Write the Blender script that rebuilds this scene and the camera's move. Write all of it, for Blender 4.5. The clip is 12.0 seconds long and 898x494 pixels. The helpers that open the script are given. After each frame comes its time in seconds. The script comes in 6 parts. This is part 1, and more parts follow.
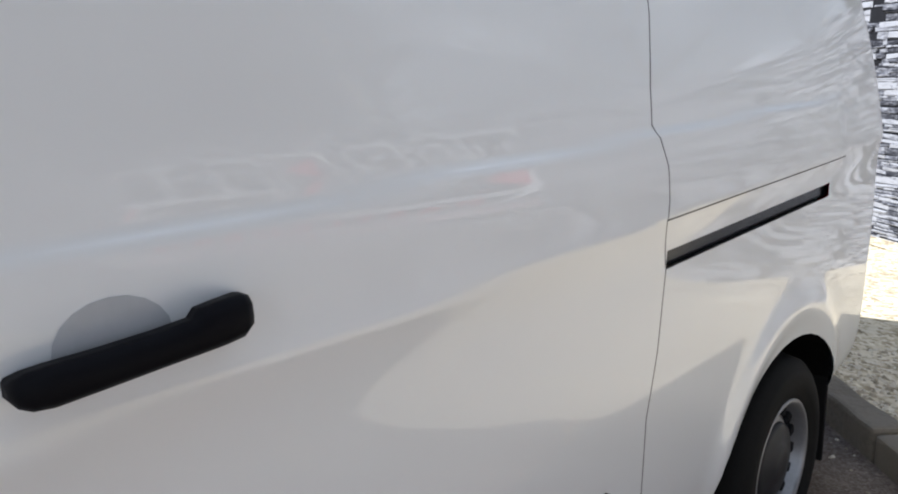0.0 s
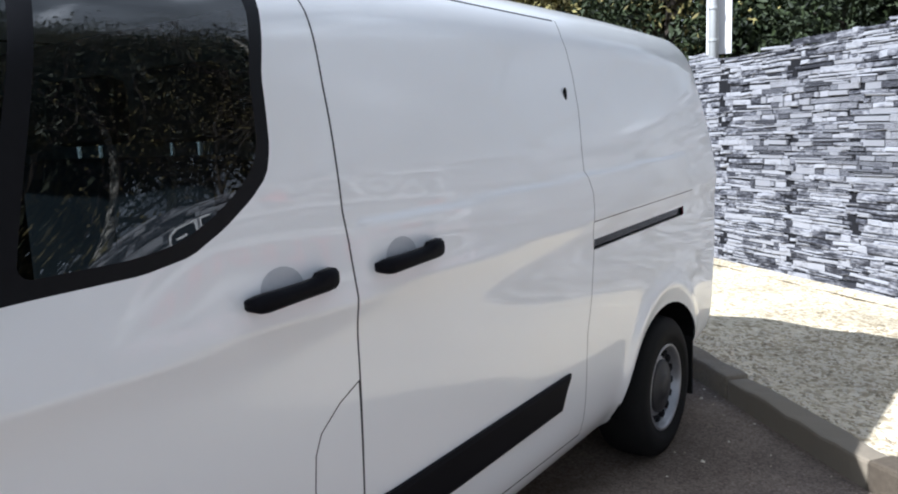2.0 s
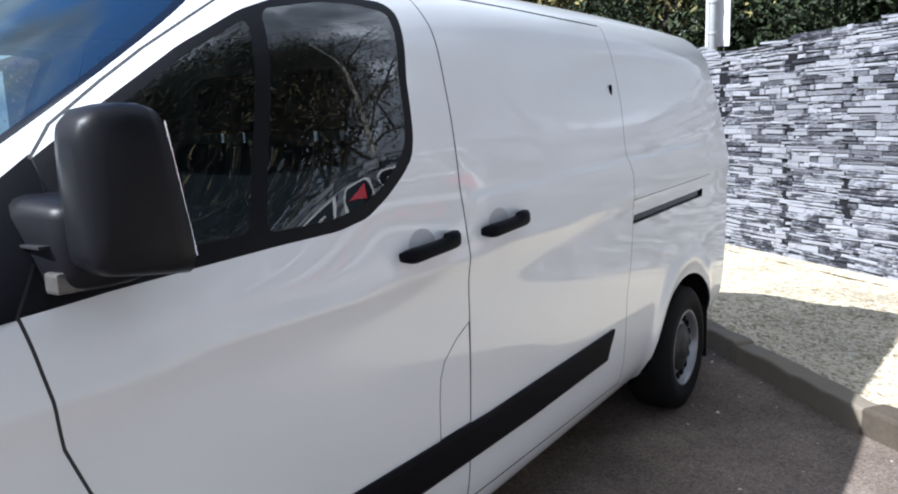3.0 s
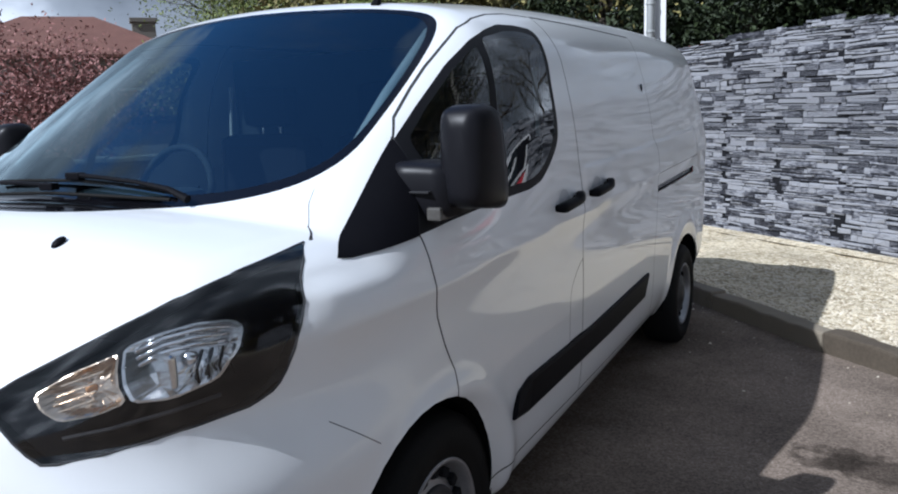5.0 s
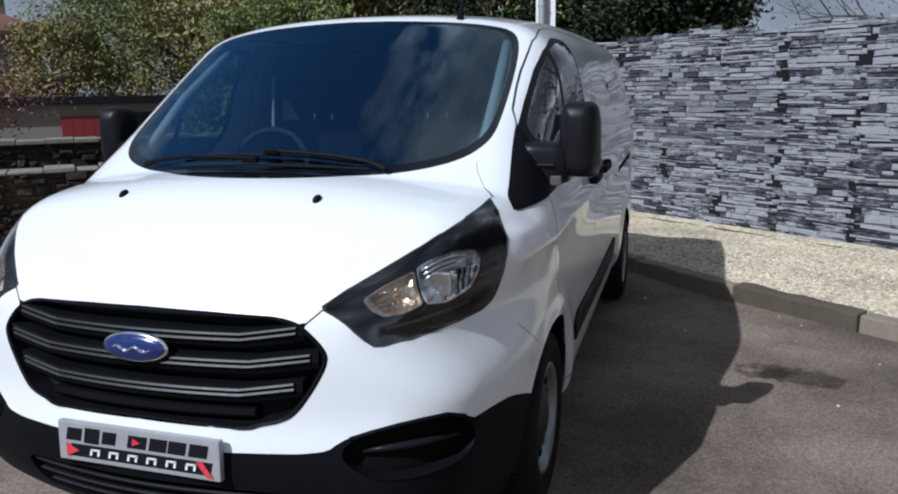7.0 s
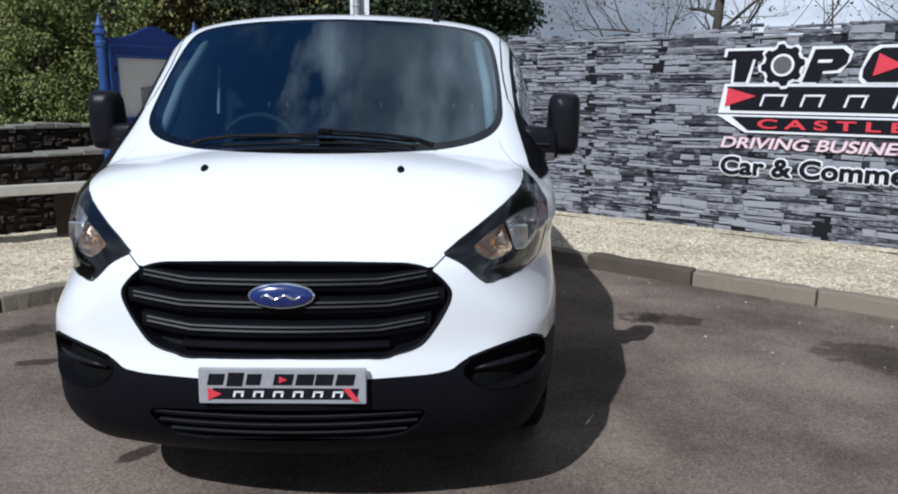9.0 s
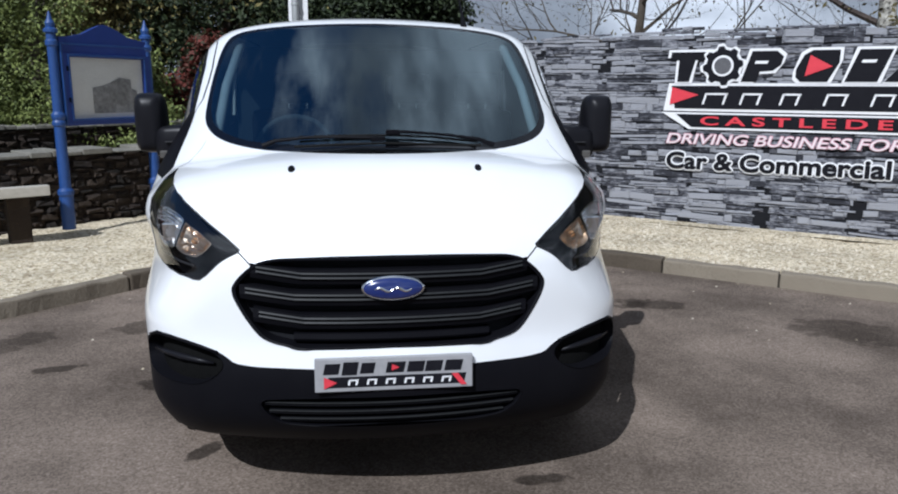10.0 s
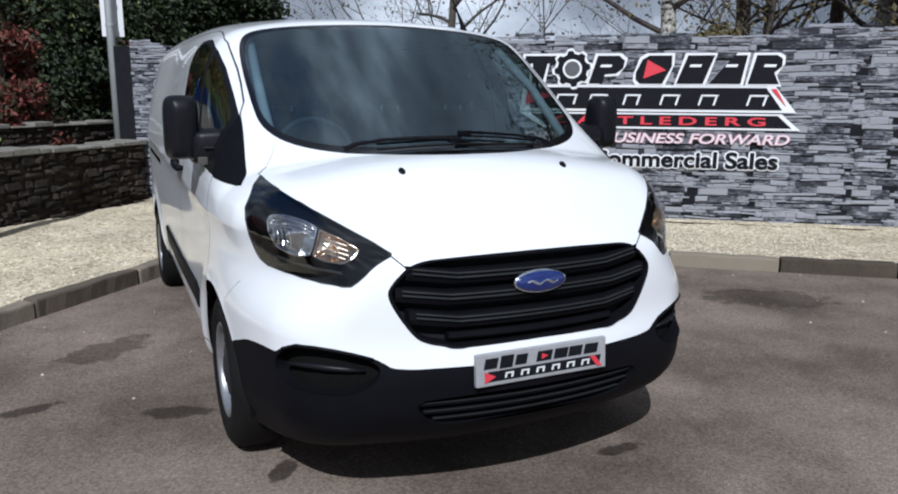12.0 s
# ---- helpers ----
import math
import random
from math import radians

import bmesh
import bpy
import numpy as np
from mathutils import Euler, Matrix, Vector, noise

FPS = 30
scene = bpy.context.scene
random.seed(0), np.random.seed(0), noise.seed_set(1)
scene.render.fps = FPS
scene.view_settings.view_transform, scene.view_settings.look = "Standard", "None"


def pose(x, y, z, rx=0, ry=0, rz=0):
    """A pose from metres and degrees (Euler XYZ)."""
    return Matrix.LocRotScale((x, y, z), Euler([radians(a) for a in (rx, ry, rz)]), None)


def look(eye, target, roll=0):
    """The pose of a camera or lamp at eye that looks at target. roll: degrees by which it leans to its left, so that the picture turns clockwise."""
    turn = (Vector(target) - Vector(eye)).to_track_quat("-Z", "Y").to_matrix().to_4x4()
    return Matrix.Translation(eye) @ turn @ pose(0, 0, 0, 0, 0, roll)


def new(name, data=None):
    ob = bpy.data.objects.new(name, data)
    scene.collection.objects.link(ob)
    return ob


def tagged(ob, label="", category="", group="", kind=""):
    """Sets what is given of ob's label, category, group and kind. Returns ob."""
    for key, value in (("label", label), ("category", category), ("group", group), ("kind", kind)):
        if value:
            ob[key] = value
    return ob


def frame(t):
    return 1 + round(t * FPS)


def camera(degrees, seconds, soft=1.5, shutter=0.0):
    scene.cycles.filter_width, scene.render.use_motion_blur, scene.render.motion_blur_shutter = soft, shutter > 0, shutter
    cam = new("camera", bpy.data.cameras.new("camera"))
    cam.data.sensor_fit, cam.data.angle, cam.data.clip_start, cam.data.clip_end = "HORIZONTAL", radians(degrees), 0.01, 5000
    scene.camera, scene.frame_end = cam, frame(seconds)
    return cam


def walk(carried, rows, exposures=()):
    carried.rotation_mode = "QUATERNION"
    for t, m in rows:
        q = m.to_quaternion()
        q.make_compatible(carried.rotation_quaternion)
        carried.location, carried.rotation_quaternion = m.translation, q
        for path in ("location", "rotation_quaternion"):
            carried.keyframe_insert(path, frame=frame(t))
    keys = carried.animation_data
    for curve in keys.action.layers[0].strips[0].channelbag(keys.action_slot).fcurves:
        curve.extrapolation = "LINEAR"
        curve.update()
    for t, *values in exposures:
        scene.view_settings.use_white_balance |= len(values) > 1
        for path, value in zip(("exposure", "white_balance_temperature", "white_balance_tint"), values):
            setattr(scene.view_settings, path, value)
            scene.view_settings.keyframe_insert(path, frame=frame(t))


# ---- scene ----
cam = camera(60.7, 12.0, soft=2.0)
PATH = [
    (0, (1.654, 2.096, 1.377), (0.299, 3.504, 0.95), -1.7),
    (0.5, (1.835, 1.866, 1.405), (0.632, 3.44, 1.136), -1.3),
    (1, (1.939, 1.585, 1.434), (0.847, 3.244, 1.198), -2.2),
    (1.5, (1.986, 1.281, 1.421), (0.834, 2.89, 1.133), -2.8),
    (2, (2.097, 1.0, 1.425), (0.934, 2.601, 1.133), -2.3),
    (2.5, (2.134, 0.745, 1.434), (0.974, 2.344, 1.121), -2.1),
    (4.5, (1.95, -0.333, 1.483), (0.96, 1.369, 1.131), -2.2),
    (5, (1.906, -0.586, 1.484), (0.96, 1.14, 1.126), -2.3),
    (5.5, (1.801, -0.809, 1.513), (0.926, 0.951, 1.144), -1.9),
    (6, (1.617, -1.04, 1.502), (0.9, 0.789, 1.126), -1.6),
    (6.5, (1.516, -1.309, 1.515), (0.836, 0.532, 1.129), -1.4),
    (7, (1.404, -1.572, 1.532), (0.811, 0.296, 1.134), -1.0),
    (9, (0.505, -2.249, 1.504), (0.516, -0.29, 1.101), 0.4),
    (9.5, (0.184, -2.324, 1.507), (0.305, -0.369, 1.102), 0.4),
    (10, (-0.129, -2.397, 1.52), (0.12, -0.454, 1.113), 0.3),
    (10.5, (-0.443, -2.318, 1.508), (0.023, -0.416, 1.105), 0.5),
    (11, (-0.728, -2.281, 1.516), (-0.142, -0.411, 1.114), 0.2),
    (11.5, (-1.056, -2.258, 1.519), (-0.368, -0.423, 1.117), 0.2),
    (12, (-1.363, -2.156, 1.518), (-0.544, -0.376, 1.116), 0.3),
]
EXPOSURES = [(0.0, 0.97, 5850, 10), (0.5, 0.74, 5680, 10), (1.0, 0.64, 5650, 10), (1.5, 0.76, 5630, 10), (2.0, 0.98, 5640, 10), (2.5, 1.03, 5620, 10), (4.5, 0.46, 5520, 10), (5.5, -0.10, 5470, 10), (7.0, -0.2, 5520, 10), (9.0, -0.21, 5580, 10), (12.0, -0.21, 5600, 10)]
walk(cam, [(t, look(eye, target, roll)) for t, eye, target, roll in PATH], exposures=EXPOSURES)

# ---- sky and sun ----
SUN_WAY = Vector((-0.53, -0.92, 1.0)).normalized()      # towards the sun
sun = new("sun", bpy.data.lights.new("sun", "SUN"))
sun.data.energy, sun.data.angle, sun.data.color = 5.0, radians(0.55), (1.0, 0.96, 0.90)
sun.matrix_world = look((0, 0, 30), Vector((0, 0, 30)) - SUN_WAY)

world = bpy.data.worlds.new("sky")
scene.world = world
world.use_nodes = True
wn, wl = world.node_tree.nodes, world.node_tree.links
wn.clear()
sky = wn.new("ShaderNodeTexSky")
sky.sky_type, sky.sun_disc = "NISHITA", False
sky.sun_elevation = math.asin(SUN_WAY.z)
sky.sun_rotation = math.atan2(SUN_WAY.x, SUN_WAY.y)
sky.air_density, sky.dust_density, sky.ozone_density = 1.0, 1.3, 2.5
where = wn.new("ShaderNodeTexCoord")
stretch = wn.new("ShaderNodeMapping")
stretch.inputs["Scale"].default_value = (1.0, 1.0, 1.5)
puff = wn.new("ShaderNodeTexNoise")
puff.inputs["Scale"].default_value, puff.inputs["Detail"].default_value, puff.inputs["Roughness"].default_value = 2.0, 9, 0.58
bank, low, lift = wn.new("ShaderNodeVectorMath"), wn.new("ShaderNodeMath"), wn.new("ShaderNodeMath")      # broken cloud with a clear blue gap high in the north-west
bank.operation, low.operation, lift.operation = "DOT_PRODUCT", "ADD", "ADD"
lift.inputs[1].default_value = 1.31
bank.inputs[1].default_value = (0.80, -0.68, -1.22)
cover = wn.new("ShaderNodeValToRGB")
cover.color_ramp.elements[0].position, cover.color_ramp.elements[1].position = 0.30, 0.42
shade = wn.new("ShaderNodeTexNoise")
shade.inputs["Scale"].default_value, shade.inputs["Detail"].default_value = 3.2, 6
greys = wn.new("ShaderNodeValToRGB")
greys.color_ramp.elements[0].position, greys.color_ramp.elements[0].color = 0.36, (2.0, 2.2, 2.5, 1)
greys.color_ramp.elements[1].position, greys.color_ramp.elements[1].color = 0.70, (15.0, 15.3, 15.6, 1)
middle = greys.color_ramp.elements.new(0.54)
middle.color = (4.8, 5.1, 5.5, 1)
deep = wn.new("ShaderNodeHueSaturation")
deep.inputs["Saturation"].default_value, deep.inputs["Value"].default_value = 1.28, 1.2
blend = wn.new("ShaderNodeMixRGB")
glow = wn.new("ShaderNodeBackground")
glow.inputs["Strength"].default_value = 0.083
out = wn.new("ShaderNodeOutputWorld")
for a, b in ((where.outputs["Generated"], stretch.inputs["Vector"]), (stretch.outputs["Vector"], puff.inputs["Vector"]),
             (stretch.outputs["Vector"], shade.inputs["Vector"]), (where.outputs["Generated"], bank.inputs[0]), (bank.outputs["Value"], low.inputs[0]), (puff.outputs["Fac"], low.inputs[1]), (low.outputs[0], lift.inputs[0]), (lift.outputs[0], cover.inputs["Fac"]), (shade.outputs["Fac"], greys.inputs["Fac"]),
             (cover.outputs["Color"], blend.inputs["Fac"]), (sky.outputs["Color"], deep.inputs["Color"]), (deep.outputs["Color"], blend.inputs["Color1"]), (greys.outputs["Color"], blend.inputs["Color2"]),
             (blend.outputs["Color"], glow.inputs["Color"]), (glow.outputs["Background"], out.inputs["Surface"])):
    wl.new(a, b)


# ---- materials ----
def material(name, low, high=None, rough=0.5, metal=0.0, coat=0.0, scale=6.0, fine=60.0, bump=0.0, bump_far=0.01, pick="", spread=0.25, stretch=(1, 1, 1), contrast=0.5, ior=1.5, spec=0.5, haze=0.03):
    """A surface between two colours, mottled at two scales. pick: 'object' or 'island' shifts the colour from piece to piece."""
    high = high or low
    m = bpy.data.materials.new(name)
    m.use_nodes = True
    n, l = m.node_tree.nodes, m.node_tree.links
    p = n["Principled BSDF"]
    p.inputs["Metallic"].default_value, p.inputs["IOR"].default_value = metal, ior
    p.inputs["Specular IOR Level"].default_value = spec
    p.inputs["Coat Weight"].default_value, p.inputs["Coat Roughness"].default_value = coat, haze
    tc, mp = n.new("ShaderNodeTexCoord"), n.new("ShaderNodeMapping")
    mp.inputs["Scale"].default_value = stretch
    l.new(tc.outputs["Object"], mp.inputs["Vector"])
    big, small = n.new("ShaderNodeTexNoise"), n.new("ShaderNodeTexNoise")
    for node, s, d in ((big, scale, 4), (small, fine, 6)):
        node.inputs["Scale"].default_value, node.inputs["Detail"].default_value = s, d
        l.new(mp.outputs["Vector"], node.inputs["Vector"])
    add = n.new("ShaderNodeMath")
    add.operation = "ADD"
    l.new(big.outputs["Fac"], add.inputs[0]), l.new(small.outputs["Fac"], add.inputs[1])
    rng = n.new("ShaderNodeMapRange")
    rng.inputs["From Min"].default_value, rng.inputs["From Max"].default_value = 1 - contrast, 1 + contrast
    l.new(add.outputs[0], rng.inputs["Value"])
    fac = rng.outputs["Result"]
    if pick:
        info = n.new("ShaderNodeObjectInfo" if pick == "object" else "ShaderNodeNewGeometry")
        r = info.outputs["Random" if pick == "object" else "Random Per Island"]
        mix = n.new("ShaderNodeMath")
        mix.operation, mix.use_clamp = "MULTIPLY_ADD", True
        mix.inputs[1].default_value = spread
        l.new(fac, mix.inputs[0]), l.new(r, mix.inputs[2])
        off = n.new("ShaderNodeMath")
        off.operation, off.use_clamp = "SUBTRACT", True
        off.inputs[1].default_value = spread * 0.5
        l.new(mix.outputs[0], off.inputs[0])
        fac = off.outputs[0]
    ramp = n.new("ShaderNodeValToRGB")
    stops = low if isinstance(low[0], tuple) else (low, high)
    while len(ramp.color_ramp.elements) < len(stops):
        ramp.color_ramp.elements.new(0.5)
    for i, c in enumerate(stops):
        ramp.color_ramp.elements[i].position, ramp.color_ramp.elements[i].color = i / max(1, len(stops) - 1), (*c, 1)
    l.new(fac, ramp.inputs["Fac"]), l.new(ramp.outputs["Color"], p.inputs["Base Color"])
    rr = n.new("ShaderNodeMapRange")
    rr.inputs["To Min"].default_value, rr.inputs["To Max"].default_value = max(0.02, rough - 0.08), min(1, rough + 0.08)
    l.new(small.outputs["Fac"], rr.inputs["Value"]), l.new(rr.outputs["Result"], p.inputs["Roughness"])
    if bump:
        b = n.new("ShaderNodeBump")
        b.inputs["Strength"].default_value, b.inputs["Distance"].default_value = bump, bump_far
        l.new(small.outputs["Fac"], b.inputs["Height"]), l.new(b.outputs["Normal"], p.inputs["Normal"])
    return m


def glazing(name, tint, base=0.06, sheen=(1, 1, 1)):
    """Clear, tinted pane: what is behind shows through, with a mirror's gloss by its angle."""
    m = bpy.data.materials.new(name)
    m.use_nodes = True
    n, l = m.node_tree.nodes, m.node_tree.links
    n.clear()
    see, gloss, edge, rise, share, mix, o = (n.new("ShaderNode" + k) for k in ("BsdfTransparent", "BsdfGlossy", "LayerWeight", "Math", "Math", "MixShader", "OutputMaterial"))
    see.inputs["Color"].default_value, gloss.inputs["Color"].default_value = (*tint, 1), (*sheen, 1)
    gloss.inputs["Roughness"].default_value, edge.inputs["Blend"].default_value = 0.0, 0.5
    rise.operation, rise.inputs[1].default_value = "POWER", 4.5
    share.operation, share.inputs[1].default_value, share.inputs[2].default_value = "MULTIPLY_ADD", 1 - base, base
    l.new(edge.outputs["Facing"], rise.inputs[0]), l.new(rise.outputs[0], share.inputs[0]), l.new(share.outputs[0], mix.inputs["Fac"])
    l.new(see.outputs[0], mix.inputs[1]), l.new(gloss.outputs[0], mix.inputs[2]), l.new(mix.outputs[0], o.inputs["Surface"])
    return m


def ground_mix(name, stops, scale, fine, bump, bump_far, spots=(), rough=0.9, tones=(0.8, 1.14)):
    """Stony ground: coloured grains from cells, blotches over them, and grey stains."""
    m = bpy.data.materials.new(name)
    m.use_nodes = True
    n, l = m.node_tree.nodes, m.node_tree.links
    p = n["Principled BSDF"]
    p.inputs["Roughness"].default_value, p.inputs["Specular IOR Level"].default_value = rough, 0.05
    tc = n.new("ShaderNodeTexCoord")
    cell, grit, blot = n.new("ShaderNodeTexVoronoi"), n.new("ShaderNodeTexNoise"), n.new("ShaderNodeTexNoise")
    cell.inputs["Scale"].default_value = fine
    grit.inputs["Scale"].default_value, grit.inputs["Detail"].default_value = fine * 0.35, 5
    blot.inputs["Scale"].default_value, blot.inputs["Detail"].default_value, blot.inputs["Roughness"].default_value = scale, 7, 0.6
    for node in (cell, grit, blot):
        l.new(tc.outputs["Object"], node.inputs["Vector"])
    ramp = n.new("ShaderNodeValToRGB")
    while len(ramp.color_ramp.elements) < len(stops):
        ramp.color_ramp.elements.new(0.5)
    for i, (at, c) in enumerate(stops):
        ramp.color_ramp.elements[i].position, ramp.color_ramp.elements[i].color = at, (*c, 1)
    bw = n.new("ShaderNodeSeparateColor")
    l.new(cell.outputs["Color"], bw.inputs["Color"])
    s = n.new("ShaderNodeMath")
    s.operation = "MULTIPLY_ADD"
    s.inputs[1].default_value = 0.55
    half = n.new("ShaderNodeMath")
    half.operation = "MULTIPLY"
    half.inputs[1].default_value = 0.45
    l.new(grit.outputs["Fac"], half.inputs[0]), l.new(bw.outputs["Red"], s.inputs[0]), l.new(half.outputs[0], s.inputs[2]), l.new(s.outputs[0], ramp.inputs["Fac"])
    tone = n.new("ShaderNodeMapRange")
    tone.inputs["From Min"].default_value, tone.inputs["From Max"].default_value, tone.inputs["To Min"].default_value, tone.inputs["To Max"].default_value = 0.38, 0.62, *tones
    l.new(blot.outputs["Fac"], tone.inputs["Value"])
    mul = n.new("ShaderNodeMixRGB")
    mul.blend_type = "MULTIPLY"
    mul.inputs["Fac"].default_value = 1
    l.new(ramp.outputs["Color"], mul.inputs["Color1"]), l.new(tone.outputs["Result"], mul.inputs["Color2"])
    col = mul.outputs["Color"]
    wob = n.new("ShaderNodeTexNoise")
    wob.inputs["Scale"].default_value, wob.inputs["Detail"].default_value = 9, 5
    l.new(tc.outputs["Object"], wob.inputs["Vector"])
    for (x, y, rx, ry, turn, dark) in spots:
        mp = n.new("ShaderNodeMapping")
        mp.vector_type = "TEXTURE"
        mp.inputs["Location"].default_value, mp.inputs["Rotation"].default_value, mp.inputs["Scale"].default_value = (x, y, 0), (0, 0, radians(turn)), (rx, ry, 1)
        ln = n.new("ShaderNodeVectorMath")
        ln.operation = "LENGTH"
        l.new(tc.outputs["Object"], mp.inputs["Vector"]), l.new(mp.outputs["Vector"], ln.inputs[0])
        a = n.new("ShaderNodeMath")
        a.operation = "MULTIPLY_ADD"
        a.inputs[1].default_value = -1.6
        l.new(wob.outputs["Fac"], a.inputs[0]), l.new(ln.outputs["Value"], a.inputs[2])
        mr = n.new("ShaderNodeMapRange")
        mr.interpolation_type = "SMOOTHSTEP"
        mr.inputs["From Min"].default_value, mr.inputs["From Max"].default_value, mr.inputs["To Min"].default_value, mr.inputs["To Max"].default_value = -0.12, 0.20, dark * 0.75, 1.0
        l.new(a.outputs[0], mr.inputs["Value"])
        mx = n.new("ShaderNodeMixRGB")
        mx.blend_type = "MULTIPLY"
        mx.inputs["Fac"].default_value = 1
        l.new(col, mx.inputs["Color1"]), l.new(mr.outputs["Result"], mx.inputs["Color2"])
        col = mx.outputs["Color"]
    l.new(col, p.inputs["Base Color"])
    b = n.new("ShaderNodeBump")
    b.inputs["Strength"].default_value, b.inputs["Distance"].default_value = bump, bump_far
    l.new(s.outputs[0], b.inputs["Height"]), l.new(b.outputs["Normal"], p.inputs["Normal"])
    return m


PAINT = material("white_paint", (0.775, 0.785, 0.795), (0.80, 0.81, 0.82), 0.34, coat=0.85, scale=1.5, fine=5, haze=0.035)
PLASTIC = material("black_textured_plastic", (0.004, 0.004, 0.006), (0.008, 0.008, 0.010), 0.5, fine=900, bump=0.12, bump_far=0.001, spec=0.055)
SATIN = material("satin_black_plastic", (0.006, 0.006, 0.008), (0.011, 0.011, 0.014), 0.4, fine=700, bump=0.08, bump_far=0.001, spec=0.17)
GLOSS = material("gloss_black", (0.005, 0.005, 0.007), (0.009, 0.009, 0.011), 0.2, spec=0.35)
TRIM = material("matt_black_trim", (0.004, 0.004, 0.005), (0.007, 0.007, 0.009), 0.5, spec=0.15)
FRIT = material("black_glass_edge", (0.003, 0.003, 0.004), (0.006, 0.006, 0.008), 0.08, spec=0.5)
LINER = material("arch_liner", (0.004, 0.004, 0.004), (0.008, 0.008, 0.008), 0.9, spec=0.05)
PALETRIM = material("pale_cabin_trim", (0.30, 0.31, 0.32), (0.38, 0.39, 0.40), 0.7)
DASHGLINT = material("dash_edge_glint", (0.22, 0.225, 0.23), (0.30, 0.305, 0.31), 0.5)
SEAM = material("shut_line", (0.02, 0.02, 0.022), (0.03, 0.03, 0.032), 0.8)
RUBBER = material("tyre_rubber", (0.006, 0.006, 0.006), (0.014, 0.0135, 0.013), 0.75, spec=0.12, fine=120, bump=0.2, bump_far=0.002)
STEEL = material("silver_wheel_paint", (0.23, 0.23, 0.24), (0.33, 0.33, 0.34), 0.38, metal=0.6, scale=9)
CAPGREY = material("dark_grey_cap", (0.018, 0.018, 0.02), (0.03, 0.03, 0.033), 0.5, spec=0.3)
CHROME = material("chrome", (0.75, 0.76, 0.78), (0.85, 0.86, 0.88), 0.12, metal=1.0)
REFLECT = material("lamp_reflector", (0.62, 0.62, 0.62), (0.84, 0.84, 0.84), 0.2, metal=1.0, scale=8, fine=15)
REFLECT_WARM = material("indicator_reflector", (0.50, 0.40, 0.30), (0.74, 0.62, 0.50), 0.22, metal=1.0, scale=8, fine=15)
AMBER = material("amber_bulb", (0.40, 0.20, 0.08), (0.52, 0.28, 0.12), 0.25)
HOUSING = material("lamp_housing", (0.0015, 0.0015, 0.002), (0.003, 0.003, 0.004), 0.6, scale=30, spec=0.05)
CABIN = material("cabin_plastic", (0.034, 0.040, 0.046), (0.052, 0.060, 0.068), 0.75, fine=200, spec=0.08)
CLOTH = material("seat_cloth", (0.010, 0.010, 0.012), (0.022, 0.022, 0.025), 0.95, spec=0.03, fine=300)
CUPSHADE = material("cup_shade", (0.42, 0.43, 0.45), (0.5, 0.51, 0.53), 0.4)
BADGE = material("badge_blue", (0.006, 0.015, 0.10), (0.010, 0.025, 0.14), 0.2, coat=1)
WHITE = material("white_print", (0.74, 0.74, 0.75), (0.8, 0.8, 0.81), 0.5, scale=12)
BLACKPRINT = material("black_print", (0.006, 0.006, 0.009), (0.012, 0.012, 0.016), 0.6, scale=10, spec=0.12)
REDPRINT = material("red_print", (0.55, 0.03, 0.05), (0.68, 0.05, 0.07), 0.5, scale=12)
PINKRED = material("faded_red_print", (0.56, 0.30, 0.36), (0.64, 0.38, 0.43), 0.5, scale=12)
PINKPRINT = material("pale_pink_print", (0.70, 0.60, 0.62), (0.78, 0.69, 0.71), 0.5, scale=12)
SLATEGREY = material("slate_grey_print", (0.06, 0.06, 0.066), (0.13, 0.13, 0.14), 0.6, scale=16)
PLATEGREY = material("plate_silver", (0.27, 0.27, 0.28), (0.36, 0.36, 0.37), 0.35, scale=14)
RIBGREY = material("grille_rib", (0.011, 0.0115, 0.012), (0.02, 0.021, 0.022), 0.42, spec=0.35)
LENSGREY = material("clear_indicator", (0.06, 0.056, 0.052), (0.11, 0.105, 0.098), 0.2)
GLASS = glazing("windscreen_glass", (0.54, 0.66, 0.70), 0.17, (0.78, 0.94, 1.0))
SIDEGLASS = glazing("side_glass", (0.36, 0.43, 0.43), 0.10)
LENS = glazing("lamp_lens", (0.93, 0.94, 0.95), 0.065)

SLATES = ((0.022, 0.023, 0.030), (0.065, 0.067, 0.080), (0.135, 0.138, 0.158), (0.22, 0.225, 0.248), (0.33, 0.335, 0.36), (0.41, 0.415, 0.44), (0.53, 0.535, 0.56))
SLATE = material("slate_piece", SLATES, None, 0.75, scale=9, fine=40, bump=0.7, bump_far=0.012, pick="object", spread=0.85, stretch=(0.45, 1, 1.5), contrast=0.32, spec=0.3)
SLATE_FIELD = material("slate_field", SLATES, None, 0.75, scale=9, fine=40, bump=0.7, bump_far=0.012, pick="island", spread=0.85, stretch=(0.45, 1, 1.5), contrast=0.32, spec=0.3)
BACKING = material("dark_backing", (0.006, 0.006, 0.008), (0.016, 0.017, 0.02), 0.9, scale=9, spec=0.15)
RUBBLES = ((0.008, 0.006, 0.004), (0.017, 0.011, 0.008), (0.030, 0.020, 0.013), (0.056, 0.041, 0.029))
RUBBLE = material("rubble_stone", RUBBLES, None, 0.95, scale=6, fine=40, bump=0.8, bump_far=0.02, pick="island", spread=0.6)
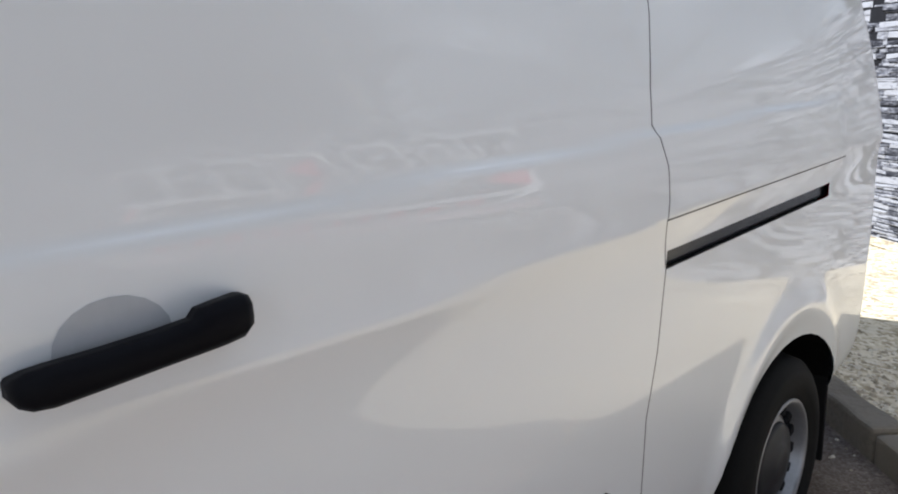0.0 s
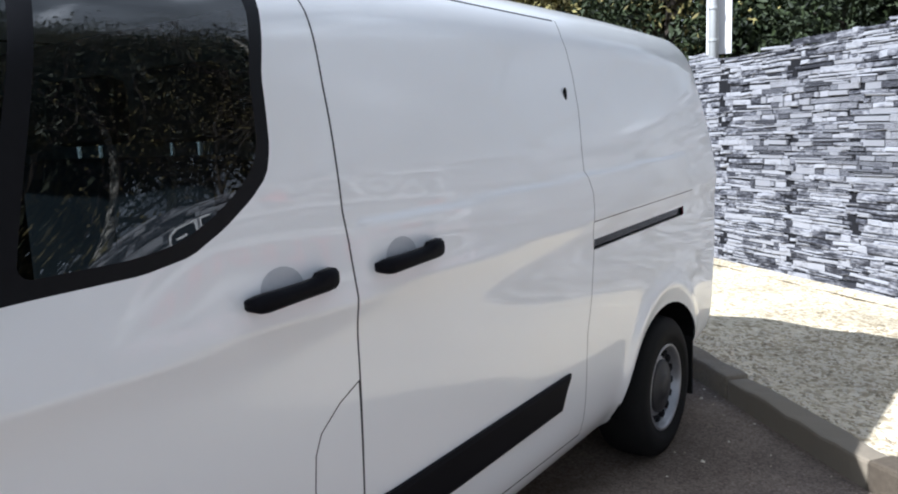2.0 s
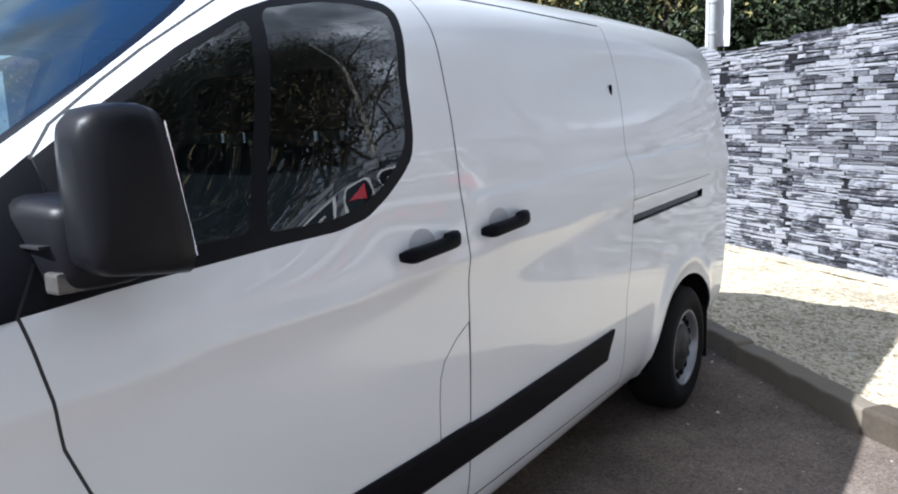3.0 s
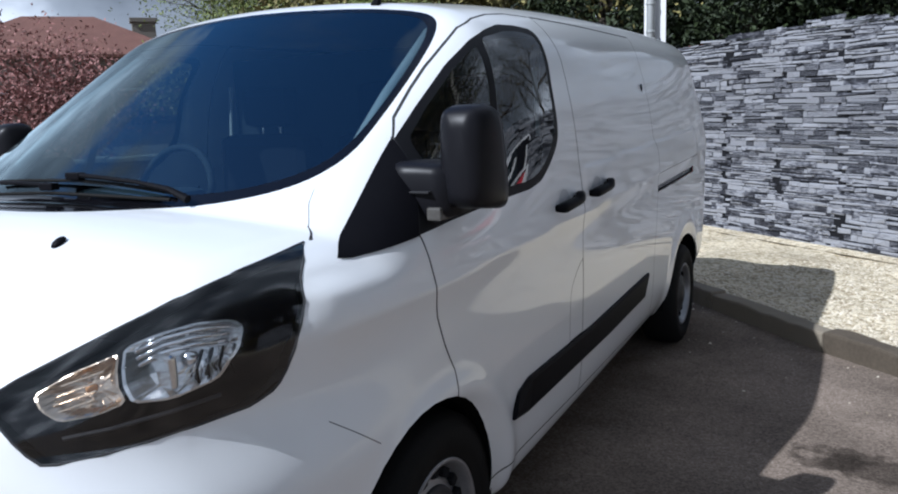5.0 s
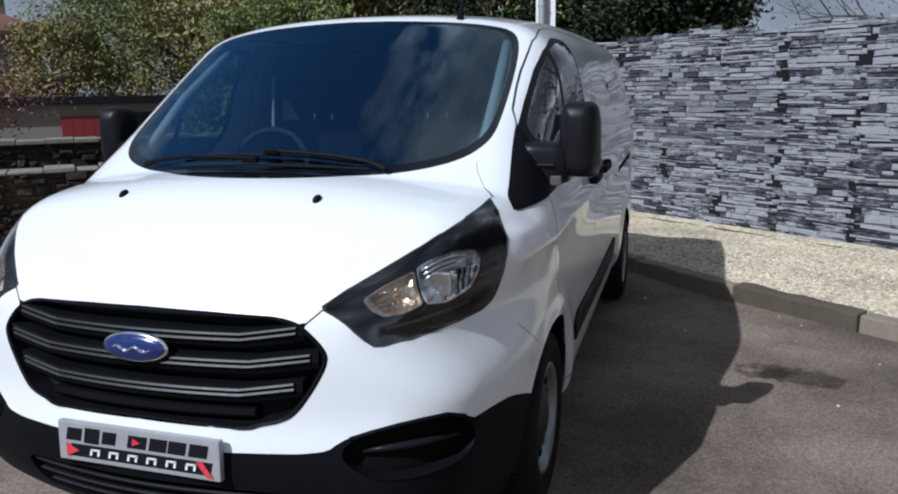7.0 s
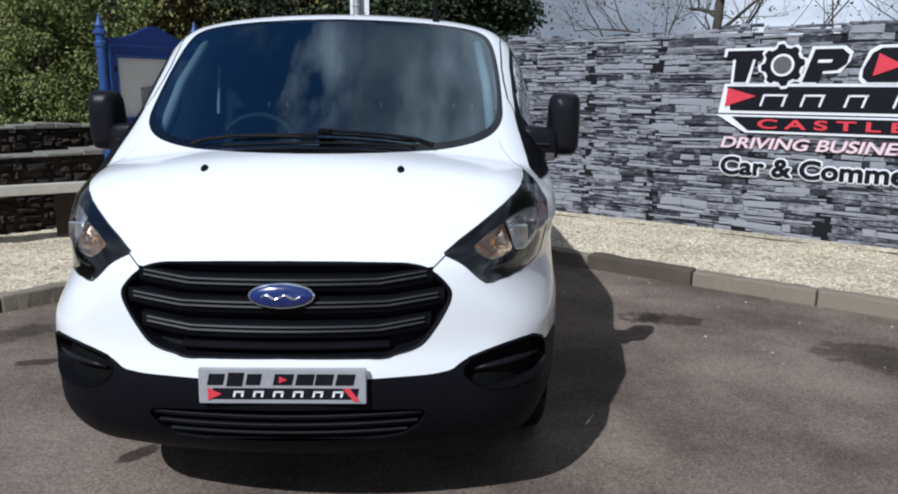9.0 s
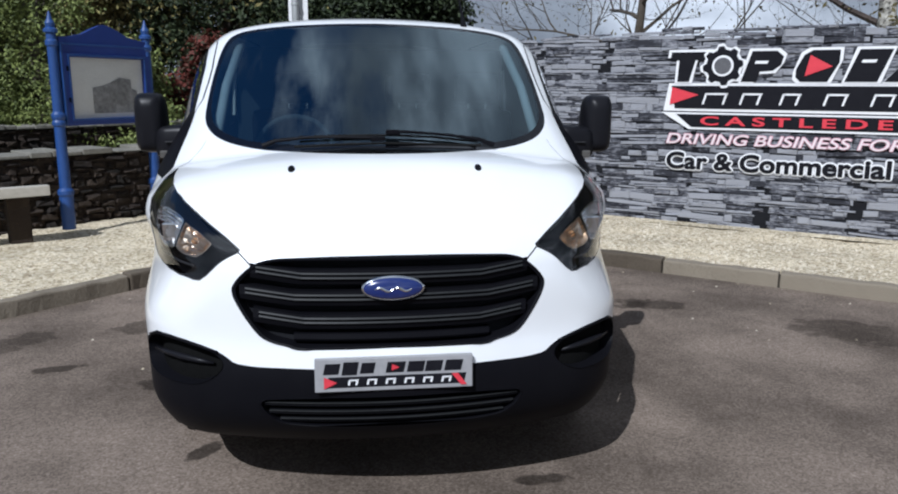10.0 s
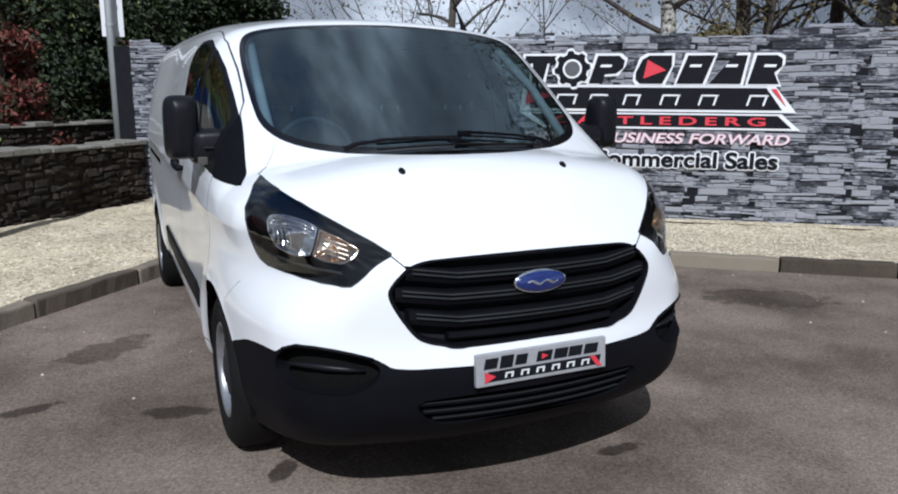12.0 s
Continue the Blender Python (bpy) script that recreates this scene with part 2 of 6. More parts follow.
RUBBLE_PIECE = material("rubble_stone_piece", RUBBLES, None, 0.95, scale=6, fine=40, bump=0.8, bump_far=0.02, pick="object", spread=0.6)
COPING = material("mossy_coping", (0.10, 0.095, 0.075), (0.28, 0.265, 0.23), 0.95, scale=5, fine=45, bump=0.6, bump_far=0.01)
KERB = material("kerb_concrete", ((0.05, 0.038, 0.026), (0.12, 0.097, 0.070), (0.29, 0.25, 0.19)), None, 0.95, scale=4, fine=50, bump=0.6, bump_far=0.006, pick="object", spread=0.4)
BLUE = material("blue_gloss_paint", (0.013, 0.045, 0.17), (0.022, 0.068, 0.23), 0.4, scale=8)
NAVY = material("navy_paint", (0.012, 0.03, 0.17), (0.018, 0.045, 0.23), 0.4, scale=8)
PAPER = material("notice_paper", (0.50, 0.50, 0.48), (0.62, 0.62, 0.60), 0.7, scale=4)
PHOTO = material("faded_picture", (0.06, 0.06, 0.062), (0.34, 0.34, 0.34), 0.7, scale=9, fine=26)
GALV = material("galvanised_steel", (0.38, 0.40, 0.40), (0.52, 0.53, 0.53), 0.5, metal=0.4, scale=9)
TIMBER = material("pale_timber", (0.34, 0.31, 0.26), (0.50, 0.47, 0.41), 0.85, scale=5, fine=30, stretch=(0.2, 1, 1), bump=0.3, bump_far=0.004)
BARK = material("brown_bark", (0.035, 0.028, 0.02), (0.12, 0.10, 0.08), 0.95, scale=5, fine=22, bump=0.8, bump_far=0.02, stretch=(1, 1, 0.3))
BIRCH = material("birch_bark", ((0.05, 0.045, 0.04), (0.40, 0.38, 0.33), (0.62, 0.60, 0.54)), None, 0.9, scale=3, fine=14, bump=0.4, bump_far=0.01, stretch=(1, 1, 2.2), contrast=0.3)
TWIG = material("dark_twigs", (0.035, 0.027, 0.024), (0.085, 0.065, 0.055), 0.9)
GREEN = material("evergreen_leaves", ((0.006, 0.012, 0.004), (0.022, 0.036, 0.010), (0.065, 0.085, 0.020)), None, 0.7, scale=0.9, fine=3, pick="island", spread=0.9)
LIME = material("spring_leaves", ((0.06, 0.08, 0.02), (0.17, 0.21, 0.055), (0.30, 0.32, 0.09)), None, 0.7, scale=0.7, fine=3, pick="island", spread=0.8)
OLIVE = material("budding_leaves", ((0.05, 0.04, 0.014), (0.12, 0.098, 0.034), (0.20, 0.165, 0.065)), None, 0.8, scale=0.7, fine=3, pick="island", spread=0.8)
BUDS = material("yellow_green_buds", ((0.09, 0.078, 0.028), (0.23, 0.20, 0.07), (0.38, 0.34, 0.13)), None, 0.8, scale=0.5, fine=2, pick="island", spread=0.8)
IVY = material("ivy_leaves", ((0.02, 0.026, 0.014), (0.055, 0.062, 0.035), (0.13, 0.135, 0.085)), None, 0.6, scale=0.6, fine=2, pick="island", spread=0.9)
CRIMSON = material("red_leaves", ((0.02, 0.030, 0.008), (0.06, 0.022, 0.012), (0.17, 0.034, 0.024), (0.26, 0.10, 0.05)), None, 0.7, scale=1.0, fine=4, pick="island", spread=0.8)
BLOSSOM = material("pink_blossom", ((0.07, 0.035, 0.03), (0.30, 0.13, 0.115), (0.66, 0.42, 0.40)), None, 0.8, scale=0.9, fine=4, pick="island", spread=0.8)
ROOFTILE = material("brown_red_roof", (0.10, 0.045, 0.035), (0.19, 0.09, 0.07), 0.9, scale=2, fine=14, bump=0.5, bump_far=0.02)
RENDERWALL = material("grey_render", (0.17, 0.155, 0.135), (0.26, 0.24, 0.21), 0.95, scale=1.2, fine=20)
REDDOOR = material("red_door_paint", (0.16, 0.012, 0.016), (0.24, 0.02, 0.024), 0.55, scale=3)

ASPHALT = ground_mix("asphalt", ((0.0, (0.088, 0.069, 0.055)), (0.45, (0.185, 0.148, 0.120)), (0.75, (0.254, 0.206, 0.170)), (1.0, (0.40, 0.338, 0.285))), 0.9, 130, 0.55, 0.006, tones=(0.55, 1.14),
                     spots=((2.0, 2.70, 0.31, 0.15, -18, 0.62), (1.86, 2.70, 0.16, 0.10, 20, 0.7), (-0.78, 0.72, 0.10, 0.06, 60, 0.40), (-1.74, 1.82, 0.15, 0.06, 15, 0.5),
                            (-2.3, 2.2, 0.5, 0.2, 40, 0.75), (3.1, 1.9, 0.5, 0.3, -30, 0.8), (0.60, 0.33, 0.12, 0.05, 0, 0.5), (-1.1, 1.5, 0.2, 0.08, -20, 0.6), (-1.4, 2.6, 0.35, 0.18, 35, 0.7)))
GRAVEL = ground_mix("pale_gravel", ((0.0, (0.09, 0.068, 0.04)), (0.30, (0.38, 0.31, 0.205)), (0.5, (0.62, 0.535, 0.38)), (1.0, (0.82, 0.75, 0.61))), 1.1, 42, 1.0, 0.02)


# ---- tools for building ----
def mesh_of(name, bm, mat, smooth=False):
    me = bpy.data.meshes.new(name)
    bm.normal_update()
    bm.to_mesh(me)
    bm.free()
    me.materials.append(mat)
    if smooth:
        me.polygons.foreach_set("use_smooth", [True] * len(me.polygons))
    return me


def part(name, bm, mat, parent, label="", smooth=False):
    ob = new(name, mesh_of(name, bm, mat, smooth))
    ob.parent = parent
    return tagged(ob, label)


def box(bm, lo, hi, bevel=0.0, turn=None):
    """An upright box between two corners, with bevelled edges."""
    lo, hi = Vector(lo), Vector(hi)
    m = Matrix.LocRotScale((lo + hi) / 2, None, hi - lo)
    made = bmesh.ops.create_cube(bm, size=1, matrix=m)["verts"]
    if bevel:
        edges = list({e for v in made for e in v.link_edges})
        made = bmesh.ops.bevel(bm, geom=edges, offset=bevel, segments=2, affect="EDGES", profile=0.6)["verts"]
    if turn is not None:
        bmesh.ops.transform(bm, matrix=turn, verts=[v for v in made if v.is_valid])
    return bm


def lathe(bm, profile, steps=48, axis="x", centre=(0, 0, 0), caps=True):
    """Turns a profile of (radius, along) about an axis."""
    rings = []
    for r, a in profile:
        ring = []
        for i in range(steps):
            c, s = math.cos(2 * math.pi * i / steps) * r, math.sin(2 * math.pi * i / steps) * r
            p = (a, c, s) if axis == "x" else (c, a, s) if axis == "y" else (c, s, a)
            ring.append(bm.verts.new(Vector(p) + Vector(centre)))
        rings.append(ring)
    for u, v in zip(rings, rings[1:]):
        for i in range(steps):
            bm.faces.new((u[i], u[(i + 1) % steps], v[(i + 1) % steps], v[i]))
    for ring in (rings[0], rings[-1]) if caps else ():
        bm.faces.new(ring)
    bmesh.ops.recalc_face_normals(bm, faces=bm.faces)
    return bm


def tube(bm, points, radii, sides=8):
    """A tapered tube along points."""
    points = [Vector(p) for p in points]
    radii = radii if isinstance(radii, (list, tuple)) else [radii] * len(points)
    rings, up = [], None
    for i, p in enumerate(points):
        way = (points[min(i + 1, len(points) - 1)] - points[max(i - 1, 0)]).normalized()
        up = up if up is not None and abs(up.dot(way)) < 0.95 else (Vector((0, 0, 1)) if abs(way.z) < 0.9 else Vector((1, 0, 0)))
        a = way.cross(up).normalized()
        b = a.cross(way)
        rings.append([bm.verts.new(p + radii[i] * (math.cos(2 * math.pi * k / sides) * a + math.sin(2 * math.pi * k / sides) * b)) for k in range(sides)])
    for u, v in zip(rings, rings[1:]):
        for k in range(sides):
            bm.faces.new((u[k], u[(k + 1) % sides], v[(k + 1) % sides], v[k]))
    bm.faces.new(rings[0][::-1]), bm.faces.new(rings[-1])
    return bm


def prism(bm, outline, depth, place=lambda u, v, w: (u, w, v)):
    """A flat outline of (u, v) given depth w from 0 to depth."""
    a = [bm.verts.new(place(u, v, 0)) for u, v in outline]
    b = [bm.verts.new(place(u, v, depth)) for u, v in outline]
    n = len(outline)
    bm.faces.new(a), bm.faces.new(b[::-1])
    for i in range(n):
        bm.faces.new((a[i], b[i], b[(i + 1) % n], a[(i + 1) % n]))
    bmesh.ops.recalc_face_normals(bm, faces=bm.faces)
    return bm


def inside(px, py, poly):
    hit, n = False, len(poly)
    for i in range(n):
        (x1, y1), (x2, y2) = poly[i], poly[(i + 1) % n]
        if (y1 > py) != (y2 > py) and px < (x2 - x1) * (py - y1) / (y2 - y1) + x1:
            hit = not hit
    return hit


def lettering(name, words, size, mat, parent, m, depth=0.003, slant=0.0, bold=0.0, spacing=1.0, width=None, halo=0.0):
    """Raised letters in the built-in font, fitted to a width, one mesh a letter; halo widens them all round."""
    cu = bpy.data.curves.new(name, "FONT")
    cu.body, cu.size, cu.extrude, cu.shear, cu.offset, cu.space_character = words, size, depth, slant, bold, spacing
    tmp = bpy.data.objects.new(name, cu)
    scene.collection.objects.link(tmp)
    deps = bpy.context.evaluated_depsgraph_get()
    me = bpy.data.meshes.new_from_object(tmp.evaluated_get(deps))
    bpy.data.objects.remove(tmp)
    xs = [v.co.x for v in me.vertices]
    k = width / (max(xs) - min(xs)) if width else 1
    flat_x = [(v.co.x - min(xs)) * k for v in me.vertices]
    for v in me.vertices:
        v.co = m @ Vector(((v.co.x - min(xs)) * k, v.co.y, v.co.z))
    # one object a letter: pieces that overlap sideways belong together
    group = list(range(len(me.vertices)))

    def root(i):
        while group[i] != i:
            group[i] = group[group[i]]
            i = group[i]
        return i
    for e in me.edges:
        group[root(e.vertices[0])] = root(e.vertices[1])
    pieces = {}
    for p in me.polygons:
        pieces.setdefault(root(p.vertices[0]), []).append(p)
    spans = sorted((min(flat_x[i] for p in ps for i in p.vertices), max(flat_x[i] for p in ps for i in p.vertices), k) for k, ps in pieces.items())
    letters = []
    for a, b, k in spans:
        if letters and min(b, letters[-1][1]) - a > 0.6 * min(b - a, letters[-1][1] - letters[-1][0]):
            letters[-1][1] = max(b, letters[-1][1])
            letters[-1][2].extend(pieces[k])
        else:
            letters.append([a, b, list(pieces[k])])
    for _, _, polys in letters:
        index, pts, faces = {}, [], []
        for p in polys:
            for i in p.vertices:
                if i not in index:
                    index[i] = len(pts)
                    pts.append(tuple(me.vertices[i].co))
            faces.append([index[i] for i in p.vertices])
        if halo:
            turn = m.to_3x3()
            rim = [turn @ Vector((halo * math.cos(k * math.pi / 5), halo * math.sin(k * math.pi / 5), -0.0003 * k)) for k in range(10)]
            count = len(pts)
            faces = [[i + count * k for i in f] for k in range(10) for f in faces]
            pts = [tuple(Vector(q) + o) for o in rim for q in pts]
        lm = bpy.data.meshes.new(name)
        lm.from_pydata(pts, [], faces)
        lm.materials.append(mat)
        new(name, lm).parent = parent
    bpy.data.meshes.remove(me)


# ---- ground, kerbs and gravel ----
CORNER = Vector((0.25, 5.67))
KERB_LEFT = [CORNER, Vector((-2.49, 2.76)), Vector((-9.5, -4.6))]
KERB_RIGHT = [CORNER, Vector((1.73, 4.18)), Vector((4.6, 1.90)), Vector((12.0, -3.7))]
WALL_AT, WALL_DIR = Vector((3.566, 6.367, 0)), Vector((0.7964, -0.6048, 0))
WALL_OUT = Vector((-0.6048, -0.7964, 0))
WALL_FRAME = Matrix.Translation(WALL_AT) @ Matrix((WALL_DIR, -WALL_OUT, Vector((0, 0, 1)))).transposed().to_4x4()
WALL_LEFT, WALL_RIGHT, WALL_FOOT, WALL_TOP = -5.5, 8.6, -0.07, 2.13


def along(path, step):
    """Places and ways at even steps along a plan line."""
    spots = []
    for a, b in zip(path, path[1:]):
        n = max(1, round((b - a).length / step))
        spots += [(a.lerp(b, i / n), a.lerp(b, (i + 1) / n)) for i in range(n)]
    return spots


def make_ground():
    bm = bmesh.new()
    rim = [p for p in KERB_LEFT[::-1]] + KERB_RIGHT[1:]
    far = 600
    up = [bm.verts.new((p.x, p.y, 0)) for p in rim]
    low = [bm.verts.new((p.x, p.y, -0.18)) for p in rim]
    outer = [bm.verts.new(p) for p in ((far, -far, 0), (-far, -far, 0))]
    back = [bm.verts.new(p) for p in ((far, -3.7, -0.18), (far, far, -0.18), (-far, far, -0.18), (-far, -4.6, -0.18))]
    left, right = bm.verts.new((-far, -4.6, 0)), bm.verts.new((far, -3.7, 0))
    face = bm.faces.new([*up, right, *outer, left])
    rest = bm.faces.new([*low[::-1], back[3], back[2], back[1], back[0]])
    for i in range(len(up) - 1):
        bm.faces.new((up[i], low[i], low[i + 1], up[i + 1]))
    bm.faces.new((left, back[3], low[0], up[0])), bm.faces.new((up[-1], low[-1], back[0], right))
    bmesh.ops.triangulate(bm, faces=[face, rest])
    bmesh.ops.recalc_face_normals(bm, faces=bm.faces)
    ob = new("ground", mesh_of("ground", bm, ASPHALT))
    if ob.data.polygons[0].normal.z < 0:
        ob.data.flip_normals()
    return tagged(ob, "worn grey asphalt car park with dark oil stains", "asphalt", kind="structure")


def kerb_far(p):
    """Distance behind the nearer kerb line, below nought on the asphalt."""
    best = 1e9
    for path in (KERB_LEFT, KERB_RIGHT):
        for a, b in zip(path, path[1:]):
            t = max(0, min(1, (p - a).dot(b - a) / (b - a).length_squared))
            best = min(best, (p - (a + t * (b - a))).length)
    return best


def make_gravel():
    """The gravel bed falls from the kerbs to the foot of the walls."""
    bm = bmesh.new()
    wall = lambda s: (WALL_AT + WALL_DIR * s - WALL_OUT * 0.05).to_2d()
    outline = [*KERB_LEFT[::-1], *KERB_RIGHT[1:], wall(WALL_RIGHT), wall(WALL_LEFT), Vector((-0.6, 9.75)), Vector((-3.35, 6.85)), Vector((-4.2, 6.0)), Vector((-10.5, -0.5))]
    poly = [tuple(p) for p in outline]
    step = 0.11
    grid = {}
    for i in range(-100, 115):
        for j in range(-45, 92):
            p = Vector((i * step, j * step))
            if inside(p.x, p.y, poly):
                d = kerb_far(p)
                if d > 0.07:
                    grid[i, j] = bm.verts.new((p.x, p.y, 0.112 - 0.055 * min(1, d / 0.5) - 0.10 * min(1, max(0, d - 0.3) / 2.0) + 0.022 * (noise.noise((p.x * 2.1, p.y * 2.1, 0)) + 0.6 * noise.noise((p.x * 6, p.y * 6, 3)))))
    for (i, j), v in grid.items():
        q = [grid.get(k) for k in ((i, j), (i + 1, j), (i + 1, j + 1), (i, j + 1))]
        if all(q):
            bm.faces.new(q)
    rim = {}
    for path in (KERB_LEFT, KERB_RIGHT):
        side = 1 if path is KERB_LEFT else -1
        for a, b in along(path, 0.22):
            w = (b - a).normalized()
            inn = Vector((w.y, -w.x)) * side
            quad = [(a + inn * 0.06, 0.100), (b + inn * 0.06, 0.100), (b + inn * 0.26, 0.078), (a + inn * 0.26, 0.078)]
            bm.faces.new([bm.verts.new((p.x, p.y, z)) for p, z in quad])
    for a, b in ((wall(WALL_LEFT), wall(WALL_RIGHT)),):
        for p, q in along([a, b], 0.3):
            o = WALL_OUT.to_2d()
            bm.faces.new([bm.verts.new((v.x, v.y, z)) for v, z in ((p, -0.03), (q, -0.03), (q + o * 0.28, -0.035), (p + o * 0.28, -0.035))])
    bmesh.ops.recalc_face_normals(bm, faces=bm.faces)
    for f in bm.faces:
        if f.normal.z < 0:
            f.normal_flip()
    ob = new("gravel_bed", mesh_of("gravel_bed", bm, GRAVEL, True))
    return tagged(ob, "bed of pale cream gravel behind the kerb", "gravel", kind="structure")


def make_pebbles():
    """Loose stones on the gravel and a few strewn on the asphalt."""
    rnd = random.Random(5)
    verts, faces = [], []
    def stone(p, z, r):
        b, a = len(verts), rnd.random() * 6.3
        for k in range(5):
            verts.append((p.x + r * math.cos(a + k * 1.257) * rnd.uniform(0.7, 1.2), p.y + r * math.sin(a + k * 1.257) * rnd.uniform(0.7, 1.2), z))
        verts.append((p.x + rnd.uniform(-0.3, 0.3) * r, p.y + rnd.uniform(-0.3, 0.3) * r, z + r * rnd.uniform(0.5, 0.9)))
        faces.extend((b + k, b + (k + 1) % 5, b + 5) for k in range(5))
    for _ in range(22000):
        path = KERB_LEFT if rnd.random() < 0.35 else KERB_RIGHT
        side = 1 if path is KERB_LEFT else -1
        u = rnd.random()
        a, b = (path[0], path[1]) if u < 0.45 else (path[1], path[2])
        t = rnd.random() if not (side > 0 and u >= 0.45) else rnd.random() * 0.45
        w = (b - a).normalized()
        d = 0.16 + rnd.random() ** 1.4 * 2.7
        p = a.lerp(b, t) + Vector((w.y, -w.x)) * side * d
        if (p - WALL_AT.to_2d()).dot(WALL_OUT.to_2d()) < 0.1 or p.y - 6.85 > (p.x + 3.35) * 1.05 - 0.2:
            continue
        d = kerb_far(p)
        z = 0.112 - 0.055 * min(1, d / 0.5) - 0.10 * min(1, max(0, d - 0.3) / 2.0) + 0.022 * (noise.noise((p.x * 2.1, p.y * 2.1, 0)) + 0.6 * noise.noise((p.x * 6, p.y * 6, 3)))
        stone(p, z - 0.004, rnd.uniform(0.007, 0.020))
    for _ in range(160):
        a, b = rnd.choice(((KERB_LEFT[0], KERB_LEFT[1]), (KERB_RIGHT[0], KERB_RIGHT[1]), (KERB_RIGHT[1], KERB_RIGHT[2])))
        w = (b - a).normalized()
        out_way = Vector((w.y, -w.x)) * (-1 if a is KERB_LEFT[0] and b is KERB_LEFT[1] else 1)
        stone(a.lerp(b, rnd.random()) + out_way * (0.03 + rnd.random() ** 2 * 1.6), -0.001, rnd.uniform(0.004, 0.012))
    me = bpy.data.meshes.new("loose_gravel")
    me.from_pydata(verts, [], faces)
    me.materials.append(material("gravel_stone", ((0.22, 0.18, 0.12), (0.48, 0.41, 0.30), (0.78, 0.72, 0.60)), None, 0.9, scale=3, fine=30, pick="island", spread=0.5))
    return tagged(new("loose_gravel", me), "loose pale gravel stones on the bed", "gravel", kind="stuff")


def make_kerb():
    kerb = tagged(new("kerb"), "weathered concrete kerb stones along the asphalt", "kerb", kind="structure")
    rnd = random.Random(8)
    for path, side in ((KERB_LEFT, 1), (KERB_RIGHT, -1)):
        for a, b in along(path, 0.915):
            w = (b - a).normalized()
            inn = Vector((w.y, -w.x)) * side
            bm = bmesh.new()
            n = (b - a).length / 2 - 0.006
            box(bm, (-n, 0.0, -0.20), (n, 0.125, 0.118 + rnd.uniform(-0.006, 0.006)), 0.016)
            bmesh.ops.subdivide_edges(bm, edges=[e for e in bm.edges if e.calc_length() > 0.3], cuts=11)
            for v in bm.verts:
                v.co += Vector((0, noise.noise(v.co * 7 + Vector((a.x, a.y, 0))), noise.noise(v.co * 6 + Vector((a.y, 0, a.x))))) * 0.013
            ob = part("kerb_stone", bm, KERB, kerb, smooth=False)
            mid = (a + b) / 2
            ob.matrix_local = Matrix.Translation((mid.x, mid.y, 0)) @ Matrix((Vector((w.x, w.y, 0)), Vector((inn.x, inn.y, 0)), Vector((0, 0, 1)))).transposed().to_4x4() @ pose(0, 0, 0, rnd.uniform(-1, 1), 0, rnd.uniform(-0.4, 0.4))
    return kerb


# ---- the feature wall with its sign ----
def top_line(s):
    """The upper edge of the wall sags between its posts."""
    return WALL_TOP + 0.035 * math.sin(s * 1.9 + 0.6) + 0.02 * math.sin(s * 4.3) + 0.012 * max(0, s) + 0.04 * max(0, min(1, (s + 2.5) / 2))


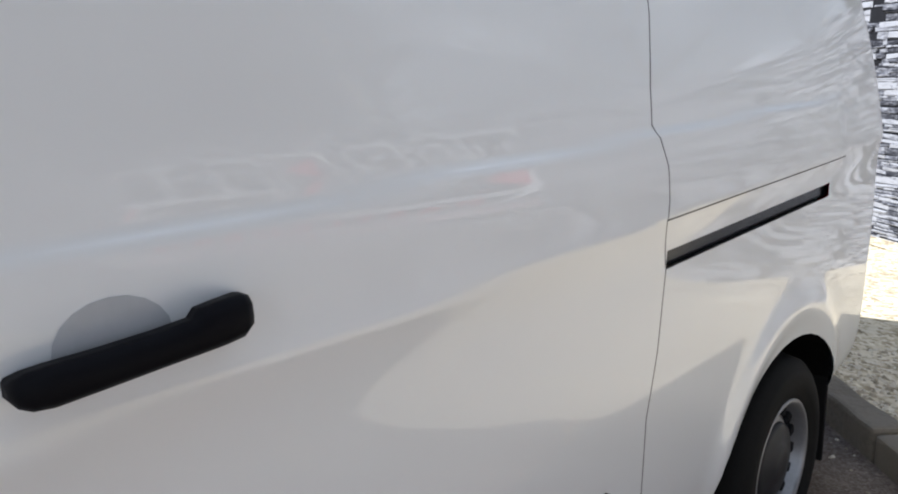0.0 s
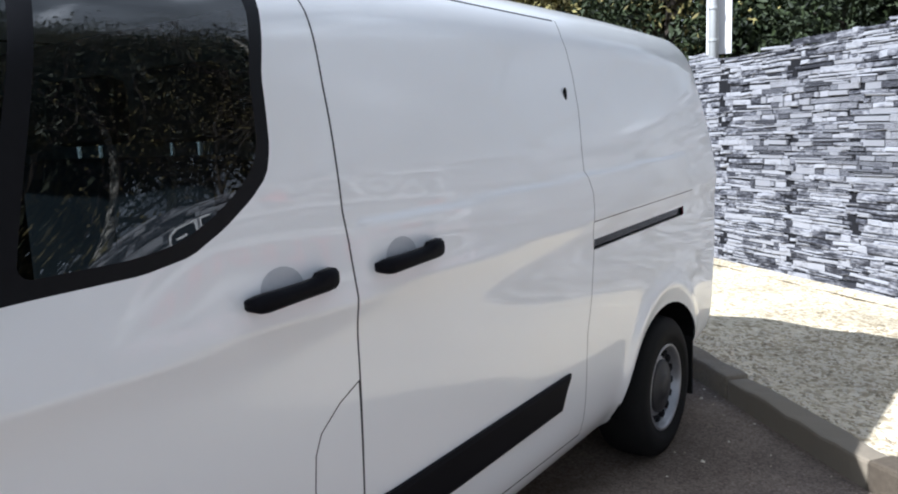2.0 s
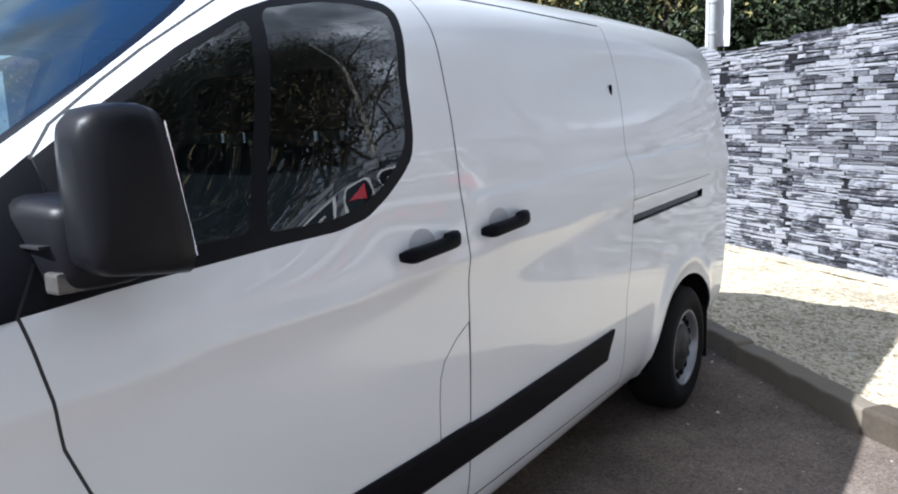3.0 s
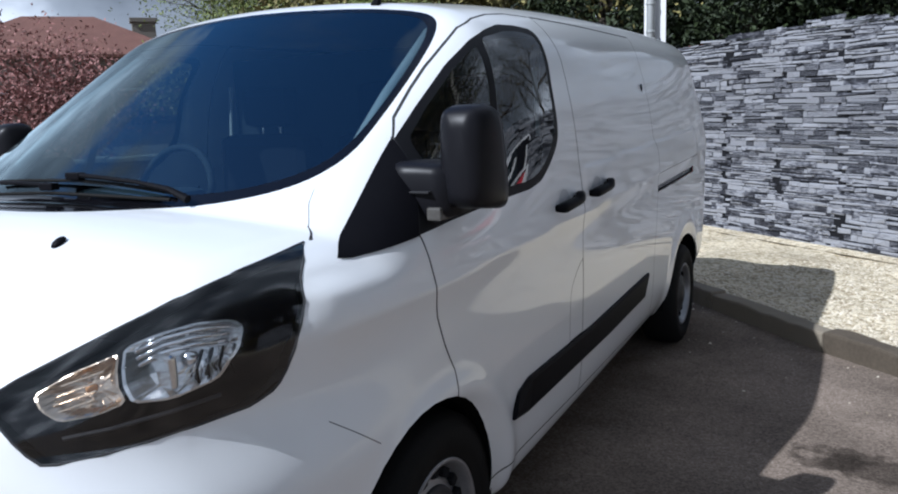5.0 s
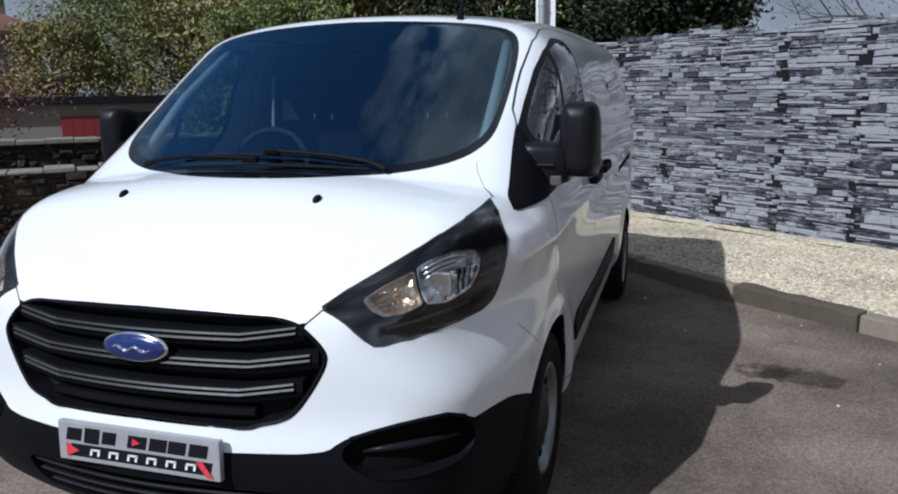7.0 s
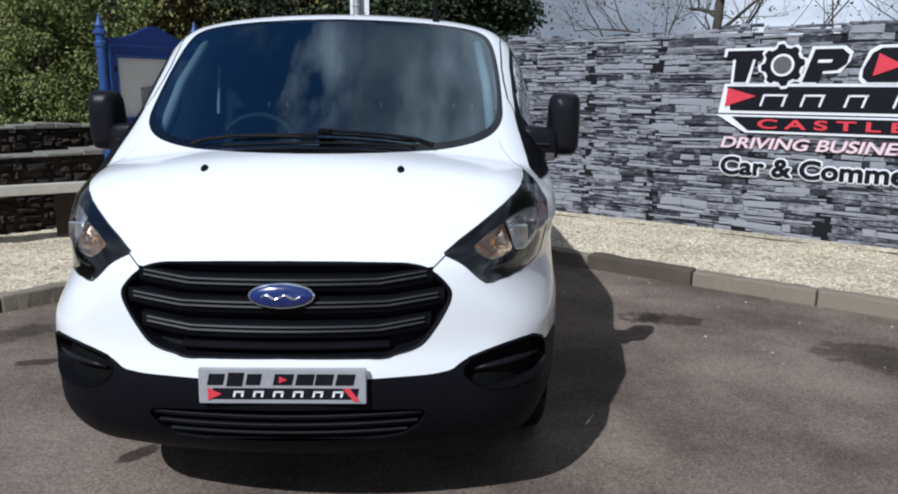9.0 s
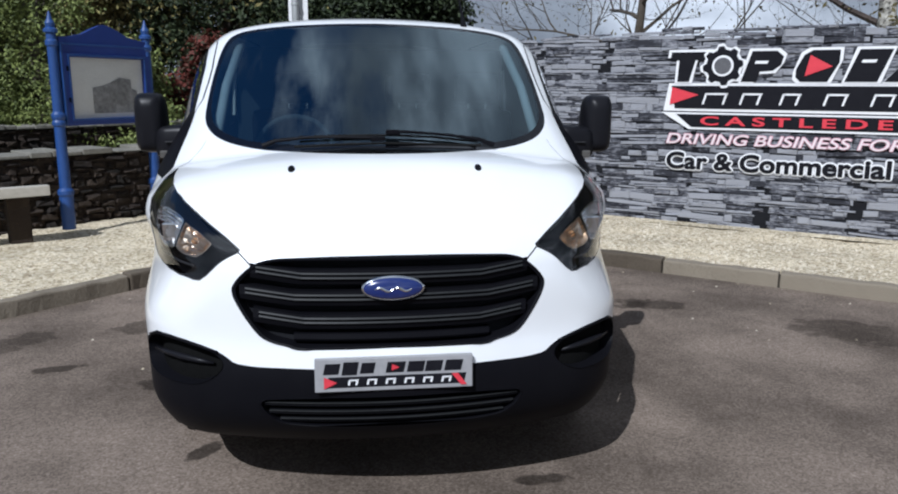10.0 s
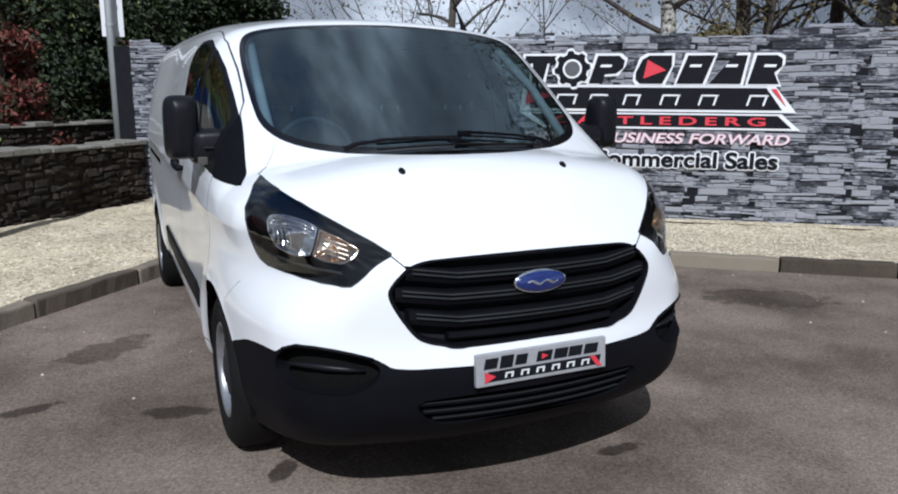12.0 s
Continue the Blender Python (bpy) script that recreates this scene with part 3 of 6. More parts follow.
def make_feature_wall():
    bm = bmesh.new()
    box(bm, (WALL_LEFT, 0.0, WALL_FOOT - 0.15), (WALL_RIGHT, 0.10, 2.08))
    wall = new("wall_slate", mesh_of("wall_slate", bm, BACKING))
    wall.matrix_world = WALL_FRAME
    tagged(wall, "tall boundary wall faced with stacked grey slate strips", "wall", kind="structure")
    rnd = random.Random(21)
    shared = [mesh_of("slate", b, SLATE) for b in (slate_block(rnd) for _ in range(14))]
    verts, faces = [], []
    count, left = 0, WALL_LEFT - 0.3
    while left < WALL_RIGHT:
        block = rnd.uniform(0.45, 1.1)
        coarse = 1.12 if left < -1.2 else 1.5
        z = WALL_FOOT - rnd.uniform(0.0, 0.05)
        while z < WALL_TOP + 0.2:
            h = rnd.choice((0.014, 0.018, 0.022, 0.026, 0.030, 0.036, 0.044, 0.056)) * coarse
            s, end = left + rnd.uniform(-0.10, 0.10), left + block + rnd.uniform(-0.10, 0.10)
            while s < end:
                wide = rnd.choice((0.05, 0.08, 0.12, 0.16, 0.22, 0.32)) * rnd.uniform(0.8, 1.25) * coarse
                a, b = max(s, WALL_LEFT), min(s + wide, end, WALL_RIGHT)
                s += wide
                if b - a < 0.02 or z + h > top_line((a + b) / 2) + 0.03:
                    continue
                hh = h * rnd.choice((1, 1, 1.05, 0.72, 0.85))
                d = rnd.uniform(0.003, 0.026)
                if count < 300 and -4.6 < a < -0.1 and 0.75 < z < 1.75 and rnd.random() < 0.6:
                    ob = new("slate", shared[rnd.randrange(len(shared))])
                    ob.parent = wall
                    ob.matrix_local = Matrix.LocRotScale(((a + b) / 2, -d / 2, z + h / 2), Euler((0, rnd.uniform(-0.02, 0.02), 0)), (b - a - 0.003, d, hh - 0.002))
                    count += 1
                    continue
                t = rnd.uniform(-0.025, 0.025) * (b - a)
                base = len(verts)
                c = min(0.012, hh * 0.3)
                x0, x1, z0, z1 = a + 0.001, b - 0.001, z + 0.001, z + hh - 0.001
                verts.extend(((x0, 0, z0 - t), (x1, 0, z0 + t), (x1, 0, z1 + t), (x0, 0, z1 - t),
                              (x0 + 3 * c * rnd.random(), -d * rnd.uniform(0.6, 1), z0 - t + c * rnd.random()), (x1 - 3 * c * rnd.random(), -d * rnd.uniform(0.5, 1), z0 + t + c * rnd.random()), (x1 - 3 * c * rnd.random(), -d * rnd.uniform(0.6, 1), z1 + t - c * rnd.random()), (x0 + 3 * c * rnd.random(), -d * rnd.uniform(0.5, 1), z1 - t - c * rnd.random())))
                faces.extend(tuple(base + k for k in q) for q in ((4, 5, 6, 7), (0, 1, 5, 4), (1, 2, 6, 5), (2, 3, 7, 6), (3, 0, 4, 7)))
            z += h
        left += block
    me = bpy.data.meshes.new("slate_strips")
    me.from_pydata(verts, [], faces)
    me.materials.append(SLATE_FIELD)
    ob = new("slate_strips", me)
    ob.parent = wall
    tagged(ob, kind="stuff")
    bm = bmesh.new()
    box(bm, (WALL_LEFT, -0.02, WALL_FOOT - 0.05), (-1.4, 0.0, WALL_FOOT + 0.04), 0.004)
    part("base_rail", bm, TIMBER, wall, "narrow pale timber rail")
    bm = bmesh.new()
    box(bm, (WALL_LEFT - 0.27, 0.012, WALL_FOOT - 0.15), (WALL_LEFT - 0.004, 0.09, 2.09), 0.006)
    part("end_board", bm, BACKING, wall, "plain black board closing the end of the wall")
    return wall


def slate_block(rnd):
    """A unit slate strip, its front face chipped."""
    bm = bmesh.new()
    bmesh.ops.create_cube(bm, size=1)
    bmesh.ops.subdivide_edges(bm, edges=[e for e in bm.edges if abs(e.verts[0].co.x - e.verts[1].co.x) > 0.5], cuts=1)
    for v in bm.verts:
        if v.co.y < 0:
            v.co.x *= rnd.uniform(0.95, 1.0)
            v.co.z *= rnd.uniform(0.82, 1.0)
            v.co.y *= rnd.uniform(0.6, 1.0)
    return bm


def make_sign():
    """The maker's panel on the wall: brand words as plain blocks, the rest lettered."""
    sign = new("wall_sign")
    sign.matrix_world = WALL_FRAME @ Matrix.Translation((0.0, -0.028, 0)) @ Matrix.Diagonal((1.01, 1, 1, 1))
    tagged(sign, "large black, white and red dealer sign with a gear emblem", "sign")
    flat = lambda lift: (lambda u, v, w: (u, -lift - w, v))

    def slab(name, outline, mat, lift, depth=0.003, label=""):
        bm = bmesh.new()
        prism(bm, outline, depth, flat(lift))
        return part(name, bm, mat, sign, label)

    def slanted(s0, s1, z0, z1, lean):
        return [(s0, z0), (s1, z0), (s1 + lean, z1), (s0 + lean, z1)]

    # emblem words as slanted blocks edged in white
    def edged(outline, lift=0.0):
        cx, cz = sum(q[0] for q in outline) / len(outline), sum(q[1] for q in outline) / len(outline)
        grown = [(u + math.copysign(0.03, u - cx), v + math.copysign(0.028, v - cz)) for u, v in outline]
        slab("emblem_block", grown, WHITE, lift)
        slab("emblem_block", outline, BLACKPRINT, lift + 0.004)

    edged([(0.02, 1.84), (0.12, 1.84), (0.05 + 0.06, 1.60), (0.24, 1.60), (0.30, 1.84), (0.42, 1.84), (0.46, 1.93), (0.03, 1.93)])
    edged([(0.80, 1.60), (0.96, 1.60), (0.99, 1.71), (1.12, 1.72), (1.20, 1.78), (1.22, 1.87), (1.15, 1.93), (0.90, 1.93)])
    edged([(1.40, 1.60), (1.66, 1.60), (1.76, 1.80), (1.76, 1.93), (1.50, 1.93), (1.42, 1.88), (1.35, 1.73), (1.35, 1.65)])
    edged(slanted(1.82, 2.12, 1.60, 1.93, 0.12))
    edged([(2.18, 1.60), (2.54, 1.60), (2.60, 1.93), (2.46, 1.93)])
    edged([(2.62, 1.60), (2.96, 1.60), (2.90, 1.73), (2.98, 1.80), (2.98, 1.89), (2.92, 1.93), (2.70, 1.93)])
    for s0 in (0.93, 1.96, 2.36, 2.78):
        slab("emblem_bar", slanted(s0, s0 + 0.13, 1.795, 1.825, 0.012), WHITE, 0.008, 0.002)
    # the gear
    gear, gear_edge = [], []
    for k in range(48):
        a = 2 * math.pi * k / 48
        r = 0.215 if (k // 3) % 2 == 0 else 0.178
        gear.append((0.60 + r * math.cos(a), 1.775 + r * math.sin(a)))
        gear_edge.append((0.60 + (r + 0.03) * math.cos(a), 1.775 + (r + 0.03) * math.sin(a)))
    slab("gear", gear_edge, WHITE, 0.006)
    slab("gear", gear, BLACKPRINT, 0.010)
    ring = [(0.60 + 0.115 * math.cos(a * math.pi / 16), 1.775 + 0.115 * math.sin(a * math.pi / 16)) for a in range(32)]
    slab("gear_ring", ring, WHITE, 0.014)
    slab("gear_hub", [(0.60 + (u - 0.60) * 0.78, 1.775 + (v - 1.775) * 0.78) for u, v in ring], SLATEGREY, 0.018)
    slab("red_arrow", [(1.44, 1.66), (1.70, 1.76), (1.48, 1.88)], REDPRINT, 0.012)
    # dark band with six pale marks
    slab("band_edge", [(-0.03, 1.27), (3.18, 1.27), (2.92, 1.585), (0.02, 1.585)], WHITE, 0.0)
    slab("band", [(0.10, 1.30), (3.02, 1.30), (2.83, 1.555), (0.05, 1.555)], BLACKPRINT, 0.005)
    slab("red_arrow", [(0.04, 1.34), (0.06, 1.54), (0.36, 1.455)], REDPRINT, 0.011)
    slab("red_arrow", [(2.88, 1.545), (2.94, 1.545), (3.06, 1.345)], REDPRINT, 0.011)
    for s0, wide in ((0.40, 0.24), (0.80, 0.20), (1.21, 0.18), (1.64, 0.20), (2.08, 0.19), (2.62, 0.20)):
        for o in (slanted(s0, s0 + 0.022, 1.35, 1.475, 0.035), slanted(s0 + wide - 0.022, s0 + wide, 1.35, 1.475, 0.035), slanted(s0 + 0.035, s0 + wide + 0.035, 1.455, 1.475, 0.005)):
            slab("pale_mark", o, WHITE, 0.009)
    # town strip and slogans
    slab("strip_edge", [(-0.05, 1.255), (3.02, 1.255), (3.24, 1.065), (0.27, 1.065)], WHITE, 0.001)
    slab("strip", [(0.12, 1.235), (2.98, 1.235), (3.14, 1.09), (0.30, 1.09)], BLACKPRINT, 0.006)
    stand = lambda s, z, lift: Matrix.Translation((s, -lift, z)) @ Matrix.Rotation(math.pi / 2, 4, "X")
    lettering("town_letters", "CASTLEDERG", 0.135, REDPRINT, sign, stand(0.40, 1.118, 0.014), bold=0.003, spacing=1.5, width=2.45)
    lettering("slogan_edge", "DRIVING BUSINESS FORWARD", 0.165, PINKRED, sign, stand(0.03, 0.897, 0.004), slant=0.2, bold=0.0, width=3.10, halo=0.008)
    lettering("slogan_letters", "DRIVING BUSINESS FORWARD", 0.165, PINKPRINT, sign, stand(0.03, 0.897, 0.011), slant=0.2, bold=0.0, width=3.10)
    lettering("trade_edge", "Car & Commercial Sales", 0.262, WHITE, sign, stand(0.050, 0.612, 0.005), bold=0.003, width=2.97, halo=0.024)
    lettering("trade_letters", "Car & Commercial Sales", 0.262, BLACKPRINT, sign, stand(0.050, 0.612, 0.016), bold=0.003, width=2.97, halo=0.006)
    return sign


# ---- the old stone walls ----
def make_stone_wall(name, path, height, thick, foot, label, near=None):
    """A rubble wall along a plan line: dark core, rough stones proud of it, ragged coping on top."""
    rnd = random.Random(sum(map(ord, name)))
    wall = new(name)
    tagged(wall, label, "stone wall", kind="structure")
    bm, cop = bmesh.new(), bmesh.new()
    verts, faces, pieces = [], [], 0
    for a, b in zip(path, path[1:]):
        w = (b - a).normalized()
        inn = Vector((-w.y, w.x))
        n = (b - a).length
        fr = Matrix.Translation((a.x, a.y, 0)) @ Matrix((Vector((w.x, w.y, 0)), Vector((inn.x, inn.y, 0)), Vector((0, 0, 1)))).transposed().to_4x4()
        box(bm, (0, 0.02, foot), (n, thick, height - 0.05), turn=fr)
        z = foot
        while z < height - 0.05:
            h = rnd.uniform(0.04, 0.11)
            s = -rnd.random() * 0.2
            while s < n:
                wd = rnd.uniform(0.05, 0.24)
                x0, x1, z0, z1 = max(s, 0) + 0.006, min(s + wd, n) - 0.006, z + 0.006, min(z + h * rnd.uniform(0.85, 1.05), height - 0.02)
                s += wd
                if x1 - x0 < 0.05:
                    continue
                bend = 0.035 * math.sin(s * 2.3 + z * 5) + 0.02 * math.sin(s * 6.1 + z * 11)
                z0, z1 = z0 + bend, min(z1 + bend, height - 0.02)
                if z1 - z0 < 0.02:
                    continue
                d, j = rnd.uniform(0.0, 0.06), lambda k: rnd.uniform(-k, k) * 1.6
                base = len(verts)
                pts = [(x0, 0.03, z0), (x1, 0.03, z0), (x1, 0.03, z1), (x0, 0.03, z1),
                       (x0 + 0.02 + j(0.015), -d + j(0.01), z0 + 0.015 + j(0.01)), (x1 - 0.02 + j(0.015), -d + j(0.012), z0 + 0.015 + j(0.01)), (x1 - 0.02 + j(0.015), -d + j(0.012), z1 - 0.015 + j(0.01)), (x0 + 0.02 + j(0.015), -d + j(0.01), z1 - 0.015 + j(0.01))]
                quads = ((4, 5, 6, 7), (0, 1, 5, 4), (1, 2, 6, 5), (2, 3, 7, 6), (3, 0, 4, 7))
                if near and pieces < 200 and near((fr @ Vector(pts[0])).x):
                    me = bpy.data.meshes.new("stone")
                    me.from_pydata([tuple(fr @ Vector(p)) for p in pts], [], quads)
                    me.materials.append(RUBBLE_PIECE)
                    new("stone", me).parent = wall
                    pieces += 1
                    continue
                verts.extend(tuple(fr @ Vector(p)) for p in pts)
                faces.extend(tuple(base + k for k in q) for q in quads)
            z += h
        s = 0.0
        while s < n:
            wd = rnd.uniform(0.15, 0.4)
            box(cop, (s, -0.05 + rnd.uniform(-0.02, 0.02), height - 0.035), (min(s + wd - 0.01, n), thick + 0.04, height + rnd.uniform(-0.02, 0.045)), 0.010, turn=fr)
            s += wd
    part("core", bm, RUBBLE, wall)
    me = bpy.data.meshes.new("stones")
    me.from_pydata(verts, [], faces)
    me.materials.append(RUBBLE)
    stones = new("stones", me)
    stones.parent = wall
    tagged(stones, kind="stuff")
    part("coping", cop, COPING, wall, "ragged pale mossy coping")
    return wall


def make_bench():
    bench = new("bench")
    tagged(bench, "pale weathered timber bench in front of the stone wall", "bench")
    a, b = Vector((-4.62, 4.62)), Vector((-3.10, 5.62))
    w = (b - a).normalized()
    fr = Matrix.Translation((a.x, a.y, 0)) @ Matrix((Vector((w.x, w.y, 0)), Vector((-w.y, w.x, 0)), Vector((0, 0, 1)))).transposed().to_4x4()
    n = (b - a).length
    for k in range(3):
        bm = bmesh.new()
        box(bm, (0, k * 0.125, 0.45), (n, k * 0.125 + 0.115, 0.55 if k == 0 else 0.52), 0.008, turn=fr)
        part("plank", bm, TIMBER, bench)
    for s in (0.15, n - 0.35):
        bm = bmesh.new()
        box(bm, (s, 0.22, -0.06), (s + 0.2, 0.37, 0.45), 0.012, turn=fr)
        part("leg", bm, RUBBLE, bench, "rough dark stone block")
    return bench


def make_noticeboard():
    board = new("noticeboard")
    board.location = (-3.11, 6.06, 0.05)
    board.rotation_euler = (0, 0, math.atan2(1.04, 0.71))
    tagged(board, "blue painted noticeboard on two turned posts", "noticeboard")
    wide = 1.25

    def post(x):
        bm = bmesh.new()
        lathe(bm, [(r * 0.8, h * 0.975 - 0.02) for r, h in [(0.085, 0), (0.085, 0.36), (0.10, 0.38), (0.10, 0.42), (0.07, 0.45), (0.066, 1.10), (0.085, 1.12), (0.085, 1.15), (0.072, 1.17), (0.085, 1.20), (0.085, 1.23), (0.062, 1.26), (0.058, 1.92), (0.075, 1.94), (0.075, 1.98),
                   (0.058, 2.0), (0.058, 2.06), (0.085, 2.07), (0.085, 2.10), (0.05, 2.12), (0.06, 2.16), (0.035, 2.20), (0.008, 2.28)]], 20, "z", (x, 0, 0))
        part("post", bm, BLUE, board, smooth=False)
    post(0), post(wide - 0.055)
    bm = bmesh.new()
    outline = [(u * 1.263, v) for u, v in [(0.05, 1.80), (0.05, 1.96), (0.15, 1.97), (0.27, 2.00), (0.37, 2.06), (0.45, 2.10), (0.495, 2.11), (0.54, 2.10), (0.62, 2.06), (0.72, 2.00), (0.84, 1.97), (0.94, 1.96), (0.94, 1.80)]]
    prism(bm, outline, 0.05, lambda u, v, w: (u, w - 0.03, v))
    part("pediment", bm, NAVY, board, "shaped navy headboard")
    for lo, hi in (((0.07, -0.05, 1.06), (0.15, 0.05, 1.80)), ((1.10, -0.05, 1.06), (1.18, 0.05, 1.80)), ((0.15, -0.05, 1.06), (1.10, 0.05, 1.13)), ((0.15, -0.05, 1.76), (1.10, 0.05, 1.80))):
        bm = bmesh.new()
        box(bm, lo, hi, 0.006)
        part("frame_rail", bm, NAVY, board)
    for lo, hi in (((0.13, -0.058, 1.11), (0.15, -0.05, 1.79)), ((1.10, -0.058, 1.11), (1.12, -0.05, 1.79)), ((0.15, -0.058, 1.11), (1.10, -0.05, 1.13)), ((0.15, -0.058, 1.77), (1.10, -0.05, 1.79)), ((0.05, -0.058, 1.06), (0.07, -0.02, 1.90)), ((0.05, -0.058, 1.88), (1.18, -0.05, 1.90))):
        bm = bmesh.new()
        box(bm, lo, hi, 0.003)
        part("bead", bm, BLUE, board, "lighter blue bead")
    bm = bmesh.new()
    box(bm, (0.15, -0.01, 1.13), (1.10, 0.03, 1.76))
    part("notice_sheet", bm, PAPER, board, "pale sheet behind glass")
    bm = bmesh.new()
    prism(bm, [(u * 1.26, v) for u, v in [(0.34, 1.18), (0.80, 1.18), (0.80, 1.42), (0.74, 1.44), (0.74, 1.54), (0.62, 1.56), (0.52, 1.50), (0.44, 1.47), (0.34, 1.45)]], 0.004, lambda u, v, w: (u, -0.016 + w, v))
    part("notice_picture", bm, PHOTO, board, "faded grey picture")
    for z in (1.30, 1.62):
        bm = bmesh.new()
        box(bm, (0.105, -0.06, z), (0.125, -0.05, z + 0.05), 0.002)
        part("hinge", bm, PLASTIC, board)
    return board


def make_pole():
    pole = new("lamp_pole")
    pole.location = (-1.0, 11.2, 0)
    tagged(pole, "galvanised steel pole with a white plate sign", "pole")
    bm = bmesh.new()
    tube(bm, [(0, 0, -0.2), (0, 0, 3.0), (0, 0, 7.5)], [0.066, 0.062, 0.048], 16)
    part("shaft", bm, GALV, pole, smooth=True)
    bm = bmesh.new()
    box(bm, (-0.12, 0.085, 2.30), (0.20, 0.10, 3.05), 0.004)
    part("plate", bm, WHITE, pole, "plain white plate")
    for z in (2.45, 2.85):
        bm = bmesh.new()
        lathe(bm, [(0.066, z), (0.072, z + 0.005), (0.072, z + 0.03), (0.066, z + 0.035)], 16, "z")
        part("clamp", bm, GALV, pole)
    return pole


# ---- trees and shrubs ----
STANDS = {"conifer": "conifers behind the walls", "red_shrub": "red shrubs on the bank", "yellow_shrub": "yellow shrubs on the bank", "birch_tree": "birches behind the slate wall",
          "bare_tree": "bare trees behind the walls", "dark_shrub": "shrubs behind the slate wall", "budding_tree": "budding trees in the distance", "bush": "bushes behind the outbuilding", "tall_tree": "tall trees behind the slate wall"}


def grow(bm, rnd, start, way, length, radius, depth, tips, droop=0.0, split=3, sides=6):
    """A limb that bends, tapers and forks."""
    pts, p, w = [start.copy()], start.copy(), way.normalized()
    steps = 4 if depth > 1 else 3
    for _ in range(steps):
        w = (w + Vector((rnd.uniform(-1, 1), rnd.uniform(-1, 1), rnd.uniform(-0.6, 0.8) - droop)) * 0.20).normalized()
        p = p + w * length / steps
        pts.append(p.copy())
    radii = [radius * (1 - 0.55 * i / steps) for i in range(steps + 1)]
    tube(bm, pts, radii, max(3, sides))
    tips.extend(pts[1:])
    if depth > 0:
        for k in range(split):
            at = pts[rnd.randint(1, steps)] if k else pts[-1]
            side = Vector((rnd.uniform(-1, 1), rnd.uniform(-1, 1), rnd.uniform(-0.2, 0.9) - droop)).normalized()
            grow(bm, rnd, at, w * 0.6 + side * 0.8, length * rnd.uniform(0.55, 0.8), radius * rnd.uniform(0.4, 0.55), depth - 1, tips, droop, split, sides - 1)


def leaf_cloud(rnd, centres, count, size, spread, squash=1.0):
    """Many small bent leaves round the given places."""
    verts, faces = [], []
    for _ in range(count):
        c = rnd.choice(centres)
        p = Vector(c) + Vector((rnd.gauss(0, spread), rnd.gauss(0, spread), rnd.gauss(0, spread * squash)))
        a = Vector((rnd.uniform(-1, 1), rnd.uniform(-1, 1), rnd.uniform(-1, 1))).normalized()
        b = a.cross(Vector((rnd.uniform(-1, 1), rnd.uniform(-1, 1), rnd.uniform(-1, 1)))).normalized()
        s = size * rnd.uniform(0.5, 1.4)
        base = len(verts)
        verts.extend((p - a * s, p + b * s * 0.45, p + a * s + b.cross(a) * s * 0.2, p - b * s * 0.45))
        faces.append((base, base + 1, base + 2, base + 3))
    me = bpy.data.meshes.new("crown")
    me.from_pydata(verts, [], faces)
    return me


def make_tree(name, at, height, spread, bark, leaf, leaves, size, label, seed, category="tree", depth=3, lean=0.2, split=3, twigs=True, girth=None, low=0.35, fluff=0.28):
    rnd = random.Random(seed)
    tree = new(name)
    tree.location = at
    tagged(tree, label, category, group=STANDS.get(name, ""))
    bm, tips = bmesh.new(), []
    girth = girth or height * 0.018
    trunk = [Vector((0, 0, -0.3))]
    for k in range(1, 7):
        trunk.append(Vector((rnd.uniform(-1, 1) * lean * 0.25 * k, rnd.uniform(-1, 1) * lean * 0.25 * k, height * 0.8 * k / 6)))
    tube(bm, trunk, [girth * (1 - 0.12 * k) for k in range(7)], 10)
    part("trunk", bm, bark, tree, smooth=True)
    bm = bmesh.new()
    for k in range(16 if twigs else 10):
        f = low + (1 - low) * k / 16
        i = f * 6
        base = trunk[int(min(i, 5))].lerp(trunk[int(min(i, 5)) + 1], i - int(min(i, 5)))
        ang = k * 2.4 + rnd.uniform(-0.4, 0.4)
        way = Vector((math.cos(ang), math.sin(ang), rnd.uniform(0.25, 0.9)))
        grow(bm, rnd, base, way, spread * rnd.uniform(0.45, 0.75) * (1.15 - 0.5 * f), girth * 0.34, depth, tips, split=split)
    part("branching", bm, TWIG if twigs and bark is not BARK else bark, tree)
    if leaves:
        me = leaf_cloud(rnd, tips, leaves, size, spread * fluff * 0.5)
        me.materials.append(leaf)
        ob = new("crown", me)
        ob.parent = tree
    return tree


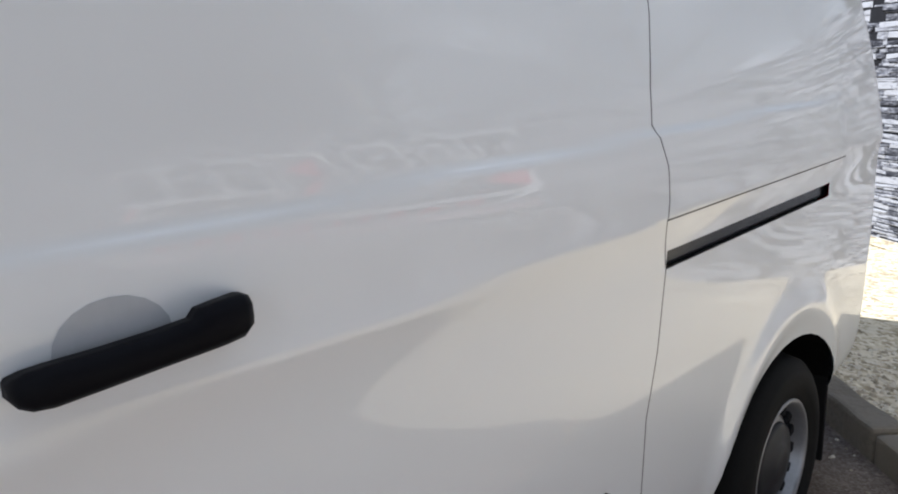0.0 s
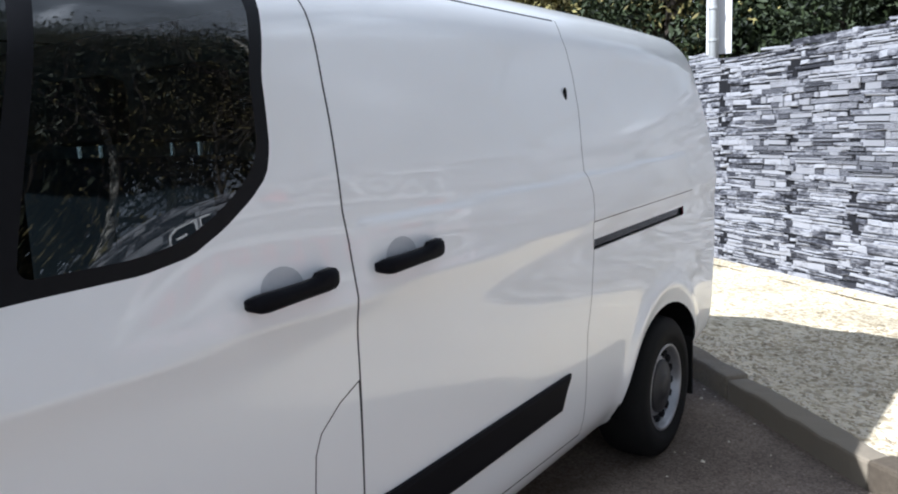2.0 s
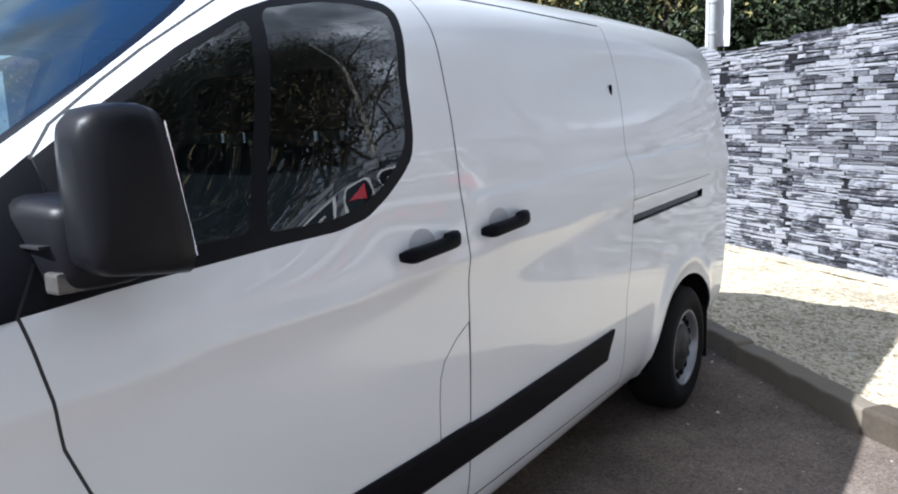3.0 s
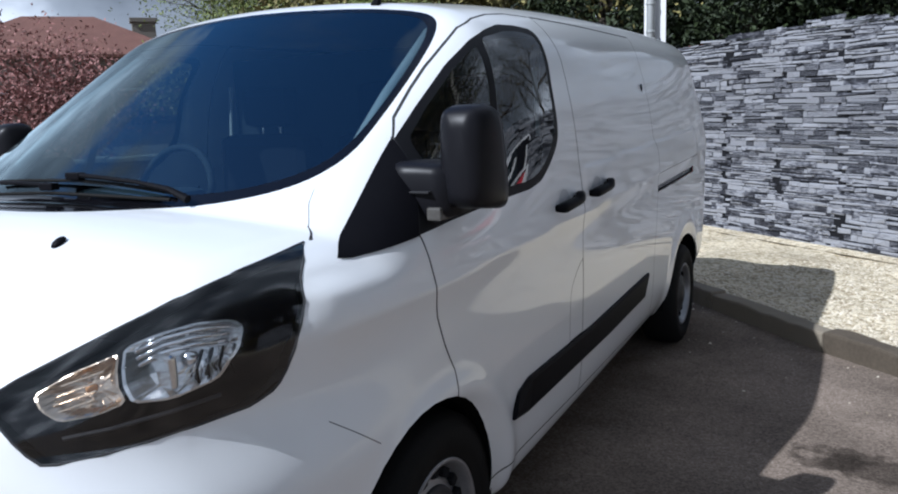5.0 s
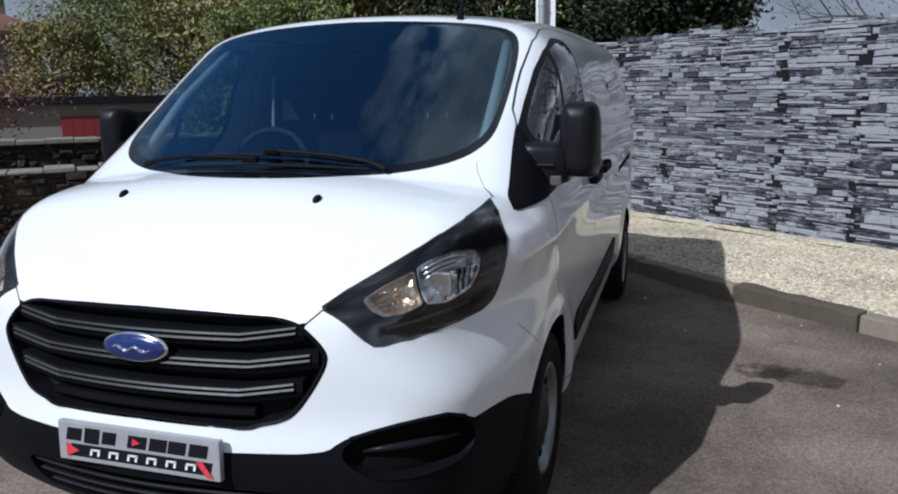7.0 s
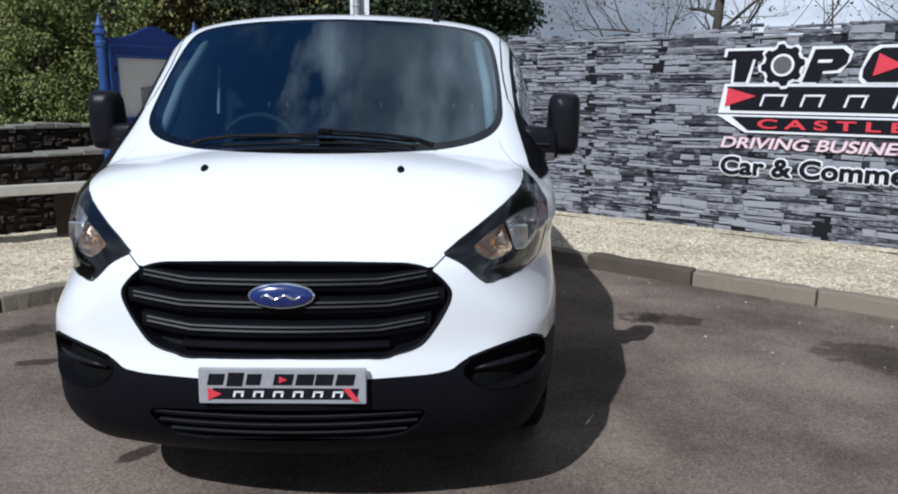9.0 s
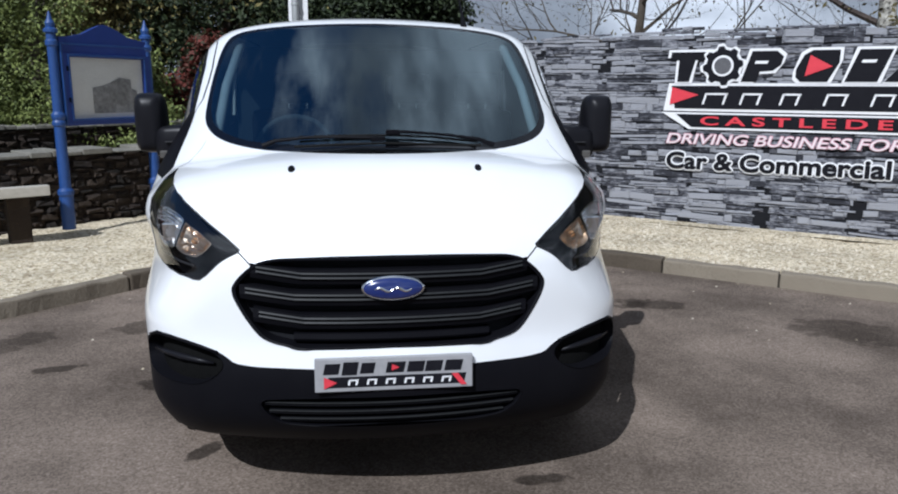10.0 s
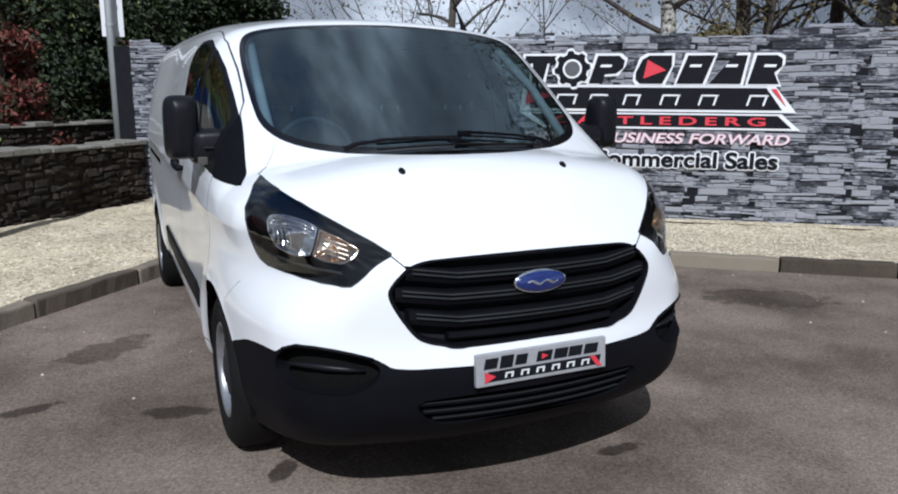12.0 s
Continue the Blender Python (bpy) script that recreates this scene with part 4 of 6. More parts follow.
def make_evergreen(name, at, height, radius, leaf, leaves, size, label, seed, category="tree"):
    """A dense crown down to the ground, with bulges and gaps."""
    rnd = random.Random(seed)
    tree = new(name)
    tree.location = at
    tagged(tree, label, category, group=STANDS.get(name, ""))
    bm = bmesh.new()
    tube(bm, [(0, 0, -0.3), (0, 0, height * 0.5), (0.1, 0, height * 0.9)], [radius * 0.10, radius * 0.07, radius * 0.02], 8)
    part("trunk", bm, BARK, tree, smooth=True)
    clumps, core = [], bmesh.new()
    for _ in range(int(170 * radius * height / 8)):
        f = rnd.random() ** 0.8
        z = 0.04 * height + f * height * 0.96
        r = radius * (1.05 - 0.62 * f) * math.sqrt(rnd.uniform(0.35, 1.0))
        a = rnd.random() * 6.283
        clumps.append(Vector((r * math.cos(a), r * math.sin(a), z)))
    for c in clumps[::3]:
        tube(core, [(0, 0, max(0.1, c.z - 0.5)), tuple(c * 0.6 + Vector((0, 0, c.z * 0.4 - 0.1))), tuple(c)], [0.05, 0.035, 0.012], 4)
    part("branching", core, BARK, tree)
    me = leaf_cloud(rnd, clumps, leaves, size, 0.15 * radius ** 0.5, 0.75)
    me.materials.append(leaf)
    new("crown", me).parent = tree
    return tree


# ---- houses in the distance ----
def make_house():
    house = new("house")
    house.location, house.rotation_euler = (-22.4, 16.9, 0), (0, 0, radians(51))
    tagged(house, "grey rendered house with a brown-red hipped roof and chimneys", "house")
    bm = bmesh.new()
    box(bm, (-3.7, -2.5, -0.2), (3.7, 2.5, 3.52))
    part("house_wall", bm, RENDERWALL, house)
    bm = bmesh.new()
    v = [bm.verts.new(p) for p in ((-4.0, -2.8, 3.46), (4.0, -2.8, 3.46), (4.0, 2.8, 3.46), (-4.0, 2.8, 3.46), (-1.1, 0, 5.03), (1.1, 0, 5.03), (-4.0, -2.8, 3.56), (4.0, -2.8, 3.56), (4.0, 2.8, 3.56), (-4.0, 2.8, 3.56))]
    for q in ((6, 7, 5, 4), (7, 8, 5), (8, 9, 4, 5), (9, 6, 4), (3, 2, 1, 0), (0, 1, 7, 6), (1, 2, 8, 7), (2, 3, 9, 8), (3, 0, 6, 9)):
        bm.faces.new([v[k] for k in q])
    part("roof", bm, ROOFTILE, house, "brown-red tiled hipped roof")
    for x, y, top in ((-2.6, 0.2, 5.25), (2.3, 0.9, 5.08)):
        bm = bmesh.new()
        box(bm, (x, y - 0.3, 3.6), (x + 0.8, y + 0.3, top), 0.02)
        box(bm, (x - 0.06, y - 0.36, top - 0.15), (x + 0.86, y + 0.36, top), 0.01)
        chim = part("chimney", bm, RENDERWALL, house)
        for k in (0.2, 0.6) if x < 0 else ():
            bm = bmesh.new()
            lathe(bm, [(0.1, top), (0.12, top + 0.05), (0.09, top + 0.3), (0.11, top + 0.33)], 10, "z", (x + k, y, 0))
            part("chimney_pot", bm, BACKING, chim)
    for x in (-2.6, 1.4):
        bm = bmesh.new()
        box(bm, (x, -2.54, 1.2), (x + 1.2, -2.49, 2.5))
        win = part("window", bm, WHITE, house, "white window frame")
        bm = bmesh.new()
        box(bm, (x + 0.08, -2.56, 1.28), (x + 1.12, -2.545, 2.42))
        part("pane", bm, GLOSS, win)
    return house


def make_outbuilding():
    shed = new("outbuilding")
    shed.location, shed.rotation_euler = (-13.27, 14.28, -0.35), (0, 0, radians(40))
    tagged(shed, "low grey rendered outbuilding with a dark red door", "outbuilding")
    bm = bmesh.new()
    box(bm, (-3.2, 0, 0), (3.0, 3, 1.75))
    part("shed_wall", bm, RENDERWALL, shed)
    bm = bmesh.new()
    box(bm, (-3.4, -0.2, 1.72), (3.2, 3.2, 1.92), 0.02)
    part("roof", bm, BACKING, shed, "flat dark felt roof")
    bm = bmesh.new()
    box(bm, (-0.45, -0.05, 0.40), (0.55, 0.0, 1.43), 0.005)
    door = part("door", bm, REDDOOR, shed, "dark red boarded door")
    for k in range(4):
        bm = bmesh.new()
        box(bm, (-0.43 + k * 0.245, -0.062, 0.42), (-0.43 + k * 0.245 + 0.235, -0.051, 1.41), 0.004)
        part("board", bm, REDDOOR, door)
    bm = bmesh.new()
    box(bm, (1.2, -0.04, 0.7), (2.2, 0.0, 1.5))
    part("window", bm, GLOSS, shed, "dark window")
    return shed


make_ground()
make_gravel()
make_kerb()
make_feature_wall()
make_sign()
make_pebbles()
V2 = lambda x, y: Vector((x, y))
make_stone_wall("wall_low", [V2(-10.6, -0.3), V2(-4.15, 6.0), V2(-3.35, 6.75), V2(-0.72, 9.55)], 0.78, 0.42, -0.2, "low dark rubble-stone wall with a ragged coping", near=lambda x: -4.6 < x < -0.9)
make_stone_wall("wall_terrace", [V2(-12.0, 0.6), V2(-4.4, 8.2), V2(-0.75, 11.6), V2(0.4, 11.9)], 1.0, 0.35, -0.2, "terrace wall of dark stone behind the low wall")
bm = bmesh.new()
bank = [bm.verts.new(p) for p in ((-10.9, 0.0, 0.6), (-4.4, 6.3, 0.6), (-3.6, 7.05, 0.6), (-1.0, 9.85, 0.6), (-0.75, 11.7, 0.6), (-4.4, 8.3, 0.6), (-12.0, 0.7, 0.6))]
bm.faces.new(bank)
bmesh.ops.recalc_face_normals(bm, faces=bm.faces)
tagged(new("bank", mesh_of("bank", bm, material("bank_soil", (0.03, 0.026, 0.018), (0.09, 0.08, 0.05), 0.95, scale=3, fine=20))), "dark soil between the two stone walls", "soil", kind="structure")
make_noticeboard()
make_bench()
make_pole()
make_house()
make_outbuilding()

for at, h, r, seed in (((-2.6, 14.2, 0), 6.8, 2.0, 1), ((0.4, 14.6, 0), 7.2, 2.1, 2), ((1.2, 14.8, 0), 6.0, 1.5, 3), ((-1.0, 17.0, 0), 8.0, 2.4, 7), ((0.6, 17.4, 0), 7.5, 2.0, 8)):
    make_evergreen("conifer", at, h, r, GREEN, 52000, 0.060, "dense dark green evergreen tree behind the wall", seed)
for at, h, r, seed in (((-2.55, 10.9, 0.5), 1.65, 0.68, 11), ((-0.35, 12.5, 0.4), 1.75, 0.5, 12)):
    make_evergreen("red_shrub", at, h, r, CRIMSON, 12000, 0.05, "crimson-leaved garden shrub above the stone wall", seed, "shrub")
for at, h, r, seed in (((-4.6, 9.6, 0.5), 2.6, 1.2, 13), ((-5.3, 9.2, 0.5), 2.2, 0.9, 14), ((-3.6, 9.9, 0.5), 1.6, 0.9, 16)):
    make_evergreen("yellow_shrub", at, h, r, LIME, 20000, 0.034, "yellow-green shrub on the bank above the stone wall", seed, "shrub")
make_tree("cherry_tree", (-10.0, 7.9, 0), 2.4, 1.42, BARK, BLOSSOM, 15000, 0.034, "cherry tree full of pink blossom", 31, depth=2, girth=0.10, low=0.42, fluff=0.36)
for at, h, s, g, seed in (((9.1, 10.2, 0), 12.0, 4.6, 0.19, 32), ((11.6, 7.6, 0), 11.5, 4.6, 0.18, 33), ((10.4, 5.6, 0), 10.5, 4.2, 0.16, 37)):
    make_tree("birch_tree", at, h, s, BIRCH, OLIVE, 4000, 0.05, "bare white-barked birch tree behind the slate wall", seed, depth=4, girth=g, low=0.22)
for at, h, s, g, seed in (((5.8, 13.6, 0), 7.5, 3.6, 0.13, 34), ((13.4, 3.6, 0), 8.5, 3.8, 0.16, 35), ((-3.2, 18.5, 0), 8.5, 3.6, 0.16, 36), ((8.6, 7.4, 0), 5.5, 2.8, 0.09, 38), ((12.0, 10.5, 0), 8.0, 3.6, 0.14, 39)):
    make_tree("bare_tree", at, h, s, BARK, OLIVE, 3500, 0.045, "leafless tree with thin dark branches", seed, depth=4, girth=g, low=0.18)
for at, h, r, seed in (((8.4, 4.4, 0), 2.5, 1.0, 51), ((10.2, 3.2, 0), 2.6, 1.1, 52), ((7.0, 6.4, 0), 2.3, 0.9, 53), ((12.4, 1.6, 0), 3.0, 1.3, 54)):
    make_evergreen("dark_shrub", at, h, r, OLIVE, 9000, 0.05, "dark brown-green shrub behind the slate wall", seed, "shrub")
for at, h, s, seed, leaf in (((-13.0, 19.0, 0), 8.0, 4.0, 41, LIME), ((-9.5, 20.0, 0), 9.5, 4.2, 42, BUDS), ((-6.0, 17.0, 0), 8.0, 3.8, 43, BUDS), ((-6.2, 13.0, 0), 5.2, 2.6, 46, BUDS), ((-4.2, 15.2, 0), 7.0, 3.0, 47, BUDS), ((-16.0, 24.0, 0), 9.5, 4.5, 44, LIME), ((-20.5, 25.0, 0), 8.5, 4.0, 45, LIME)):
    make_tree("budding_tree", at, h, s, BARK, leaf, 30000, 0.058, "broadleaf tree with fresh yellow-green spring leaves", seed, depth=3, girth=0.18, low=0.2, fluff=0.34)
for at, h, r, seed in (((-16.2, 17.0, 0), 3.6, 2.2, 61), ((-13.2, 18.6, 0), 4.4, 2.4, 62), ((-10.2, 18.4, 0), 4.6, 2.4, 63), ((-7.6, 16.2, 0), 3.6, 2.0, 64)):
    make_evergreen("bush", at, h, r, BUDS, 20000, 0.06, "olive-brown bush behind the outbuilding", seed, "shrub")
for at, h, s, seed in (((11.6, 6.0, 0), 11.0, 3.6, 81), ((12.8, 8.2, 0), 12.0, 3.8, 82), ((11.4, 10.6, 0), 11.5, 3.6, 83), ((14.4, 5.2, 0), 12.0, 3.8, 84), ((14.8, 11.0, 0), 12.5, 4.0, 85), ((10.9, 4.0, 0), 13.0, 3.8, 86), ((12.2, 1.4, 0), 13.0, 3.8, 87), ((11.2, -0.8, 0), 12.5, 3.8, 88)):
    make_tree("tall_tree", at, h, s, BARK, IVY, 15000, 0.085, "tall dark-leaved tree behind the slate wall", seed, depth=3, girth=0.2, low=0.40, fluff=0.34)
for at, h, r, seed in (((12.2, 4.6, 0), 9.0, 2.1, 71), ((13.2, 2.0, 0), 8.5, 2.1, 72)):
    make_evergreen("ivy_tree", at, h, r, OLIVE, 18000, 0.09, "tall ivy-clad tree behind the slate wall", seed)


# ---- the van: one smooth body, cut into its panels ----
def spline(xs, ys):
    """Natural cubic spline through the points, straight beyond its ends."""
    xs, ys = np.array(xs, float), np.array(ys, float)
    n, h = len(xs), np.diff(xs)
    a, b = np.eye(n), np.zeros(n)
    for i in range(1, n - 1):
        a[i, i - 1:i + 2] = h[i - 1], 2 * (h[i - 1] + h[i]), h[i]
        b[i] = 6 * ((ys[i + 1] - ys[i]) / h[i] - (ys[i] - ys[i - 1]) / h[i - 1])
    m = np.linalg.solve(a, b)

    def at(x):
        x = np.asarray(x, float)
        c = np.clip(x, xs[0], xs[-1])
        i = np.clip(np.searchsorted(xs, c) - 1, 0, n - 2)
        l, r, d = c - xs[i], xs[i + 1] - c, h[i]
        y = (m[i] * r**3 + m[i + 1] * l**3) / (6 * d) + (ys[i] / d - m[i] * d / 6) * r + (ys[i + 1] / d - m[i + 1] * d / 6) * l
        s0 = (ys[1] - ys[0]) / h[0] - m[1] * h[0] / 6
        s1 = (ys[-1] - ys[-2]) / h[-1] + m[-2] * h[-1] / 6
        return y + s0 * np.minimum(x - xs[0], 0) + s1 * np.maximum(x - xs[-1], 0)
    return at


def soft_max(a, b, k):
    h = np.clip(0.5 + 0.5 * (a - b) / k, 0, 1)
    return b * (1 - h) + a * h + k * h * (1 - h)


def ease(a, b, v):
    h = np.clip((v - a) / (b - a), 0, 1)
    return h * h * (3 - 2 * h)


SIDE_LOW = spline([0.22, 0.28, 0.36, 0.46, 0.60, 0.80, 0.93, 1.0, 1.05], [0.885, 0.922, 0.947, 0.957, 0.962, 0.9655, 0.9645, 0.9675, 0.9755])
SIDE_HIGH = spline([1.05, 1.15, 1.27, 1.40, 1.50, 1.60, 1.75, 1.90], [0.9755, 0.9635, 0.953, 0.937, 0.918, 0.892, 0.838, 0.770])
NOSE = spline([0.24, 0.30, 0.36, 0.44, 0.52, 0.60, 0.67, 0.76, 0.87, 0.95, 1.02, 1.15], [0.25, 0.150, 0.080, 0.034, 0.020, 0.024, 0.040, 0.048, 0.056, 0.074, 0.10, 0.17])
BONNET = spline([0.03, 0.10, 0.157, 0.30, 0.47, 0.60, 0.72, 0.90], [0.925, 0.985, 1.028, 1.128, 1.237, 1.270, 1.284, 1.296])
ROOF = spline([1.40, 1.60, 1.80, 2.40, 3.20, 4.00, 4.90], [1.822, 1.850, 1.872, 1.912, 1.932, 1.934, 1.915])


def side_width(y, z):
    u = z - 0.033 * (y - 1.45)
    w = np.where(u < 1.05, SIDE_LOW(u), SIDE_HIGH(u))
    w = w + 0.006 * (1 - ease(1.232, 1.246, z - 0.029 * (y - 2.3))) * ease(2.215, 2.26, y) * ease(1.10, 1.22, z) * (1 - ease(4.35, 4.45, y))
    taper = 0.25 * np.clip((0.95 - y) / 0.95, 0, 2) ** 2
    taper_high = 0.375 * np.clip((1.15 - y) / 1.15, 0, 2) ** 2
    w = w - taper - (taper_high - taper) * ease(0.70, 0.92, z) - 0.035 * np.clip((y - 4.2) / 0.8, 0, 1.5) ** 2
    w = w - 0.085 * ease(1.10, 1.42, z) * (1 - ease(0.9, 1.9, y))
    w = w - 0.05 * (1 - ease(0.26, 0.45, z)) * (1 - ease(0.35, 0.85, y))
    w = w + 0.018 * ease(0.90, 1.08, z) * (1 - ease(1.092, 1.145, z)) * ease(0.58, 0.70, y) * (1 - ease(0.68, 1.05, y))
    w = w - 0.047 * ease(1.16, 1.66, z) * ease(1.9, 3.5, y)
    for cy, cz, r, k in ((1.095, 0.335, 0.40, 0.016), (4.13, 0.33, 0.42, 0.014)):
        w = w + k * np.exp(-((np.hypot(y - cy, z - cz) - r) / 0.05) ** 2)
    return w


def van_field(x, y, z):
    """Below nought inside the van's body."""
    side = np.abs(x) - side_width(y, z)
    nose = (NOSE(z) + 0.262 * x**2 - y) * 0.9
    bonnet = (z - (BONNET(y) - 0.12 * x**2)) * 0.85
    screen = (z - (1.269 + 0.65 * (y - 0.68 - 0.33 * x**2))) * 0.84
    roof = z - (ROOF(y) - 0.10 * x**2 - 0.14 * x**6)
    top = soft_max(-soft_max(-bonnet, -screen, 0.012), roof, 0.03)
    front = soft_max(nose, top, 0.05)
    rear = y - (5.0 - 0.05 * np.clip(z - 0.9, 0, 2) ** 2 - 0.06 * x**2)
    return soft_max(soft_max(soft_max(front, side, 0.13), rear, 0.12), 0.25 - z, 0.05)


def body_points(q):
    """Moves points of a box round the van inwards onto its skin."""
    core = np.stack([np.clip(q[:, 0], 0, 0.35), np.clip(q[:, 1], 0.95, 4.4), np.clip(q[:, 2], 0.70, 0.85)], 1)
    steps = np.linspace(0, 1, 90)
    lo, hi = np.zeros(len(q)), np.ones(len(q))
    found = np.zeros(len(q), bool)
    for a, b in zip(steps, steps[1:]):
        p = q + (core - q) * b
        now = (van_field(*p.T) < 0) & ~found
        lo[now], hi[now] = a, b
        found |= now
    for _ in range(22):
        mid = (lo + hi) / 2
        p = q + (core - q) * mid[:, None]
        ins = van_field(*p.T) < 0
        hi, lo = np.where(ins, mid, hi), np.where(ins, lo, mid)
    return q + (core - q) * hi[:, None]


def half_body():
    """The right-hand half of the skin as a bmesh of small quads."""
    xs = np.linspace(0, 1.15, 53)
    ys = np.concatenate([np.linspace(-0.15, 2.6, 132), np.linspace(2.6, 5.2, 96)[1:]])
    zs = np.linspace(0.10, 2.12, 92)
    index, pts, quads = {}, [], []

    def vert(x, y, z):
        key = (round(x, 4), round(y, 4), round(z, 4))
        if key not in index:
            index[key] = len(pts)
            pts.append(key)
        return index[key]
    for u, v, place in ((ys, zs, lambda a, b: (1.15, a, b)), (xs, ys, lambda a, b: (a, b, 2.12)), (xs, zs, lambda a, b: (a, -0.15, b)), (zs, xs, lambda a, b: (b, 5.2, a)), (ys, xs, lambda a, b: (b, a, 0.10))):
        for i in range(len(u) - 1):
            for j in range(len(v) - 1):
                quads.append([vert(*place(u[i], v[j])), vert(*place(u[i + 1], v[j])), vert(*place(u[i + 1], v[j + 1])), vert(*place(u[i], v[j + 1]))])
    p = body_points(np.array(pts))
    bm = bmesh.new()
    vs = [bm.verts.new(c) for c in p]
    for q in quads:
        try:
            bm.faces.new([vs[k] for k in q])
        except ValueError:
            pass
    bm.normal_update()
    return bm


TAGS = ["body", "gone"]
half = half_body()
tag_layer = half.faces.layers.int.new("panel")


def cut(name, poly, view, keep=None, over=None):
    """Cuts an outline into the skin and names the faces in it. view: 'side' (y, z) or 'front' (x, z)."""
    if name not in TAGS:
        TAGS.append(name)
    num = TAGS.index(name)
    ax = 1 if view == "side" else 0
    a0, a1 = min(p[0] for p in poly) - 0.05, max(p[0] for p in poly) + 0.05
    b0, b1 = min(p[1] for p in poly) - 0.05, max(p[1] for p in poly) + 0.05

    def fits(f):
        c = f.calc_center_median()
        if not (a0 < c[ax] < a1 and b0 < c.z < b1):
            return False
        if view == "side" and (f.normal.x < 0.18 or c.y < 0.3):
            return False
        if view == "front" and (c.y > 1.9 or c.y > 0.9 and f.normal.y > -0.1):
            return False
        return keep is None or keep(c)
    def reach(f):
        us, ws = [v.co[ax] for v in f.verts], [v.co.z for v in f.verts]
        return min(us), max(us), min(ws), max(ws)
    near = {f: reach(f) for f in half.faces if fits(f)}
    for (u1, v1), (u2, v2) in zip(poly, poly[1:] + poly[:1]):
        if abs(u1 - u2) + abs(v1 - v2) < 1e-6:
            continue
        lo_u, hi_u, lo_v, hi_v = min(u1, u2) - 1e-4, max(u1, u2) + 1e-4, min(v1, v2) - 1e-4, max(v1, v2) + 1e-4
        hit = [f for f, (a, b, c, d) in near.items() if b > lo_u and a < hi_u and d > lo_v and c < hi_v]
        if not hit:
            continue
        for f in hit:
            near.pop(f)
        co = Vector((0, u1, v1)) if view == "side" else Vector((u1, 0, v1))
        no = Vector((0, v2 - v1, u1 - u2)) if view == "side" else Vector((v2 - v1, 0, u1 - u2))
        geom = list({g for f in hit for g in (*f.verts, *f.edges)}) + hit
        made = bmesh.ops.bisect_plane(half, geom=geom, plane_co=co, plane_no=no, dist=1e-5)["geom"]
        for f in {*(g for g in made if isinstance(g, bmesh.types.BMFace)), *(f for f in hit if f.is_valid)}:
            near[f] = reach(f)
    for f in near:
        c = f.calc_center_median()
        if inside(c[ax], c.z, poly) and (over is None or f[tag_layer] in [TAGS.index(o) for o in over]):
            f[tag_layer] = num


def rounded(poly, times=2, hold=(), r=0.05):
    """Cuts the corners of a closed outline; points in hold stay sharp."""
    for _ in range(times):
        out_pts, n = [], len(poly)
        for k in range(n):
            p0, p1, p2 = poly[k - 1], poly[k], poly[(k + 1) % n]
            if p1 in hold:
                out_pts.append(p1)
                continue
            for q in (p0, p2):
                f = min(0.25, r / max(1e-6, math.dist(p1, q)))
                out_pts.append((p1[0] + (q[0] - p1[0]) * f, p1[1] + (q[1] - p1[1]) * f))
        poly, r = out_pts, r * 0.4
    return poly


def seam(points, view, width=0.005, name="shut_line", keep=None, over=None):
    """A narrow gap along a line."""
    for (u1, v1), (u2, v2) in zip(points, points[1:]):
        n = math.hypot(u2 - u1, v2 - v1)
        du, dv = (u2 - u1) / n, (v2 - v1) / n
        e, h = 0.002, width / 2
        cut(name, [(u1 - du * e - dv * h, v1 - dv * e + du * h), (u2 + du * e - dv * h, v2 + dv * e + du * h), (u2 + du * e + dv * h, v2 + dv * e - du * h), (u1 - du * e + dv * h, v1 - dv * e - du * h)], view, keep, over)


GRILLE = rounded([(-0.02, 0.974), (0.20, 0.971), (0.40, 0.963), (0.465, 0.941), (0.518, 0.892), (0.535, 0.855), (0.502, 0.788), (0.447, 0.708), (0.405, 0.686), (0.352, 0.676), (0.325, 0.664), (0.0, 0.670), (-0.02, 0.670)], 2, ((-0.02, 0.974), (-0.02, 0.670), (0.0, 0.670),), 0.022)
LAMP = [(0.503, 0.987), (0.554, 1.023), (0.613, 1.058), (0.678, 1.098), (0.738, 1.137), (0.787, 1.173), (0.808, 1.201), (1.10, 1.230), (1.10, 0.914), (0.87, 0.914), (0.843, 0.911), (0.806, 0.904), (0.766, 0.898), (0.719, 0.891), (0.663, 0.8845), (0.640, 0.886), (0.617, 0.903), (0.594, 0.925), (0.555, 0.957), (0.510, 0.979)]
LAMP_BACK = [(0.752, 1.215), (0.736, 1.199), (0.694, 1.171), (0.656, 1.141), (0.634, 1.099), (0.615, 1.057), (0.595, 1.006), (0.577, 0.963), (0.562, 0.942), (0.545, 0.928), (0.515, 0.917), (0.47, 0.9075), (0.47, 0.86), (1.0, 0.86), (1.0, 1.30), (0.80, 1.30)]
SCREEN = rounded([(-0.02, 1.268), (0.258, 1.268), (0.434, 1.268), (0.55, 1.279), (0.655, 1.302), (0.715, 1.335), (0.748, 1.380), (0.752, 1.45), (0.750, 1.55), (0.742, 1.64), (0.728, 1.71), (0.70, 1.760), (0.63, 1.79), (0.45, 1.812), (0.20, 1.824), (-0.02, 1.828)], 2, ((-0.02, 1.268), (-0.02, 1.828),))
